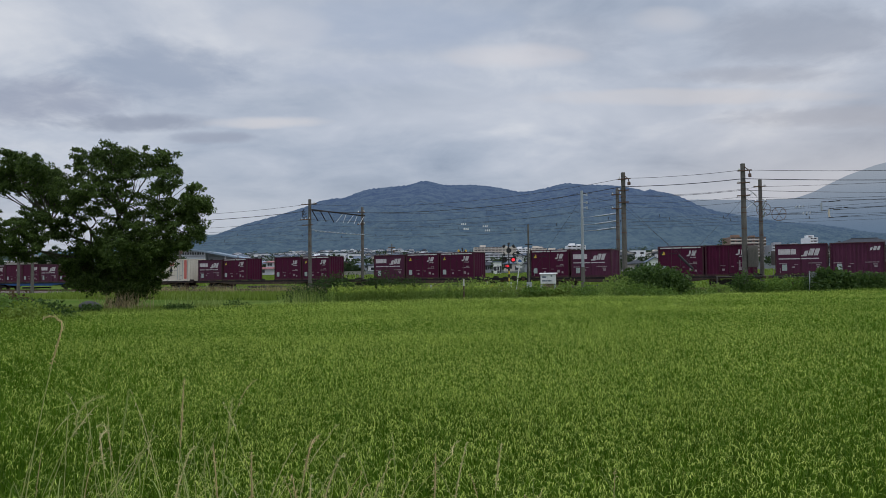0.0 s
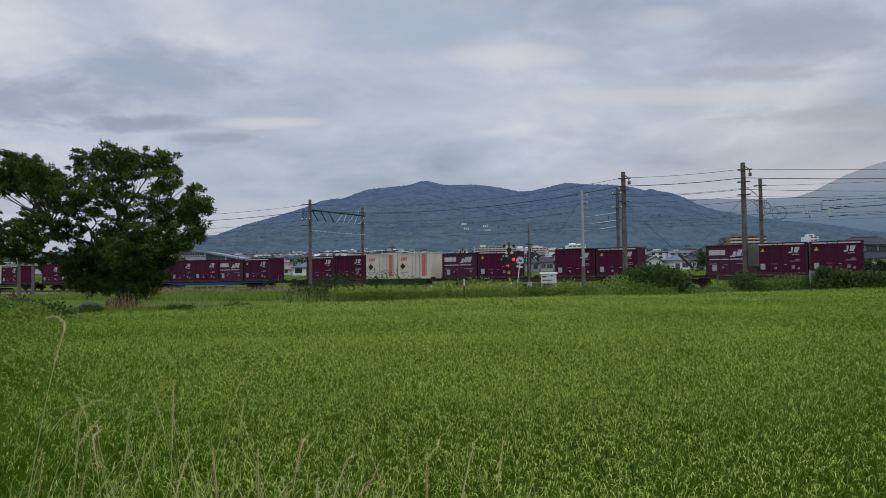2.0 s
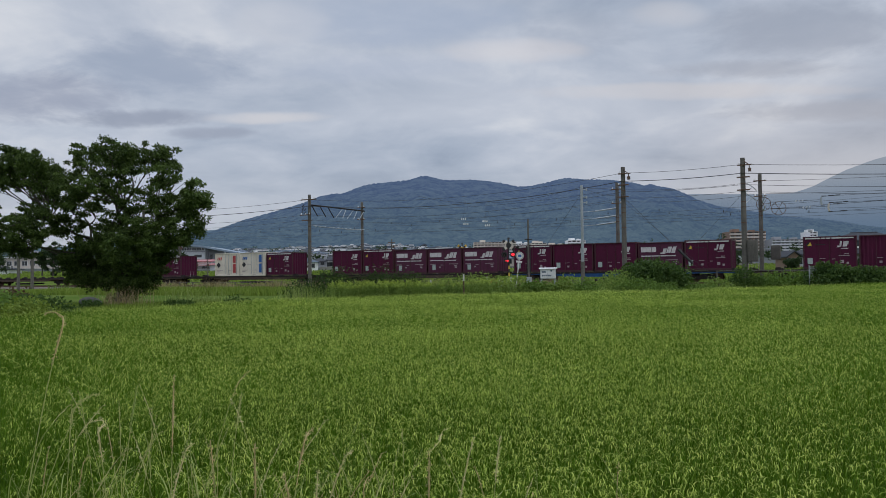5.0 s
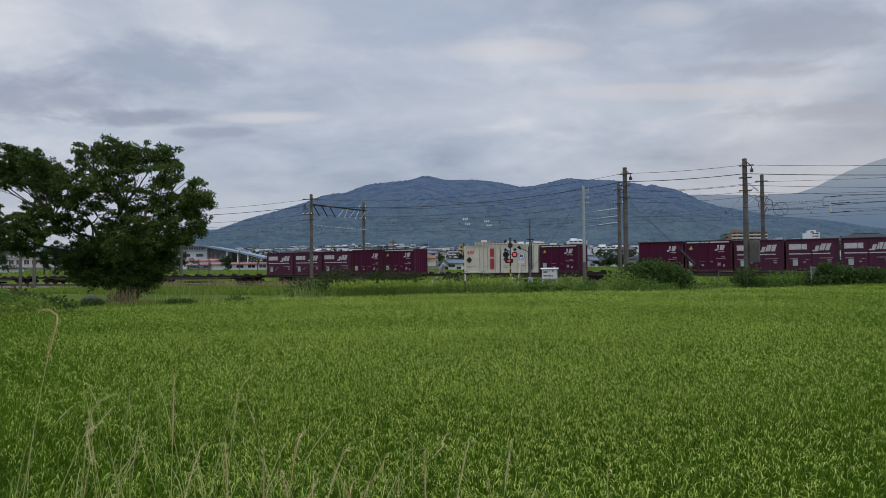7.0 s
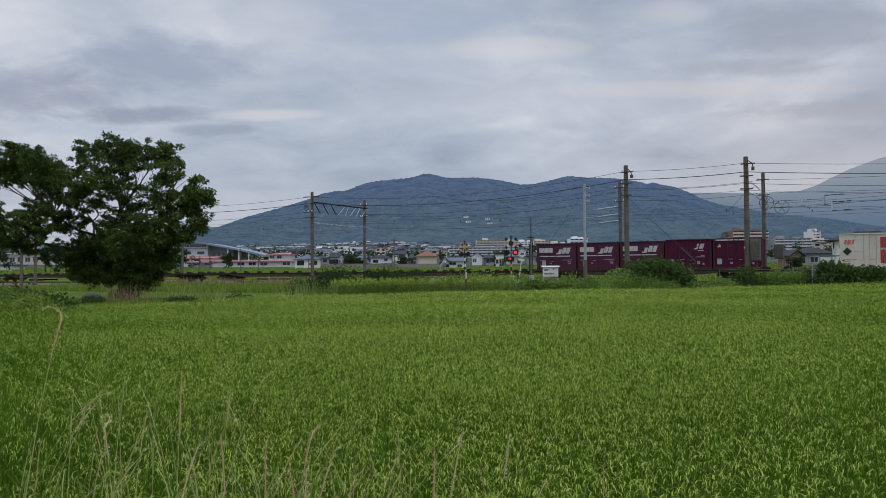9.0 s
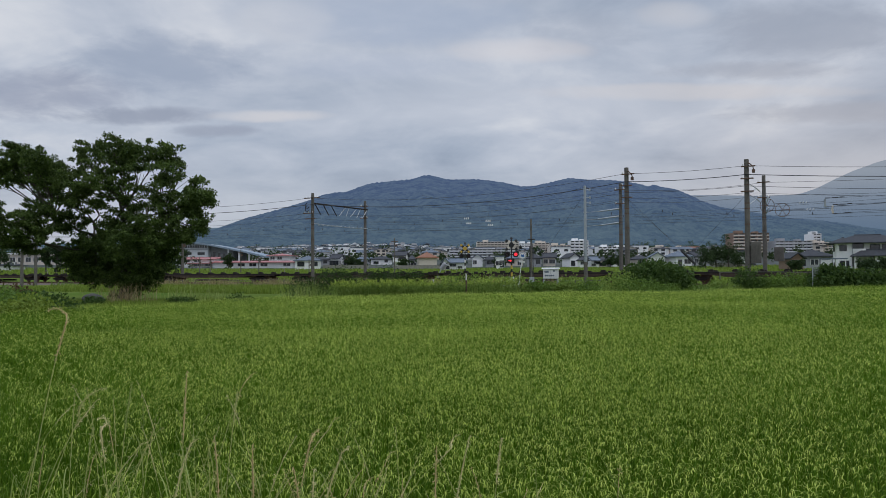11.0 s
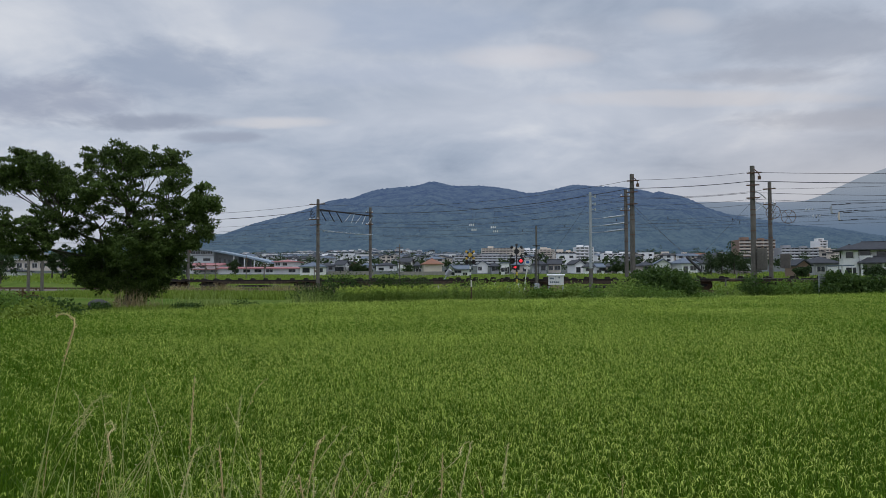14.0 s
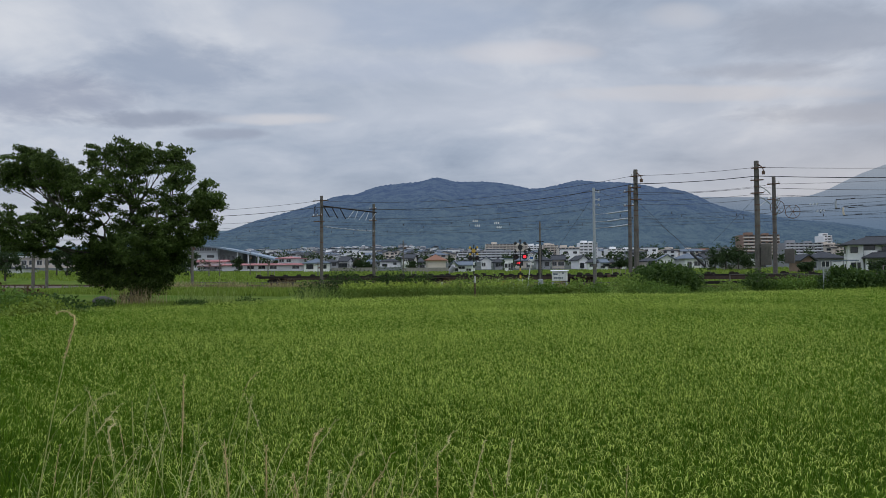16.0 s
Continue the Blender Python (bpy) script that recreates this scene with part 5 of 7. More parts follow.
def roof_part(hs, shape, W, D, z0, z1, mat, over=0.5):
    """A pitched roof with thickness: hip, gable along x, gable along y."""
    bm = bm_new()
    x0, x1, y0, y1 = -W / 2 - over, W / 2 + over, -D / 2 - over, D / 2 + over
    if shape == "flat":
        box(bm, x0 + 0.3, x1 - 0.3, y0 + 0.3, y1 - 0.3, z0, z0 + 0.35)
    elif shape == "gable_x":
        prism(bm, [(y0, z0), (0, z1), (y1, z0), (y1, z0 - 0.22), (0, z1 - 0.25), (y0, z0 - 0.22)], x0, x1)
        for v in bm.verts:
            v.co = Vector((v.co.y, v.co.x, v.co.z))
        bmesh.ops.recalc_face_normals(bm, faces=bm.faces[:])
    elif shape == "gable_y":
        prism(bm, [(x0, z0), (0, z1), (x1, z0), (x1, z0 - 0.22), (0, z1 - 0.25), (x0, z0 - 0.22)], y0, y1)
    else:
        h = min(W, D) / 2 * 0.95
        rx = max(W / 2 - h, 0.2)
        lo = [bm.verts.new((x, y, z0)) for x, y in ((x0, y0), (x1, y0), (x1, y1), (x0, y1))]
        un = [bm.verts.new((x, y, z0 - 0.2)) for x, y in ((x0, y0), (x1, y0), (x1, y1), (x0, y1))]
        a, b3 = bm.verts.new((-rx, 0, z1)), bm.verts.new((rx, 0, z1))
        for f in ((lo[0], lo[1], b3, a), (lo[1], lo[2], b3), (lo[2], lo[3], a, b3), (lo[3], lo[0], a), un[::-1]):
            bm.faces.new(f)
        for i in range(4):
            bm.faces.new((lo[i], un[i], un[(i + 1) % 4], lo[(i + 1) % 4]))
        bmesh.ops.recalc_face_normals(bm, faces=bm.faces[:])
    roof = part("roof", bm, mat, hs)
    if shape in ("hip", "gable_x"):
        bm = bm_new()
        rr = W / 2 + over if shape == "gable_x" else max(W / 2 - min(W, D) / 2 * 0.95, 0.2)
        tube(bm, [(-rr, 0, z1 + 0.02), (rr, 0, z1 + 0.02)], 0.14, 6)
        part("ridge_cap", bm, mat, roof)
    return roof


NICE = {"roof_blue": "blue-grey", "roof_dark": "dark tiled", "roof_orange": "orange tiled", "wall_white": "white", "wall_cream": "cream", "wall_grey": "grey", "wall_brown": "brown"}


def house(W, D, H, shape, roof, wall, m, seed, storeys=2, group="houses of the town", far=False):
    r = random.Random(seed)
    hs = thing("house", "%s %s house with a %s roof beside the paddies" % (("two-storey" if storeys > 1 else "low"), NICE[wall], NICE[roof]), "house", group, m)
    eave = H if shape == "flat" else H * (0.76 if storeys > 1 else 0.66)
    bm = bm_new()
    if shape == "gable_y":
        prism(bm, [(-W / 2, -0.6), (W / 2, -0.6), (W / 2, eave - 0.1), (0, H - 0.25), (-W / 2, eave - 0.1)], -D / 2, D / 2)
    elif shape == "gable_x":
        prism(bm, [(-D / 2, -0.6), (D / 2, -0.6), (D / 2, eave - 0.1), (0, H - 0.25), (-D / 2, eave - 0.1)], -W / 2, W / 2)
        for v in bm.verts:
            v.co = Vector((v.co.y, v.co.x, v.co.z))
        bmesh.ops.recalc_face_normals(bm, faces=bm.faces[:])
    else:
        box(bm, -W / 2, W / 2, -D / 2, D / 2, -0.6, eave)
    part("wall", bm, wall, hs)
    roof_part(hs, shape, W, D, eave, H, roof)
    cols = max(2, int(W / 2.6))
    if far:
        for s in range(storeys):
            for i in range(2):
                bm = bm_new()
                x = -W / 4 + i * W / 2
                box(bm, x - 1.1, x + 1.1, -D / 2 - 0.06, -D / 2, 0.7 + s * eave / storeys, 2.0 + s * eave / storeys)
                part("window", bm, "glass", hs)
        return hs
    for s in range(storeys):
        z = 0.8 + s * eave / storeys
        for i in range(cols):
            x = -W / 2 + W * (i + 0.5) / cols + r.uniform(-0.2, 0.2)
            if r.random() < 0.85:
                tall = s == 0 and r.random() < 0.4
                add_window(hs, x, -D / 2, z - (0.55 if tall else 0.0), r.choice((1.1, 1.6, 1.7)), min(eave / storeys - 1.2, 1.9 if tall else 1.1), 0,
                           r.choice(("white", "black", "wall_grey")))
    for i in range(2):
        add_window(hs, W / 2, -D / 4 + i * D / 2, 0.9 + (storeys - 1) * eave / 2, 1.0, 1.0, 90)
    if storeys > 1 and r.random() < 0.6:
        bm = bm_new()
        y = -D / 2
        x = r.uniform(-W / 4, W / 4)
        box(bm, x - W * 0.28, x + W * 0.28, y - 1.0, y - 0.02, eave / 2 - 0.05, eave / 2 + 0.08)
        bal = part("balcony", bm, wall, hs)
        bm = bm_new()
        box(bm, x - W * 0.28, x + W * 0.28, y - 1.0, y - 0.93, eave / 2 + 0.08, eave / 2 + 0.95)
        part("parapet", bm, wall, bal)
    return hs


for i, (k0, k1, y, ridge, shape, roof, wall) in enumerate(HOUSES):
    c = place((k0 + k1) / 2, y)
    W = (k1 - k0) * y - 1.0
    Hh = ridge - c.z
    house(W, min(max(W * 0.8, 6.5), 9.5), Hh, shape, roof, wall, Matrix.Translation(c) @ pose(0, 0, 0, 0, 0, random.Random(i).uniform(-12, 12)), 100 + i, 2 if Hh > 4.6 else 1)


def apartment(k0, k1, y, top, floors, bays, wall):
    c = place((k0 + k1) / 2, y)
    W, H, D = (k1 - k0) * y, top - c.z - 1.2, 11.0
    ap = thing("apartment_building", "%s %d-storey apartment building with rows of balconies" % (NICE[wall], floors), "building", "apartment buildings", Matrix.Translation(c))
    bm = bm_new()
    box(bm, -W / 2, W / 2, -D / 2, D / 2, -1.0, H)
    box(bm, -W / 2, W / 2, -D / 2 - 1.3, -D / 2 - 0.02, H - 0.25, H)
    part("wall", bm, wall, ap)
    for xa, xb, za in ((-W / 2 + W * 0.15, -W / 2 + W * 0.15 + 4.0, 1.5), (W / 2 - W * 0.2 - 2.5, W / 2 - W * 0.2, 1.0)):
        bm = bm_new()
        box(bm, xa, xb, -2, 2, H, H + za)
        part("roof_house", bm, wall, ap)
    fh = H / floors
    bm = bm_new()
    box(bm, -W / bays * 0.36, W / bays * 0.36, -0.03, 0.03, 0, fh * 0.66)
    win = part("window", bm, "glass", ap)
    win.matrix_basis = pose(-W / 2 + W / bays * 0.5, -D / 2 - 0.04, fh * 0.14)
    bm = bm_new()
    box(bm, -W / 2, W / 2, -1.4, 0.0, -0.12, 0.10)
    box(bm, -W / 2, W / 2, -1.4, -1.28, 0.10, fh * 0.36)
    bal = part("balcony", bm, {"wall_brown": "wall_cream", "wall_grey": "wall_pale", "wall_white": "wall_white"}.get(wall, "wall_cream"), ap)
    bal.matrix_basis = pose(0, -D / 2 - 0.02, 0.12)
    bm = bm_new()
    box(bm, -0.12, 0.12, -1.38, 0.0, 0, fh)
    fin = part("partition", bm, wall, ap)
    fin.matrix_basis = pose(-W / 2 + 0.13, -D / 2 - 0.03, 0)
    for f in range(floors):
        if f:
            twin(bal, pose(0, -D / 2 - 0.02, 0.12 + f * fh))
        for b in range(bays):
            if f or b:
                twin(win, pose(-W / 2 + W / bays * (b + 0.5), -D / 2 - 0.04, f * fh + fh * 0.14))
        for b in range(0, bays + 1, 2):
            if f or b:
                twin(fin, pose(min(-W / 2 + 0.13 + W / bays * b, W / 2 - 0.13), -D / 2 - 0.03, f * fh))
    return ap


for row in BLOCKS:
    apartment(*row)


# the large white house nearest the line, with its lower front roof
def large_house():
    c = place(0.546, 150) - Vector((0, 0, 0.8))
    hs = thing("house", "large white two-storey house with dark tiled hip roofs", "house", "houses of the town", Matrix.Translation(c) @ pose(0, 0, 0, 0, 0, -22))
    bm = bm_new()
    box(bm, -5.3, -2.7, -4.0, 4.0, -0.6, 6.0)
    box(bm, -2.7, 6.4, -2.6, 4.0, -0.6, 6.0)
    part("wall", bm, "wall_white", hs)
    for W, D, z0, z1, x, y, over in ((11.7, 7.4, 6.0, 7.5, 0.55, 0.5, 0.9), (4.4, 5.6, 5.95, 6.95, -4.0, -1.7, 0.55)):
        roof_part(hs, "hip", W, D, z0, z1, "roof_dark", over).matrix_basis = pose(x, y, 0)
    # porch with its own hipped roof
    bm = bm_new()
    box(bm, -2.4, -2.1, -5.2, -2.62, -0.6, 3.2)
    box(bm, 1.1, 4.6, -5.0, -2.62, -0.6, 3.2)
    box(bm, -2.4, 1.1, -2.9, -2.62, 2.4, 3.2)
    part("porch_wall", bm, "wall_white", hs)
    low = roof_part(hs, "hip", 7.4, 3.4, 0.0, 1.15, "roof_dark", 0.5)
    low.matrix_basis = pose(1.2, -3.7, 3.4)
    bm = bm_new()
    box(bm, -2.68, -0.3, -4.0, -3.88, 3.75, 4.75)
    box(bm, -2.68, -0.3, -3.88, -2.62, 3.75, 3.9)
    part("balcony", bm, "wall_white", hs)
    for x, y, z, wd, ht in ((-4.2, -4.0, 4.4, 1.1, 1.0), (-1.6, -2.6, 4.0, 2.0, 1.7), (1.4, -2.6, 4.5, 1.5, 1.0), (3.4, -2.6, 4.5, 1.5, 1.0), (5.3, -2.6, 4.5, 1.0, 1.0),
                            (-4.0, -4.0, 0.9, 1.5, 1.5), (-0.6, -2.6, 0.2, 1.8, 2.0), (2.8, -5.0, 0.7, 1.8, 1.5)):
        add_window(hs, x, y, z, wd, ht, 0, "black")
    for z in (1.0, 4.4):
        add_window(hs, -5.3, 1.0, z, 1.2, 1.1, -90, "black")
    bm = bm_new()
    tube(bm, [(-2.6, -4.06, -0.4), (-2.6, -4.06, 5.9)], 0.05, 6)
    part("downpipe", bm, "wall_grey", hs)
    cp = thing("carport", "small white carport with a pale blue roof", "carport", "", Matrix.Translation(place(0.5045, 140)))
    bm = bm_new()
    box(bm, -1.5, 1.6, -2, 2, 2.1, 2.3)
    part("roof", bm, "roof_blue", cp)
    for x in (-1.3, 1.3):
        for y in (-1.8, 1.8):
            bm = bm_new()
            box(bm, x - 0.06, x + 0.06, y - 0.06, y + 0.06, -0.2, 2.1)
            part("post", bm, "white", cp)
    bm = bm_new()
    box(bm, -1.4, -1.32, -1.7, 1.7, -0.2, 2.0)
    part("side_panel", bm, "white", cp)


large_house()


# school hall with its long curved roof, and the low pink-roofed building before it
def school():
    Y = 265.0
    c = place(-0.288, Y)
    sc = thing("school_hall", "grey sports hall with a long curved metal roof", "building", "", Matrix.Translation(c))
    top = [(x, float(np.interp(x, [-16, -10, -3.7, 4, 10, 16.5], [7.45, 7.75, 7.2, 5.7, 4.5, 2.9]))) for x in np.linspace(-16, 16.5, 27)]
    under = lambda x: float(np.interp(x, [p[0] for p in top], [p[1] for p in top])) - 0.45
    bm = bm_new()
    prism(bm, [(-14, -1), (-2.6, -1), (-2.6, under(-2.6)), (-8, under(-8)), (-10, under(-10)), (-14, under(-14))], -10, 10)
    part("wall", bm, "wall_pale", sc)
    bm = bm_new()
    prism(bm, [(-2.58, -1), (5.0, -1), (5.0, under(5)), (1, under(1)), (-2.58, under(-2.58))], -7.5, 10)
    part("recessed_wall", bm, "wall_grey", sc, "blue-grey recessed wall")
    bm = bm_new()
    prism(bm, top + [(x, z - 0.45) for x, z in top[::-1]], -11.5, 11.5)
    roof = part("roof", bm, "roof_metal", sc, "curved pale blue metal roof")
    bm = bm_new()
    for (xa, za), (xb, zb) in zip(top, top[1:]):
        prism(bm, [(xa, za - 0.5), (xb, zb - 0.5), (xb, zb + 0.08), (xa, za + 0.08)], -11.75, -11.52)
    part("eave_edge", bm, "roof_metal", roof)
    for x in (4.3, 7.9, 11.2):
        bm = bm_new()
        tube(bm, [(x, -11.0, -1), (x, -11.0, under(x))], 0.24, 8)
        part("column", bm, "wall_white", sc)
    for i in range(13):
        bm = bm_new()
        box(bm, -13.6 + i * 0.82, -12.98 + i * 0.82, -10.08, -10.0, 5.75, 6.6)
        part("window", bm, "glass", sc)
    bm = bm_new()
    box(bm, -13.9, -2.7, -10.05, -10.0, 5.15, 5.5)
    part("cladding_band", bm, "wall_grey", sc)
    for i in range(4):
        bm = bm_new()
        box(bm, -1.7 + i * 1.6, -0.95 + i * 1.6, -7.58, -7.5, 1.8, 4.4 - 0.25 * i)
        part("window", bm, "glass", sc)
    for x0 in (-10.6, -6.2):
        bm = bm_new()
        box(bm, x0, x0 + 2.4, -10.08, -10.0, 3.4, 4.3)
        part("window", bm, "glass", sc)
    for k0, k1, ytop, dist, shape, st in ((-0.339, -0.297, 464, 228, "gable_x", 2), (-0.298, -0.196, 471, 222, "gable_x", 1), (-0.2265, -0.199, 458, 240, "hip", 2)):
        cc = place((k0 + k1) / 2, dist)
        W = (k1 - k0) * dist
        H = 1.75 + dist * (492 - ytop) / 1358 - cc.z
        hs = thing("school_building", "white building with a pink sheet-metal roof", "building", "school buildings", Matrix.Translation(cc))
        bm = bm_new()
        box(bm, -W / 2, W / 2, -4, 4, -0.6, H * 0.86)
        part("wall", bm, "wall_white", hs)
        roof_part(hs, shape, W, 8, H * 0.86, H, "roof_pink", 0.8)
        nw = max(3, int(W / 3))
        for s in range(st):
            for i in range(nw):
                if (i * 7 + s) % 5:
                    add_window(hs, -W / 2 + W * (i + 0.5) / nw, -4.0, H * 0.86 / st * (s + 0.28), W / nw * 0.6, H * 0.86 / st * 0.5, 0, "white")
        if st == 2 and shape == "gable_x":
            bm = bm_new()
            box(bm, -W / 2 + 2, W / 2 + 2, -6.0, -4.02, H * 0.36, H * 0.42)
            part("canopy", bm, "roof_pink", hs)


school()
# long low white building seen under the tree
cc = place(-0.526, 260)
hs = thing("school_building", "long low cream building with a flat roof", "building", "school buildings", Matrix.Translation(cc))
bm = bm_new()
box(bm, -12, 12, -4, 4, -0.6, 3.4)
part("wall", bm, "wall_cream", hs)
bm = bm_new()
box(bm, -12.6, 12.6, -4.8, 4.8, 3.4, 3.9)
part("roof", bm, "white", hs)
for i in range(9):
    add_window(hs, -10.5 + i * 2.6, -4.0, 0.9, 1.7, 1.5)

# garden wall before the orange-roofed house
for k0, k1, y in ((-0.068, -0.004, 200), (-0.16, -0.10, 205), (0.345, 0.39, 190)):
    a, b0 = place(k0, y), place(k1, y)
    bm = bm_new()
    box(bm, 0, (b0 - a).length, -0.08, 0.08, -0.5, 1.0)
    box(bm, -0.05, (b0 - a).length + 0.05, -0.12, 0.12, 1.0, 1.08)
    gw = part("garden_wall", bm, "concrete", None)
    gw.matrix_basis = Matrix.Translation(a)
    tagged(gw, "low grey concrete garden wall", "wall", "garden walls")

# ---- the town further off, rising to the mountain's foot ----
protos = []
rr = random.Random(77)
for i, (shape, roof, wall, W, H) in enumerate((("hip", "roof_dark", "wall_white", 9, 5.7), ("gable_x", "roof_blue", "wall_white", 8, 5.5), ("hip", "roof_blue", "wall_cream", 10, 5.4),
                                               ("gable_y", "roof_dark", "wall_cream", 8, 5.9), ("flat", "roof_blue", "wall_white", 10, 6.3), ("hip", "roof_dark", "wall_grey", 11, 5.2),
                                               ("gable_x", "roof_orange", "wall_cream", 9, 5.5), ("flat", "roof_blue", "wall_grey", 12, 6.7))):
    c = place(-0.19 + i * 0.085, 400 + 9 * i)
    protos.append(house(W, 8, H, shape, roof, wall, Matrix.Translation(c), 300 + i, 2, "houses further off", True))
for i in range(240):
    y = 440 + 420 * rr.random() ** 1.1
    k = rr.uniform(-0.36, 0.60) if y < 560 else rr.uniform(-0.34, 0.24) if y < 700 else rr.gauss(-0.10, 0.09)
    c = place(k, y)
    copy_thing(protos[rr.choice((0, 0, 1, 1, 1, 2, 2, 3, 3, 5, 4))], Matrix.Translation(c) @ pose(0, 0, 0, 0, 0, rr.uniform(-40, 40)))


def far_town():
    """The mass of small houses up the slope, too far to tell apart."""
    r = random.Random(91)
    bm = bm_new()
    ks, hs = [p0 for p0, _ in RIDGE], [p1 for _, p1 in RIDGE]
    for i in range(560):
        k = r.uniform(-0.36, 0.20)
        y = 700 + 320 * r.random()
        if r.random() < 0.36:
            k, y = r.choice((r.gauss(-0.12, 0.025), r.gauss(-0.06, 0.02), r.gauss(-0.2, 0.04))), 1000 + 110 * r.random()
        c = place(k, y)
        if y > 1000:
            up0 = (y - 1000) / 1800
            c.z = max(c.z, 26 + (1.75 + 2800 * np.interp(k, ks, hs) - 26) * (0.62 * up0 + 0.38 * up0 ** 2.2)) + 1.0
        W, D, H = r.uniform(5, 10), r.uniform(6, 9), r.uniform(4.5, 7.5)
        e = H * r.choice((0.72, 0.8, 0.9))
        m0, m1 = r.choice((0, 0, 0, 0, 1, 2)), r.choice((0, 2, 2, 3, 4, 4, 4))
        box(bm, c.x - W / 2, c.x + W / 2, c.y - D / 2, c.y + D / 2, c.z - 6, c.z + e, 0, m0)
        prism(bm, [(c.x - W / 2 - 0.5, c.z + e), (c.x + W / 2 + 0.5, c.z + e), (c.x + W * r.uniform(0.1, 0.3), c.z + H), (c.x - W * r.uniform(0.1, 0.3), c.z + H)],
              c.y - D / 2 - 0.5, c.y + D / 2 + 0.5, m1)
        for s in (-1, 1):
            box(bm, c.x + s * W / 4 - 1, c.x + s * W / 4 + 1, c.y - D / 2 - 0.08, c.y - D / 2, c.z + 1.0, c.z + 2.4, 0, 6)
    ob = part("distant_houses", bm, ["wall_white", "wall_cream", "wall_grey", "roof_dark", "roof_blue", "roof_orange", "glass"], None)
    tagged(ob, "many small distant houses up the slope", "houses", kind="stuff")


far_town()


def far_trees():
    """Woods and garden trees between the houses: leaves in crowns, one mesh."""
    r = np.random.default_rng(31)
    cs, rs = [], []
    for i in range(720):
        y = 240 + 780 * r.uniform() ** 0.8
        k = r.uniform(-0.62, 0.66)
        g = place(k, y)
        R0 = r.uniform(1.6, 3.4) * (1.0 if y < 600 else 1.6)
        for j in range(7):
            d = r.normal(size=3) * R0 * 0.5
            cs.append((g.x + d[0], g.y + d[1], g.z + R0 * 0.9 + d[2] * 0.7))
            rs.append(R0 * 0.5)
    V, q, t = leaf_cloud(r, cs, rs, 15, 0.95, flat=0.8, aspect=0.8)
    tagged(ribbon_object("distant_trees", [(V, q, t, 0)], ["far_tree"]), "dark green trees among the houses of the town", "trees", kind="stuff")


far_trees()


def garden_tree(k, y, height, spread, seed, label="dark rounded garden tree beside the houses"):
    r = np.random.default_rng(seed)
    c = place(k, y)
    tr = thing("tree", label, "tree", "garden trees", Matrix.Translation(c))
    bm = bm_new()
    tube(bm, [(0, 0, -0.2), (0.05, 0, height * 0.35), (0.1, 0.05, height * 0.75)], [0.18, 0.13, 0.05], 8)
    for i in range(6):
        v = r.uniform(0, 6.28)
        tube(bm, [(0.05, 0, height * r.uniform(0.3, 0.6)), (spread * 0.6 * math.cos(v), spread * 0.6 * math.sin(v), height * r.uniform(0.5, 0.85))], [0.07, 0.02], 5)
    part("trunk", bm, "bark", tr)
    cs = [(r.normal() * spread * 0.45, r.normal() * spread * 0.45, height * (0.58 + 0.2 * r.normal())) for i in range(34)]
    V, q, t = leaf_cloud(r, cs, np.full(34, spread * 0.30), 50, 0.34, flat=0.8, aspect=0.7)
    V[:, 2] = np.maximum(V[:, 2], 0.1)
    cr = ribbon_object("crown", [(V, q, t, 0)], ["far_tree"])
    cr.parent = tr


for i, (k, y, h, s) in enumerate(((0.338, 182, 5.2, 2.6), (0.352, 185, 5.8, 2.8), (0.368, 183, 6.2, 3.0), (0.380, 186, 5.0, 2.2), (-0.590, 120, 4.5, 2.2), (-0.36, 150, 4.0, 1.6),
                                   (-0.522, 150, 6.0, 1.1), (-0.508, 150, 6.2, 1.2), (-0.495, 152, 5.6, 1.3), (-0.345, 170, 5.5, 2.2), (-0.283, 205, 4.2, 1.2), (-0.123, 215, 3.0, 1.5),
                                   (-0.112, 212, 2.6, 1.4), (0.215, 205, 3.2, 1.6), (0.228, 208, 3.0, 1.4), (0.575, 128, 2.0, 1.4), (0.555, 126, 1.9, 1.4),
                                   (-0.055, 208, 2.6, 1.3), (0.07, 205, 2.8, 1.4), (0.455, 140, 2.0, 1.4))):
    garden_tree(k, y, h, s, 500 + i)

# slim poles beyond the line
for k, y, top in ((-0.0665, 112, 6.8), (-0.267, 150, 6.4), (-0.2435, 150, 5.2), (-0.321, 150, 5.0), (-0.307, 150, 5.0), (-0.553, 95, 9.0), (-0.535, 95, 9.4), (-0.343, 100, 6.5),
                  (-0.4, 150, 6.0), (-0.178, 150, 4.4)):
    c = place(k, y)
    po = thing("utility_pole", "slim grey utility pole beyond the railway", "pole", "slim poles", Matrix.Translation(c))
    bm = bm_new()
    rad0 = 0.2 if top > 6.45 and y < 105 else 0.11
    tube(bm, [(0, 0, -0.2), (0, 0, top - c.z)], [rad0, rad0 * 0.75], 10)
    part("shaft", bm, "pole", po)
    bm = bm_new()
    box(bm, -0.5, 0.5, -0.2, -0.13, top - c.z - 0.6, top - c.z - 0.5)
    box(bm, 0.15, 0.40, -0.25, -0.1, top - c.z - 1.3, top - c.z - 0.95)
    part("crossarm", bm, "rust", po)

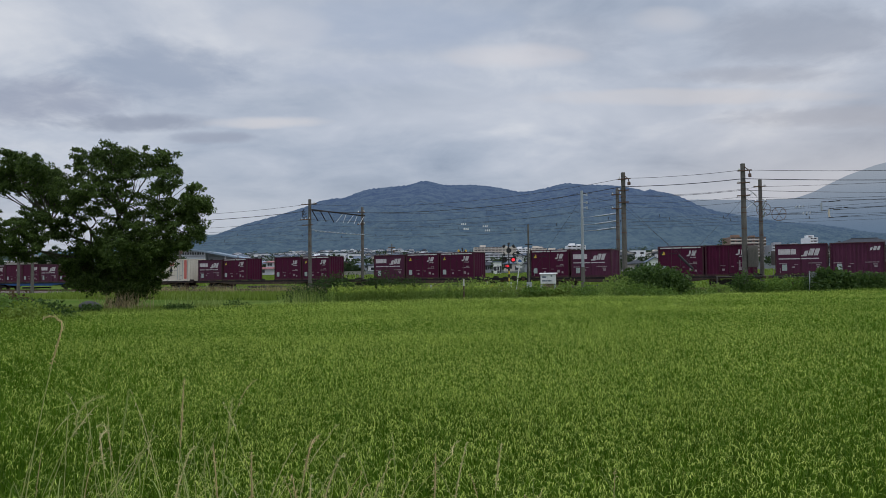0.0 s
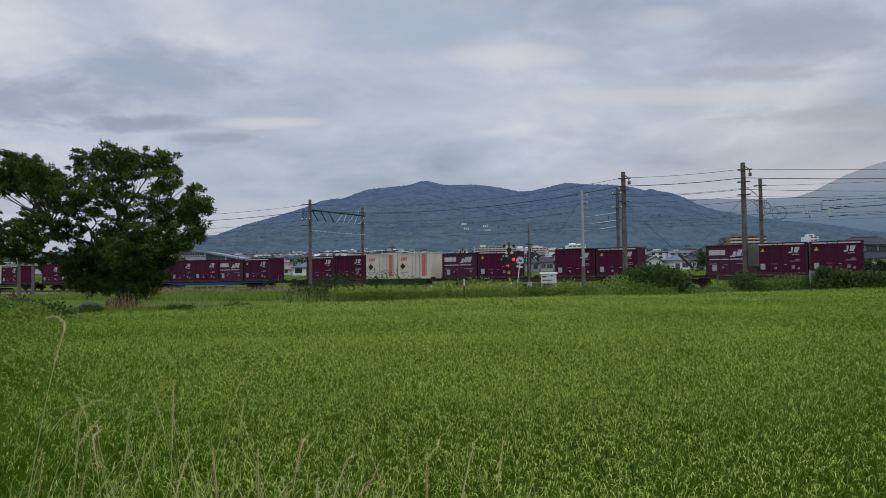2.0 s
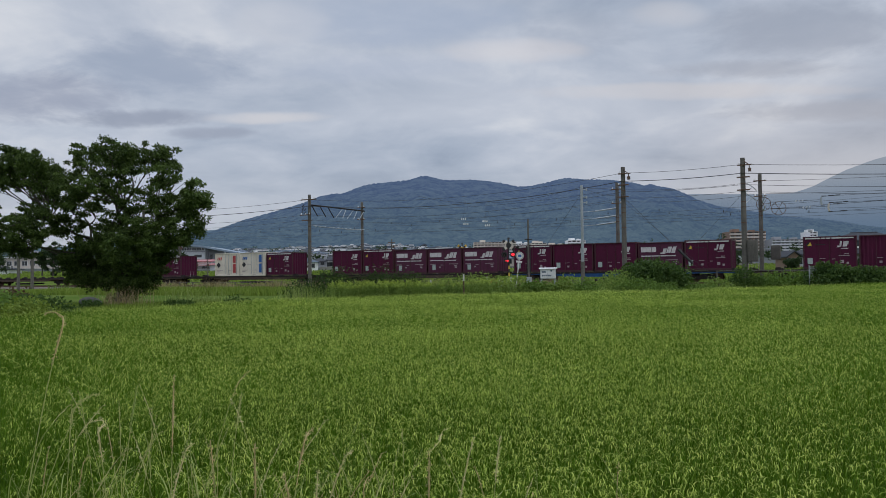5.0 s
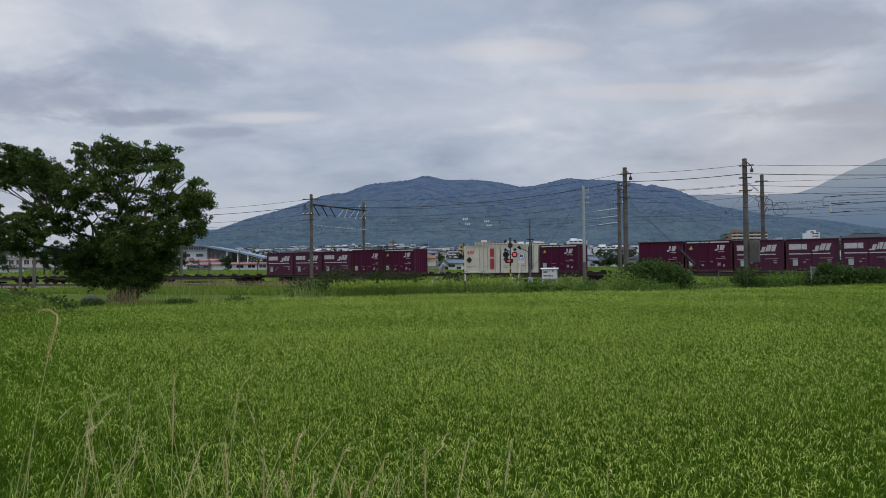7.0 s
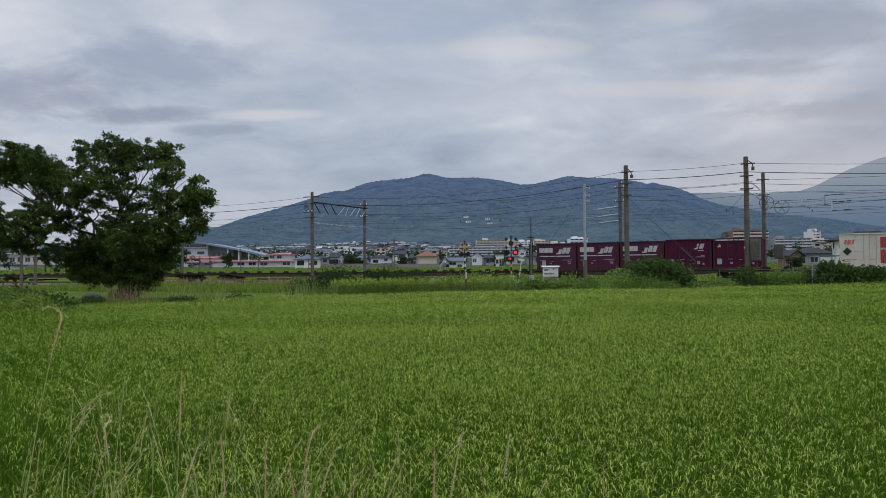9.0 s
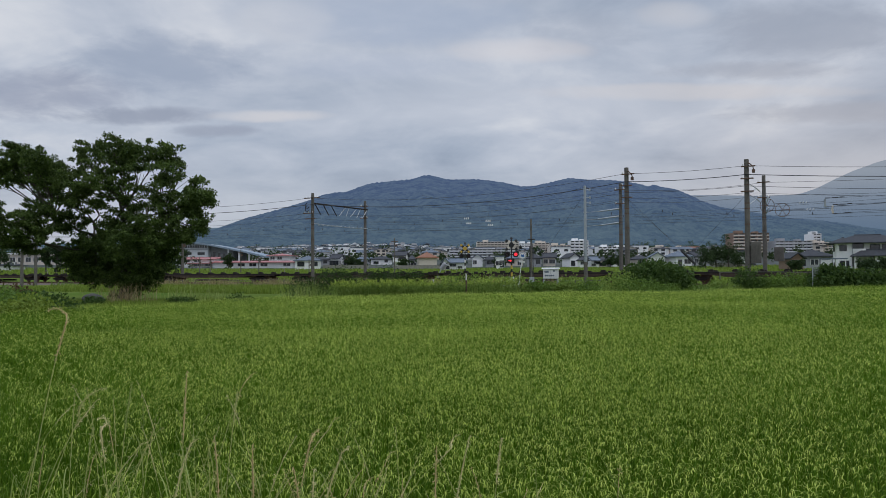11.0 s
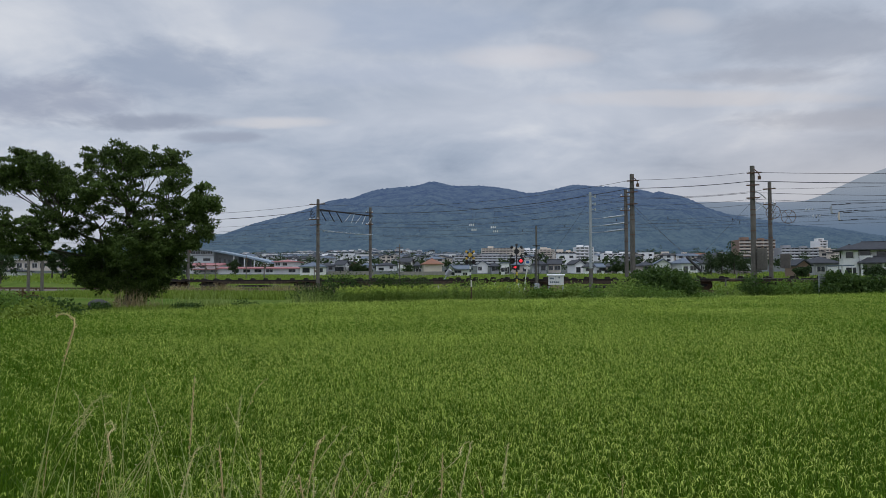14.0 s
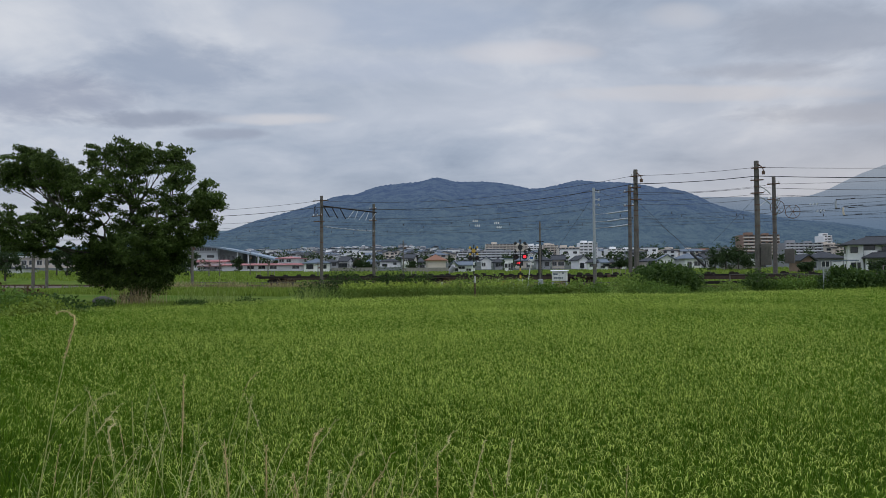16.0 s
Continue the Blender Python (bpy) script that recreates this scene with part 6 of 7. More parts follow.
# ---- level crossing ----
def crossing_sign(k, b, top, lit, facing, label):
    p = sight(k, b)
    z0 = float(land(p.x, p.y)) - 0.1
    cs = thing("crossing_signal", label, "crossing signal", "crossing signals", Matrix.Translation((p.x, p.y, z0)) @ pose(0, 0, 0, 0, 0, -8))
    H = top - z0
    n = 9
    for i in range(n):
        bm = bm_new()
        tube(bm, [(0, 0, H * 0.62 * i / n), (0, 0, H * 0.62 * (i + 1) / n)], 0.075, 10)
        part("post_band", bm, "yellow" if (i % 2 == 0 and lit) else ("white" if i % 2 == 0 else "black"), cs)
    bm = bm_new()
    tube(bm, [(0, 0, H * 0.62), (0, 0, H)], 0.05, 10)
    part("post_top", bm, "black", cs)
    for sgn in (-1, 1):
        arm = None
        for i in range(6):
            s0, s1 = -0.63 + i * 0.21, -0.63 + (i + 1) * 0.21
            bm = bm_new()
            box(bm, s0, s1, -0.09 - 0.004 * (sgn > 0), -0.07 - 0.004 * (sgn > 0), -0.115, 0.115)
            ob = part("cross_board" if arm is None else "board_segment", bm, ("yellow" if i in (0, 2, 3, 5) else "black") if facing else ("wall_cream" if i in (1, 4) else "black"), cs if arm is None else arm)
            if arm is None:
                arm = ob
                arm.matrix_basis = pose(0, 0, H - 0.50, 0, sgn * 42, 0)
    for s in (-1, 1):
        bm = bm_new()
        tube(bm, [(s * 0.36, -0.02, H - 1.27), (s * 0.36, -0.10, H - 1.27)], 0.25, 20)
        disc = part("lamp_board", bm, "black", cs)
        bm = bm_new()
        tube(bm, [(s * 0.36, -0.10, H - 1.27), (s * 0.36, -0.16, H - 1.27)], [0.13, 0.11], 16)
        part("lens", bm, "lamp_red" if (lit and s > 0) else "lens_dark", disc, "lit red lens" if (lit and s > 0) else "dark lens")
        bm = bm_new()
        ring = [(s * 0.36 + 0.16 * math.cos(v), -0.28, H - 1.27 + 0.16 * math.sin(v)) for v in np.linspace(0, math.pi, 9)]
        back = [(x, -0.10, z) for x, _, z in ring]
        vs = [bm.verts.new(p0) for p0 in ring] + [bm.verts.new(p0) for p0 in back]
        for j in range(8):
            bm.faces.new((vs[j], vs[j + 1], vs[j + 10], vs[j + 9]))
        bmesh.ops.solidify(bm, geom=bm.faces[:], thickness=0.01)
        part("hood", bm, "black", disc)
    bm = bm_new()
    tube(bm, [(-0.40, 0.0, H - 1.27), (0.40, 0.0, H - 1.27)], 0.03, 6)
    part("lamp_bar", bm, "black", cs)
    if lit:
        bm = bm_new()
        box(bm, -0.42, 0.24, -0.16, 0.02, H - 1.97, H - 1.60, 0.03)
        bx = part("direction_box", bm, "black", cs)
        bm = bm_new()
        prism(bm, [(-0.28, H - 1.82), (-0.10, H - 1.82), (-0.10, H - 1.90), (0.02, H - 1.79), (-0.10, H - 1.68), (-0.10, H - 1.76), (-0.28, H - 1.76)], -0.175, -0.165)
        part("arrow", bm, "lamp_red", bx, "lit red arrow")
    bm = bm_new()
    tube(bm, [(0, 0, H), (0, 0, H + 0.16)], [0.14, 0.07], 10)
    part("bell", bm, "black", cs)
    return cs


crossing_sign(0.0255, 72.5, 4.75, False, True, "black and yellow crossing cross with dark lamps beyond the tracks")
crossing_sign(0.0860, 58.8, 4.47, True, False, "crossing signal with checkered cross and a lit red lamp")

# round sign on a leaning white post
c = place(0.1, 55)
rs = thing("road_sign", "round white road sign on a leaning white post", "road sign", "", Matrix.Translation((0.0935 * 55, 55, float(c.z) - 0.1)) @ pose(0, 0, 0, 0, 7.5, 0))
bm = bm_new()
tube(bm, [(0, 0, 0), (0, 0, 3.1)], 0.035, 8)
part("post", bm, "white", rs)
bm = bm_new()
tube(bm, [(0, -0.05, 2.82), (0, -0.08, 2.82)], 0.285, 24)
disc = part("disc", bm, "white", rs)
bm = bm_new()
ring = [(0.235 * math.cos(v), -0.085, 2.82 + 0.235 * math.sin(v)) for v in np.linspace(0, 2 * math.pi, 25)]
tube(bm, ring, 0.03, 6, caps=False)
part("rim", bm, "wall_grey", disc, "grey-blue rim")
bm = bm_new()
prism(bm, [(-0.13, 2.74), (0.13, 2.74), (0.10, 2.90), (0.05, 2.93), (0.0, 2.86), (-0.05, 2.93), (-0.10, 2.90)], -0.095, -0.082)
part("symbol", bm, "blue", disc, "dark blue symbol")
bm = bm_new()
box(bm, -0.22, 0.22, -0.07, -0.05, 2.32, 2.46, 0.01)
part("plate", bm, "white", rs, "small plate below the disc")

# white relay cabinet with plain bars for its small print
c = place(0.1370, 54.5)
cb = thing("relay_cabinet", "white steel relay cabinet beside the crossing", "cabinet", "", Matrix.Translation(c) @ pose(0, 0, 0.98, 0, 0, -14))
bm = bm_new()
box(bm, -0.52, 0.52, -0.3, 0.3, 0.06, 0.74, 0.02)
part("body", bm, "white", cb)
bm = bm_new()
prism(bm, [(-0.38, 0.74), (0.38, 0.74), (0.38, 0.77), (0.0, 0.84), (-0.38, 0.77)], -0.62, 0.62)
for v in bm.verts:
    v.co = Vector((v.co.y, v.co.x, v.co.z))
part("roof", bm, "white", cb)
for x in (-0.48, 0.48):
    for y in (-0.22, 0.22):
        bm = bm_new()
        box(bm, x - 0.04, x + 0.04, y - 0.04, y + 0.04, -1.25, 0.0)
        part("leg", bm, "steel", cb)
bm = bm_new()
for x, z, wd in ((-0.40, 0.22, 0.1), (-0.28, 0.22, 0.12), (-0.13, 0.22, 0.1), (0.0, 0.22, 0.14), (0.17, 0.22, 0.08), (-0.42, 0.48, 0.3), (0.2, 0.55, 0.1)):
    box(bm, x, x + wd, -0.308, -0.298, z, z + 0.11)
part("print_bars", bm, "roof_blue", cb, "dark print on the cabinet door")
bm = bm_new()
box(bm, -0.004, 0.004, -0.306, -0.298, 0.05, 0.7)
part("door_joint", bm, "black", cb)

# crossing gear: barrier machine, warning panels, stakes
c = place(0.0685, 57.5)
bmch = thing("barrier_machine", "orange and black striped barrier machine at the crossing", "barrier", "", Matrix.Translation(c))
bm = bm_new()
box(bm, -0.36, 0.1, -0.25, 0.25, -0.1, 0.95, 0.03)
part("housing", bm, "iron", bmch)
for i in range(4):
    bm = bm_new()
    prism(bm, [(-0.50 + i * 0.25, 0.62), (-0.38 + i * 0.25, 0.62), (-0.26 + i * 0.25, 0.98), (-0.38 + i * 0.25, 0.98)], -0.30, -0.27)
    part("stripe_panel", bm, "yellow" if i % 2 else "orange", bmch)
bm = bm_new()
tube(bm, [(-0.2, -0.2, 0.9), (-1.6, -0.5, 1.0), (-4.6, -1.1, 1.02)], [0.04, 0.03, 0.02], 6)
part("barrier_arm", bm, "iron", bmch)
c = place(0.075, 57.3)
wp = thing("warning_panel", "small white panel with a red triangle at the crossing", "sign", "", Matrix.Translation(c))
bm = bm_new()
prism(bm, [(-0.28, 0.45), (0.22, 0.45), (0.12, 0.92), (-0.12, 0.92)], -0.02, 0.02)
part("panel", bm, "white", wp)
bm = bm_new()
tube(bm, [(0, 0.03, -0.1), (0, 0.03, 0.6)], 0.03, 6)
part("stake", bm, "steel", wp)
c = place(0.0856, 57.0)
wp = thing("warning_panel", "small white panel with a red triangle at the crossing", "sign", "", Matrix.Translation(c))
bm = bm_new()
box(bm, -0.22, 0.22, -0.02, 0.02, 0.40, 1.15)
part("panel", bm, "white", wp)
bm = bm_new()
prism(bm, [(-0.2, 0.5), (0.2, 0.5), (0.0, 1.05)], -0.03, -0.022)
part("triangle", bm, "red", wp)
bm = bm_new()
tube(bm, [(0, 0.03, -0.1), (0, 0.03, 0.5)], 0.03, 6)
part("stake", bm, "steel", wp)
for k, y, h, lo in ((0.0268, 50.5, 1.55, "rust"), (0.0575, 56.5, 1.25, "rust"), (-0.016, 58.5, 1.0, "rust")):
    c = place(k, y)
    st = thing("marker_stake", "white-topped marker stake by the crossing", "stake", "marker stakes", Matrix.Translation(c))
    bm = bm_new()
    tube(bm, [(0, 0, -0.1), (0, 0, h * 0.72)], 0.05, 8)
    part("lower_part", bm, lo, st)
    bm = bm_new()
    tube(bm, [(0, 0, h * 0.72), (0, 0, h)], 0.05, 8)
    part("upper_part", bm, "mark", st)
# obstacle detector head beyond the tracks
p = sight(-0.0075, 71.5)
od = thing("crossing_detector", "grey tilted detector head beside the crossing", "detector", "", Matrix.Translation((p.x, p.y, float(land(p.x, p.y)))))
bm = bm_new()
tube(bm, [(0, 0, -0.1), (-0.25, 0, 0.9), (0.35, 0, 2.0)], 0.07, 8)
part("post", bm, "steel", od)
bm = bm_new()
tube(bm, [(0.2, -0.1, 1.7), (0.6, -0.25, 2.25)], [0.28, 0.28], 12)
part("head", bm, "wall_grey", od)
bm = bm_new()
box(bm, -0.4, 0.15, -0.25, 0.25, -0.1, 0.75, 0.03)
part("base_box", bm, "iron", od)

# tall slim pole at the crossing
p = sight(0.1117, 58.0)
z0 = float(land(p.x, p.y))
po = thing("utility_pole", "slim grey pole with loudspeakers at the crossing", "pole", "", Matrix.Translation((p.x, p.y, z0)))
bm = bm_new()
tube(bm, [(0, 0, -0.1), (0, 0, 6.0 - z0)], [0.085, 0.07], 10)
part("shaft", bm, "pole", po)
for dx in (-0.12, 0.14):
    bm = bm_new()
    tube(bm, [(dx, 0, -0.1), (dx, 0, 3.6 + dx)], 0.04, 6)
    part("conduit", bm, "black", po)
bm = bm_new()
tube(bm, [(-0.05, 0, 3.0), (-0.75, -0.1, 3.35)], [0.03, 0.03], 6)
tube(bm, [(-0.75, -0.1, 3.25), (-0.95, -0.15, 3.5)], [0.05, 0.15], 10)
box(bm, -0.3, 0.3, -0.14, -0.08, 4.0, 4.08)
part("loudspeaker", bm, "black", po)
bm = bm_new()
box(bm, -0.2, 0.2, -0.25, -0.05, 0.5, 1.0, 0.02)
part("junction_box", bm, "steel", po)
# steel lighting pole in front, its foot of brown concrete
c = place(0.1824, 50)
po = thing("lighting_pole", "slim pale steel pole on a brown concrete foot", "pole", "", Matrix.Translation(c))
bm = bm_new()
tube(bm, [(0, 0, -0.1), (0, 0, 1.75 + 50 * 17 / 1358 - c.z)], [0.14, 0.125], 12)
part("foot", bm, "pole", po, "brown concrete foot")
bm = bm_new()
tube(bm, [(0, 0, 1.75 + 50 * 17 / 1358 - c.z), (0, 0, 7.35 - c.z)], [0.10, 0.085], 12)
part("shaft", bm, "steel", po)
for dz in (-0.25, -0.75, -1.1):
    bm = bm_new()
    tube(bm, [(-0.06, 0, 7.35 - c.z + dz), (0.3, -0.1, 7.35 - c.z + dz - 0.05)], 0.03, 6)
    tube(bm, [(0.3, -0.1, 7.35 - c.z + dz - 0.12), (0.3, -0.1, 7.35 - c.z + dz + 0.05)], 0.05, 8)
    part("bracket", bm, "steel", po)
top6 = Vector((c.x, c.y, 7.25))
for q, sag in ((line_place("p3", -0.2, 0, -1.4), 0.2), (line_place("p3", -0.2, 0, -2.2), 0.25), (Vector((-2, 62, 8.0)), 0.8)):
    wire(top6, q, sag, 0.014)
wire(top6 - Vector((0, 0, 0.4)), Vector((5.0, 52, 0.6)), 0.0, 0.012, "guy_wire", "steel guy wire of a pole")

# low pipe fence along the near side of the line
for a0, a1, zr in ((-78, -14, 1.05), (-9, 10, 1.62)):
    fn = thing("pipe_fence", "low weathered pipe fence along the railway", "fence", "pipe fences", TRACK @ pose(0, 59.2, 0))
    for z in ((zr, zr - 0.42) if a0 < -20 else (zr,)):
        bm = bm_new()
        tube(bm, [(a, 0.05 * math.sin(a), z + 0.03 * math.sin(a * 0.7)) for a in np.linspace(a0, a1, 30)], 0.024, 6)
        part("rail", bm, "pole", fn)
    for a in np.arange(a0, a1 + 0.1, 2.0 if a0 < -20 else 4.5):
        bm = bm_new()
        box(bm, a - 0.04, a + 0.04, -0.04, 0.04, 0.2, zr + 0.05)
        part("post", bm, "pole", fn)
# wire mesh panel standing in the hedge
c = sight(0.4815, 57.0)
pn = thing("mesh_panel", "grey wire-mesh fence panel in the hedge", "fence", "", Matrix.Translation((c.x, c.y, float(land(c.x, c.y)) - 0.05)) @ pose(0, 0, 0, 0, 0, 40))
for x in (-0.5, 0.5):
    bm = bm_new()
    tube(bm, [(x, 0, 0), (x, 0, 1.7)], 0.03, 6)
    part("post", bm, "steel", pn)
bm = bm_new()
for i in range(12):
    tube(bm, [(-0.5 + i / 11, 0, 0.05), (-0.5 + i / 11, 0, 1.65)], 0.006, 4)
for i in range(14):
    tube(bm, [(-0.5, 0, 0.1 + i * 0.115), (0.5, 0, 0.1 + i * 0.115)], 0.006, 4)
part("mesh", bm, "steel", pn)

# ---- weeds and shrubs along the bank ----
def grass_where(name, n, test, height, width, mats, label, seed, box_xy, lean=0.25, seg=2, category="grass"):
    r = np.random.default_rng(seed)
    x, y = r.uniform(box_xy[0], box_xy[1], n), r.uniform(box_xy[2], box_xy[3], n)
    b = across(x, y)
    edge = np.interp(x, [p[0] for p in EDGE], [p[1] for p in EDGE])
    patch = np.sin(x * 0.9 + 1.3 * np.sin(y * 0.5)) * np.sin(y * 0.7 + x * 0.3) * 0.5 + 0.5
    ok = test(x, y, b, edge, patch)
    x, y, patch = x[ok], y[ok], patch[ok]
    m = len(x)
    h = height * r.uniform(0.5, 1.15, m) * (0.7 + 0.6 * patch)
    V, q, t = ribbons(r, x, y, land(x, y) - 0.02, h, r.uniform(0, lean, m) * h * 2, r.uniform(0, 0.3, m), width * r.uniform(0.7, 1.5, m), None, seg)
    pick = r.uniform(0, 1, m)
    return tagged(ribbon_object(name, [(V, q, t, 0)], mats), label, category, kind="stuff")


grass_where("levee_grass", 88000, lambda x, y, b, e, p: (y > e - 0.3) & (b < 47) & (p > 0.05), 0.30, 0.035, ["levee"], "pale green levee grass", 41, (-34, 10, 8, 50))
grass_where("bank_grass", 110000, lambda x, y, b, e, p: (y > e - 0.2) & (b > 38) & (b < 58.5) & (x > -8) & (p > 0.1), 0.24, 0.04, ["weed"], "rough green grass on the railway bank", 42, (-10, 46, 34, 64))
grass_where("bank_weeds", 60000, lambda x, y, b, e, p: (y > e) & (b > 44) & (b < 58.5) & (x > 0.5) & (p > 0.45), 0.36, 0.05, ["weed_light"], "pale weeds on the railway bank", 43, (-10, 46, 34, 66))
grass_where("trackside_weeds", 50000, lambda x, y, b, e, p: (b > 55.5) & (b < 60.2) & (p > 0.6), 0.6, 0.06, ["weed"], "dark weeds beside the ballast", 44, (-60, 50, 34, 90))
grass_where("trackside_straw", 60000, lambda x, y, b, e, p: (b > 57.2) & (b < 60.6) & (p > 0.2), 1.0, 0.035, ["dull_straw"], "dry grass stalks beside the ballast", 45, (-40, 10, 45, 90), lean=0.5)

SHRUBS = [  # bearing, distance, half sizes, leaves, leaf size, kind, label
    (0.268, 53.5, (2.4, 1.6, 2.31), 8200, 0.155, "kudzu", "mound of dark kudzu leaves on the bank"),
    (0.294, 52.5, (1.2, 1.1, 1.75), 5000, 0.15, "kudzu", "mound of dark kudzu leaves on the bank"),
    (0.250, 45.0, (1.5, 1.1, 1.25), 4200, 0.07, "weed", "dark green feathery shrub on the bank"),
    (0.222, 45.0, (1.1, 0.9, 0.95), 2600, 0.07, "weed_light", "pale green weeds on the bank"),
    (0.285, 46.0, (1.1, 0.9, 0.85), 2400, 0.08, "weed", "low green weeds on the bank"),
    (0.335, 48.5, (1.2, 0.8, 0.6), 2000, 0.08, "weed", "low green weeds on the bank"),
    (0.36, 51.0, (1.3, 0.8, 0.7), 2000, 0.08, "weed_light", "low green weeds on the bank"),
    (0.222, 52.0, (1.2, 1.0, 1.36), 2430, 0.10, "weed_light", "pale green weeds on the bank"),
    (0.392, 53.0, (1.0, 0.9, 1.38), 2295, 0.11, "kudzu", "leafy dark shrub at the foot of the pole"),
    (0.415, 53.0, (1.6, 0.9, 1.02), 2295, 0.11, "weed", "low green shrub by the line"),
    (0.448, 52.5, (1.5, 0.9, 1.08), 2295, 0.11, "weed", "low green shrub by the line"),
    (0.492, 51.5, (0.95, 0.9, 1.62), 3000, 0.15, "kudzu", "broad-leaved dark hedge shrub"),
    (0.518, 51.5, (0.95, 0.9, 1.68), 3200, 0.15, "kudzu", "broad-leaved dark hedge shrub"),
    (0.552, 51.0, (1.3, 1.0, 1.35), 3200, 0.15, "kudzu", "broad-leaved dark hedge shrub"),
    (0.592, 51.0, (1.4, 1.0, 1.3), 2900, 0.15, "kudzu", "broad-leaved dark hedge shrub"),
    (0.475, 52.0, (0.9, 0.7, 0.73), 1485, 0.10, "weed", "low green shrub by the line"),
    (0.160, 52.5, (1.3, 0.9, 0.95), 2295, 0.14, "weed_light", "tall leafy grass clump beside the cabinet"),
    (0.120, 53.0, (1.3, 0.9, 0.85), 2025, 0.12, "weed", "green weeds before the crossing"),
    (0.085, 53.0, (1.4, 0.9, 1.29), 2025, 0.10, "weed_light", "yellow-green flowering weeds before the crossing"),
    (0.045, 52.5, (1.5, 0.9, 1.46), 2295, 0.10, "weed_light", "yellow-green flowering weeds before the crossing"),
    (0.005, 52.0, (1.2, 0.9, 1.14), 1755, 0.10, "weed", "green weeds before the crossing"),
    (0.185, 49.0, (1.0, 0.7, 0.94), 1350, 0.10, "weed", "green weeds round the pole's foot"),
    (-0.045, 52.0, (1.1, 0.8, 1.77), 2295, 0.09, "dark_weed", "dark weeds by the line"),
    (-0.075, 52.0, (1.3, 0.9, 1.98), 2565, 0.09, "dark_weed", "dark weeds by the line"),
    (-0.105, 52.0, (1.3, 0.9, 1.87), 2565, 0.09, "dark_weed", "dark weeds by the line"),
    (-0.145, 52.0, (1.4, 0.9, 1.98), 2565, 0.09, "dark_weed", "dark weeds by the line"),
    (-0.180, 52.0, (1.2, 0.9, 1.46), 2025, 0.09, "dark_weed", "dark weeds by the line"),
    (-0.575, 31.5, (1.5, 1.2, 0.98), 3240, 0.11, "weed", "dense green shrub at the paddy's corner"),
    (-0.548, 29.0, (1.5, 1.0, 0.80), 2700, 0.10, "levee", "pale leafy weeds at the paddy's corner"),
    (-0.535, 33.0, (1.4, 1.0, 0.92), 2970, 0.10, "kudzu", "dark shrub at the paddy's corner"),
    (-0.512, 32.0, (0.9, 0.8, 0.63), 2025, 0.09, "kudzu", "dark shrub at the paddy's corner"),
    (-0.60, 35.0, (1.8, 1.2, 1.15), 2700, 0.12, "weed", "dense green shrub at the paddy's corner"),
    (-0.575, 36.5, (1.5, 1.2, 1.15), 2430, 0.12, "bark_red", "brownish-red shrub at the paddy's corner"),
    (-0.345, 44.0, (0.9, 0.7, 0.40), 1215, 0.08, "kudzu", "low dark weeds on the levee"),
    (-0.27, 44.0, (1.0, 0.7, 0.44), 1215, 0.08, "kudzu", "low dark weeds on the levee"),
    (-0.46, 43.0, (0.6, 0.5, 0.46), 945, 0.09, "kudzu", "low dark weeds on the levee"),
]
M["bark_red"] = leafy("reddish_leaf", (0.06, 0.05, 0.025), (0.13, 0.085, 0.05))
for i, (k, y, size, nl, lf, mat, lab) in enumerate(SHRUBS):
    bush("shrub", place(k, y), size, nl, lf, mat, lab, 700 + i)


def goldenrod(k, y, seed):
    """A clump of upright stems with pale plumes."""
    r = np.random.default_rng(seed)
    c = place(k, y)
    g = thing("goldenrod_clump", "upright clump of yellow-green goldenrod", "plant", "goldenrod clumps", Matrix.Translation(c))
    n = 26
    x, yy = r.normal(0, 0.55, n), r.normal(0, 0.4, n)
    h = r.uniform(0.9, 1.3, n)
    V, q, t = ribbons(r, x, yy, np.full(n, -0.05), h, r.uniform(0, 0.15, n), np.zeros(n), np.full(n, 0.03), None, 3)
    stems = ribbon_object("stem", [(V, q, t, 0)], ["weed"])
    stems.parent = g
    stems["kind"] = "stuff"
    cs = [(x[i], yy[i], h[i] * f) for i in range(n) for f in (0.35, 0.5, 0.65, 0.8)]
    V, q, t = leaf_cloud(r, cs, np.full(len(cs), 0.13), 6, 0.16, aspect=0.3)
    lv = ribbon_object("foliage", [(V, q, t, 0)], ["weed_light"])
    lv.parent = g
    lv["kind"] = "stuff"
    cs = [(x[i], yy[i], h[i] * f) for i in range(n) for f in (0.9, 0.97)]
    V, q, t = leaf_cloud(r, cs, np.full(len(cs), 0.07), 6, 0.09, aspect=0.5)
    pl = ribbon_object("flower_head", [(V, q, t, 0)], ["panicle"])
    pl.parent = g
    pl["kind"] = "stuff"


for i, k in enumerate((-0.135, -0.118, -0.100, -0.085, -0.068, -0.052, -0.092, -0.126, 0.03, 0.055, -0.042, -0.028, -0.015, -0.110, -0.076, -0.06, 0.005, 0.078)):
    goldenrod(k, 50.0 + (i % 3) * 0.7, 900 + i)


def tuft(k, y, n, h, seed, mat="straw", label="tuft of tall dry grass at the tree's foot", spread=0.8, width=0.02):
    r = np.random.default_rng(seed)
    c = place(k, y)
    x, yy = r.normal(0, spread, n), r.normal(0, spread * 0.5, n)
    V, q, t = ribbons(r, x, yy, np.full(n, -0.05), h * r.uniform(0.5, 1.1, n), r.uniform(0.05, 0.5, n) * h, r.uniform(0, 0.3, n), np.full(n, width), None, 4)
    ob = ribbon_object("grass_tuft", [(V, q, t, 0)], [mat])
    ob.matrix_basis = Matrix.Translation(c)
    return tagged(ob, label, "grass", "grass tufts")


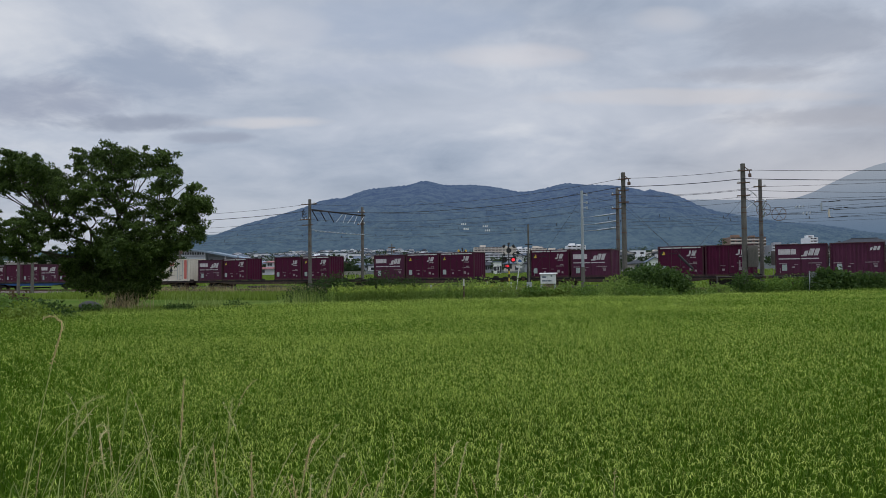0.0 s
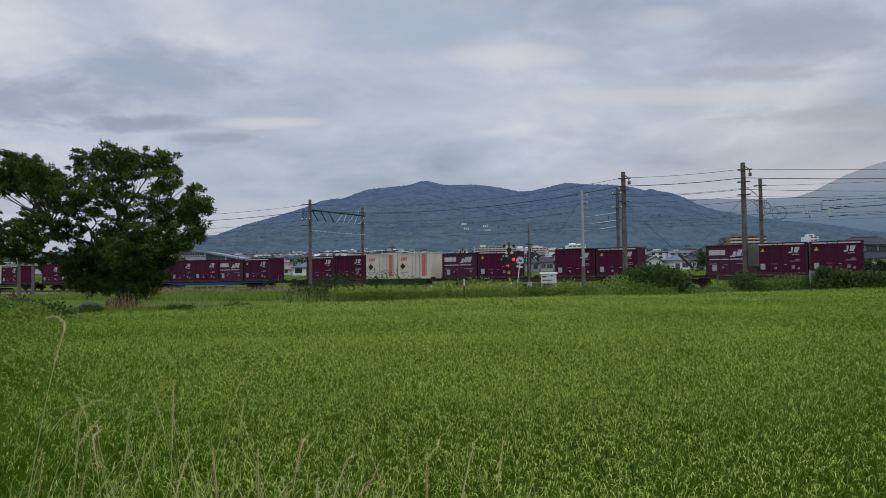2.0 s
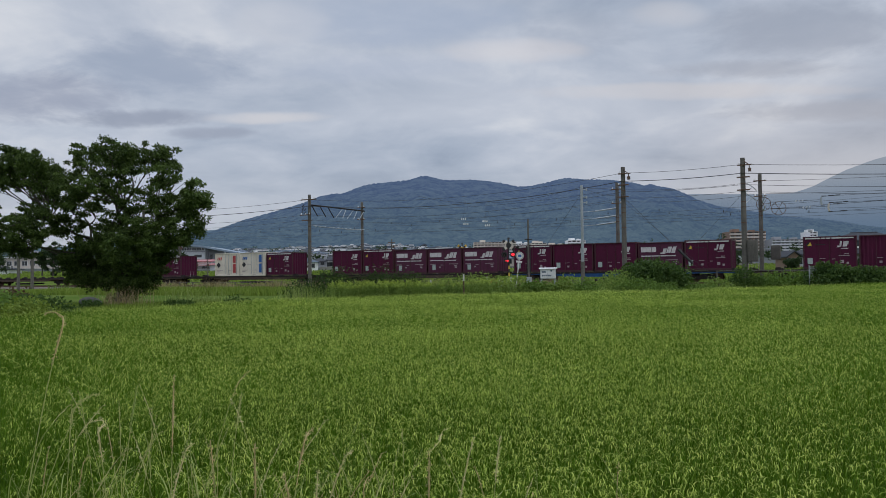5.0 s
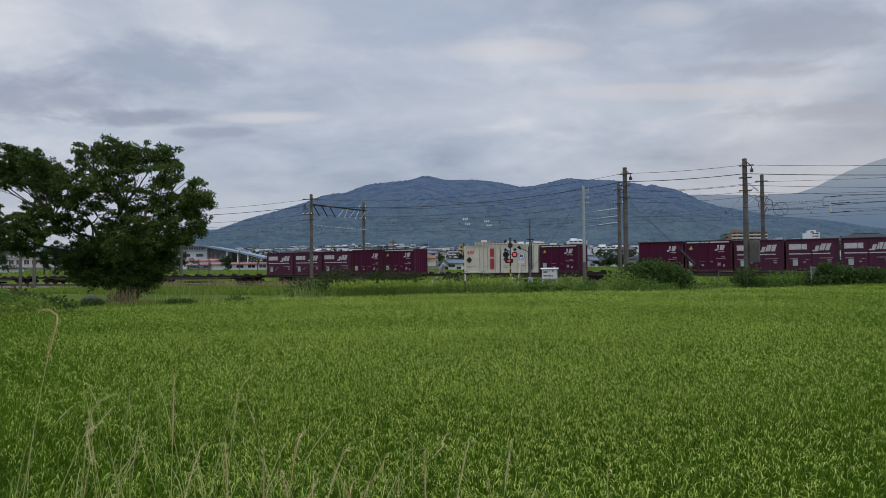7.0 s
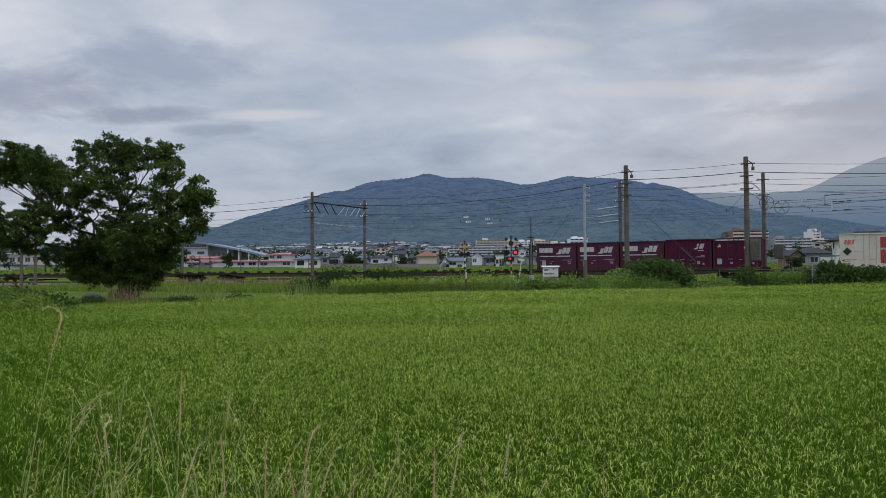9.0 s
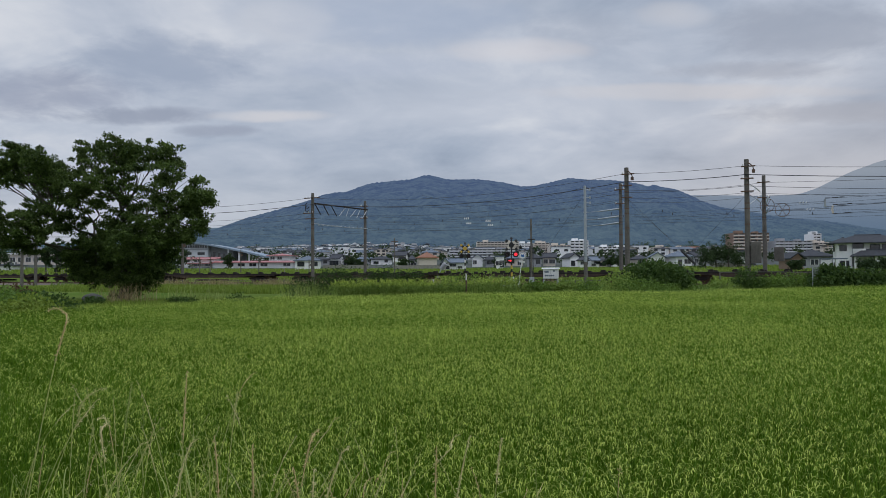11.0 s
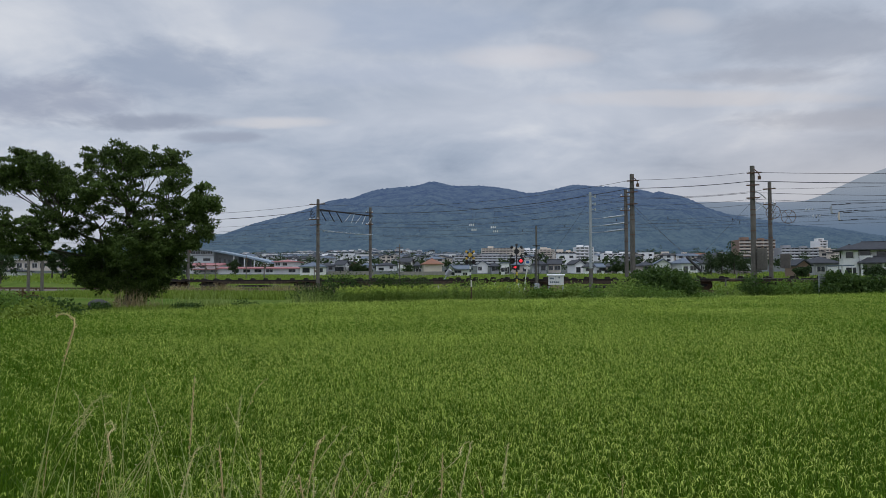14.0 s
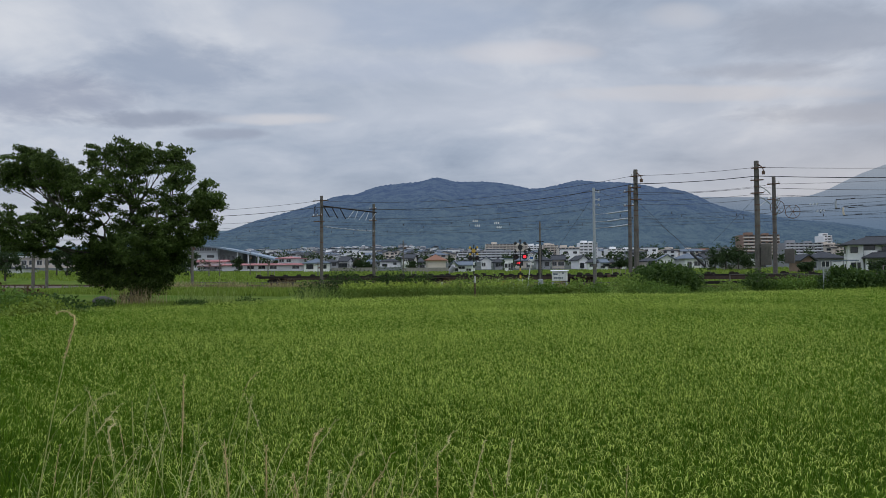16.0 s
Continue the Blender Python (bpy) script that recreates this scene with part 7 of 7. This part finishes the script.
tuft(-0.425, 45.5, 150, 1.45, 61, "dull_straw")
tuft(-0.41, 46.0, 110, 1.5, 62, "dull_straw")
tuft(-0.335, 46.0, 160, 1.4, 63, "stalk", "tall green grass tuft on the levee", 0.7)
tuft(-0.30, 46.5, 120, 1.3, 64, "stalk", "tall green grass tuft on the levee", 0.6)
tuft(-0.19, 48, 200, 1.5, 65, "stalk", "tall green grass tuft on the levee", 0.7)
tuft(-0.165, 48, 160, 1.4, 66, "weed_light", "tall green grass tuft on the levee", 0.7)
tuft(0.15, 53, 180, 0.95, 67, "weed_light", "tall green grass clump beside the cabinet", 0.7, 0.035)
tuft(0.125, 53, 160, 0.9, 68, "weed_light", "tall green grass clump beside the cabinet", 0.7, 0.035)

# field stone at the tree's foot
r = np.random.default_rng(3)
bm = bm_new()
bmesh.ops.create_icosphere(bm, subdivisions=3, radius=0.62)
for v in bm.verts:
    v.co = v.co * (1 + 0.22 * noise.noise(v.co * 1.8)) * 1.0
    v.co.z *= 0.62
st = part("field_stone", bm, "stone", None, smooth=True)
st.matrix_basis = Matrix.Translation(place(-0.459, 44.0) + Vector((0, 0, 0.25)))
tagged(st, "grey rounded field stone on the levee", "stone")

# dry cut grass on the bank by the paddy's edge
for i, (k, y) in enumerate(((0.300, 41.2), (0.325, 42.3), (0.345, 43.4), (0.375, 45.5), (0.335, 43.0), (0.31, 41.6))):
    tuft(k, y, 220, 0.35, 80 + i, "straw", "patch of dry cut grass on the bank", 0.9, 0.03)

# white insulator strings on the high wires before the mountain
for k, z in ((0.0275, 6.15), (0.0305, 5.75), (0.0555, 5.95), (0.0585, 5.6)):
    y = 64.0
    ins = thing("insulator_string", "row of white insulators hanging on the wires", "insulator", "insulator strings", Matrix.Translation((k * y, y, z)))
    for j in range(3):
        bm = bm_new()
        tube(bm, [(-0.16 + j * 0.16, 0, 0), (-0.13 + j * 0.16, 0, 0.16)], [0.055, 0.025], 8)
        part("disc", bm, "insulator", ins)
    wire(Vector((k * y, y, z + 0.1)), Vector((k * y + 0.2, y + 0.5, z + 1.6)), 0.0, 0.008)
# tensioned section insulators and their balance plates on the catenary beyond the second pair of poles
for k, z, mat in ((0.4956, 7.03, "steel"), (0.5052, 6.52, "wall_cream")):
    p = sight(k, NEAR_TRACK)
    cd = TRACK @ pose(along(p.x, p.y), NEAR_TRACK, z)
    sec = thing("section_insulator", "row of insulators with a balance plate on the catenary", "insulator", "section insulators", cd)
    bm = bm_new()
    prism(bm, [(-0.07, 0.0), (0.05, 0.0), (0.03, -0.32), (0.09, -0.58), (-0.06, -0.58), (-0.1, -0.3)], -0.03, 0.03)
    part("balance_plate", bm, mat, sec)
    for x0, x1, dz in ((0.0, 0.33, 0.06), (0.45, 0.85, 0.07), (0.95, 1.25, 0.09), (-0.05, 0.25, -0.60), (0.75, 1.2, -0.56)):
        bm = bm_new()
        tube(bm, [(x0, 0, dz), (x1, 0, dz)], 0.035, 6)
        part("clamp_rod", bm, "wire", sec)
    for j in range(3):
        bm = bm_new()
        tube(bm, [(-1.75 + j * 0.22, 0, -0.26), (-1.66 + j * 0.22, 0, -0.12)], [0.075, 0.03], 8)
        part("disc", bm, "steel", sec)
    bm = bm_new()
    tube(bm, [(-3.6, 0, -0.2), (-0.05, 0, -0.2)], 0.016, 5)
    tube(bm, [(0, 0, 0.05), (6.0, 0, 0.08)], 0.012, 5)
    tube(bm, [(0, 0, -0.6), (6.0, 0, -0.42)], 0.012, 5)
    part("link_wire", bm, "wire", sec)
# dark clips hung along the catenary
n = 0
for b0 in (NEAR_TRACK, FAR_TRACK):
    for a in np.arange(-95, 40, 5.1):
        cl = TRACK @ Vector((a + 0.8 * math.sin(a), b0, 6.35 + 0.25 * math.sin(a * 0.3)))
        bm = bm_new()
        tube(bm, [cl, cl + Vector((0, 0, 0.20))], [0.042, 0.025], 6)
        tagged(part("wire_hanger", bm, "wire", None), "small dark hanger on the overhead wires", "hanger", "wire hangers")

# ---- grass at the camera's feet ----
def stalk(k, y, tip, lean, seed, head=0.22, hue="straw", droop=0.0, thick=0.0022, leaves=3, stem_hue="", bow=2.6, full=1.0, sway=1.4):
    """One tall grass stalk: a bent stem, narrow leaves and a plume; it rocks in the wind about its foot."""
    r = np.random.default_rng(seed)
    x0 = k * y - lean
    z0 = float(land(x0, y))
    H = (tip - z0) / 0.9
    st = thing("grass_stalk", "tall %s grass stalk with a thin plume" % ("dry straw-coloured" if hue != "stalk" else "green"), "grass", "tall grass stalks",
               Matrix.Translation((x0, y, z0)))
    pts, rad = [], []
    for s in np.linspace(0, 1, 12):
        pts.append((lean * s ** bow, 0.04 * math.sin(seed + s * 2), H * (s - 0.10 * s ** 5)))
        rad.append(thick * (1 - 0.6 * s))
    if droop:
        tipx, tipz = pts[-1][0], pts[-1][2]
        for v in np.linspace(0.3, 1.5 if droop < 0 else 2.2, 7):
            pts.append((tipx - droop * (1 - math.cos(v)) * 0.6, 0.02, tipz + abs(droop) * 0.55 * math.sin(v)))
            rad.append(thick * 0.4)
    bm = bm_new()
    tube(bm, pts, rad, 6)
    part("stem", bm, stem_hue or hue, st)
    if head:
        P = [np.array(p) for p in pts]
        L = np.cumsum([0] + [np.linalg.norm(b - a) for a, b in zip(P, P[1:])])
        s = L[-1] - head * np.linspace(1, 0, 8)
        bm = bm_new()
        tube(bm, [[np.interp(v, L, [p[i] for p in P]) for i in range(3)] for v in s], [v * full for v in (0.0005, 0.001, 0.0014, 0.0016, 0.0014, 0.0012, 0.0009, 0.0005)], 6)
        spike = part("plume", bm, hue, st)
        n = int(44 * full ** 2)
        s = L[-1] - head * r.uniform(0, 1, n)
        c = np.stack([np.interp(s, L, [p[i] for p in P]) for i in range(3)], -1)
        V, q, t = leaf_cloud(r, c, np.full(n, 0.0028 * full), 1, 0.009, aspect=0.3)
        hd = ribbon_object("bristles", [(V, q, t, 0)], [hue])
        hd.parent = spike
        hd["kind"] = "stuff"
    m = leaves
    az = r.uniform(0, 6.28, m)
    f = r.uniform(0.25, 0.7, m)
    V, q, t = ribbons(r, lean * f ** bow, np.zeros(m), H * f, r.uniform(0.15, 0.4, m), r.uniform(0.1, 0.35, m), r.uniform(0.1, 0.8, m), np.full(m, 0.0045), az, 5)
    lv = ribbon_object("leaves", [(V, q, t, 0)], ["stalk"])
    lv.parent = st
    SWAY.append((st, seed, sway))
    return st


SWAY = []
stalk(-0.500, 2.5, 1.60, 0.25, 1, 0.24, "tan_plume", 0.075, 0.0026, 1, "pale_stalk", 1.3, 1.7, 0.63)
# the tallest plumes: bearing, distance, height of the tip, lean, plume length, colour, droop
for i, (k, y, tip, lean, head, hue, droop) in enumerate((
        (-0.478, 2.3, 1.31, 0.26, 0.16, "pale_stalk", -0.16), (-0.351, 2.5, 1.43, 0.03, 0.26, "tan_plume", 0.0), (-0.272, 2.5, 1.37, 0.10, 0.12, "pale_stalk", 0.0),
        (-0.238, 2.4, 1.23, 0.01, 0.20, "tan_plume", 0.0), (-0.178, 2.4, 1.25, 0.12, 0.22, "tan_plume", -0.03), (-0.172, 2.3, 1.17, 0.02, 0.2, "straw", 0.0),
        (-0.298, 2.4, 1.24, -0.06, 0.2, "tan_plume", 0.0), (-0.020, 2.4, 1.20, 0.01, 0.2, "tan_plume", 0.0), (0.030, 2.5, 1.22, 0.14, 0.26, "straw", 0.0),
        (0.078, 2.6, 1.20, 0.08, 0.16, "straw", 0.0), (-0.445, 2.4, 1.28, -0.08, 0.2, "straw", 0.04), (-0.405, 2.5, 1.40, 0.08, 0.14, "stalk", 0.0),
        (-0.330, 2.3, 1.22, 0.16, 0.22, "straw", -0.05), (-0.210, 2.3, 1.16, -0.10, 0.2, "tan_plume", 0.0), (-0.140, 2.4, 1.17, 0.2, 0.24, "straw", -0.06))):
    stalk(k, y, tip, lean, 200 + i, head, hue, droop, 0.0020, 2, "pale_stalk", 1.5, 1.55, 1.0)
r = random.Random(4)
for i in range(76):
    k = r.uniform(-0.58, -0.02) if i < 66 else r.uniform(-0.02, 0.22)
    y = r.uniform(2.2, 3.0)
    tip = 1.75 - y * (r.uniform(0.135, 0.27) if k < -0.25 else r.uniform(0.20, 0.28)) if k < -0.02 else 1.75 - y * r.uniform(0.22, 0.29)
    tilt = r.uniform(-0.25, 0.38)
    stalk(k, y, tip, tilt, 10 + i, r.uniform(0.10, 0.22), r.choice(("straw", "stalk", "pale_stalk", "tan_plume")), r.choice((0, 0, -0.05)) if tilt > 0 else 0, r.uniform(0.0012, 0.0018), r.choice((1, 2, 3)), "pale_stalk", r.choice((1.4, 2.4)), r.uniform(0.6, 1.0))
rg = np.random.default_rng(71)
n = 1500
x, y = rg.uniform(-2.4, 0.9, n), rg.uniform(1.6, 2.9, n)
keep = rg.uniform(0, 1, n) < np.interp(x, [-2.4, -0.4, 0.9], [1.0, 0.8, 0.15])
x, y = x[keep], y[keep]
n = len(x)
V, q, t = ribbons(rg, x, y, land(x, y), rg.uniform(0.85, 1.35, n) * np.interp(x, [-2.4, -0.3, 0.9], [1.02, 0.98, 0.8]), rg.uniform(0.1, 0.6, n), rg.uniform(0, 0.6, n), rg.uniform(0.0020, 0.0042, n), None, 6)
tagged(ribbon_object("path_grass", [(V, q, t, 0)], ["stalk"]), "thin pale green grass along the path", "grass", kind="stuff")


def motions():
    for ob, a, z in MOVERS:
        walk(ob, [(t, TRACK @ pose(a + progress(t), FAR_TRACK, z)) for t in range(0, 17)])
    for ob, seed, size in SWAY:
        m = ob.matrix_basis.copy()
        walk(ob, [(t * 0.5, m @ pose(0, 0, 0, size * math.sin(t * 0.83 + seed), size * math.sin(t * 1.13 + seed * 2.1), 0)) for t in range(0, 33)])

motions()
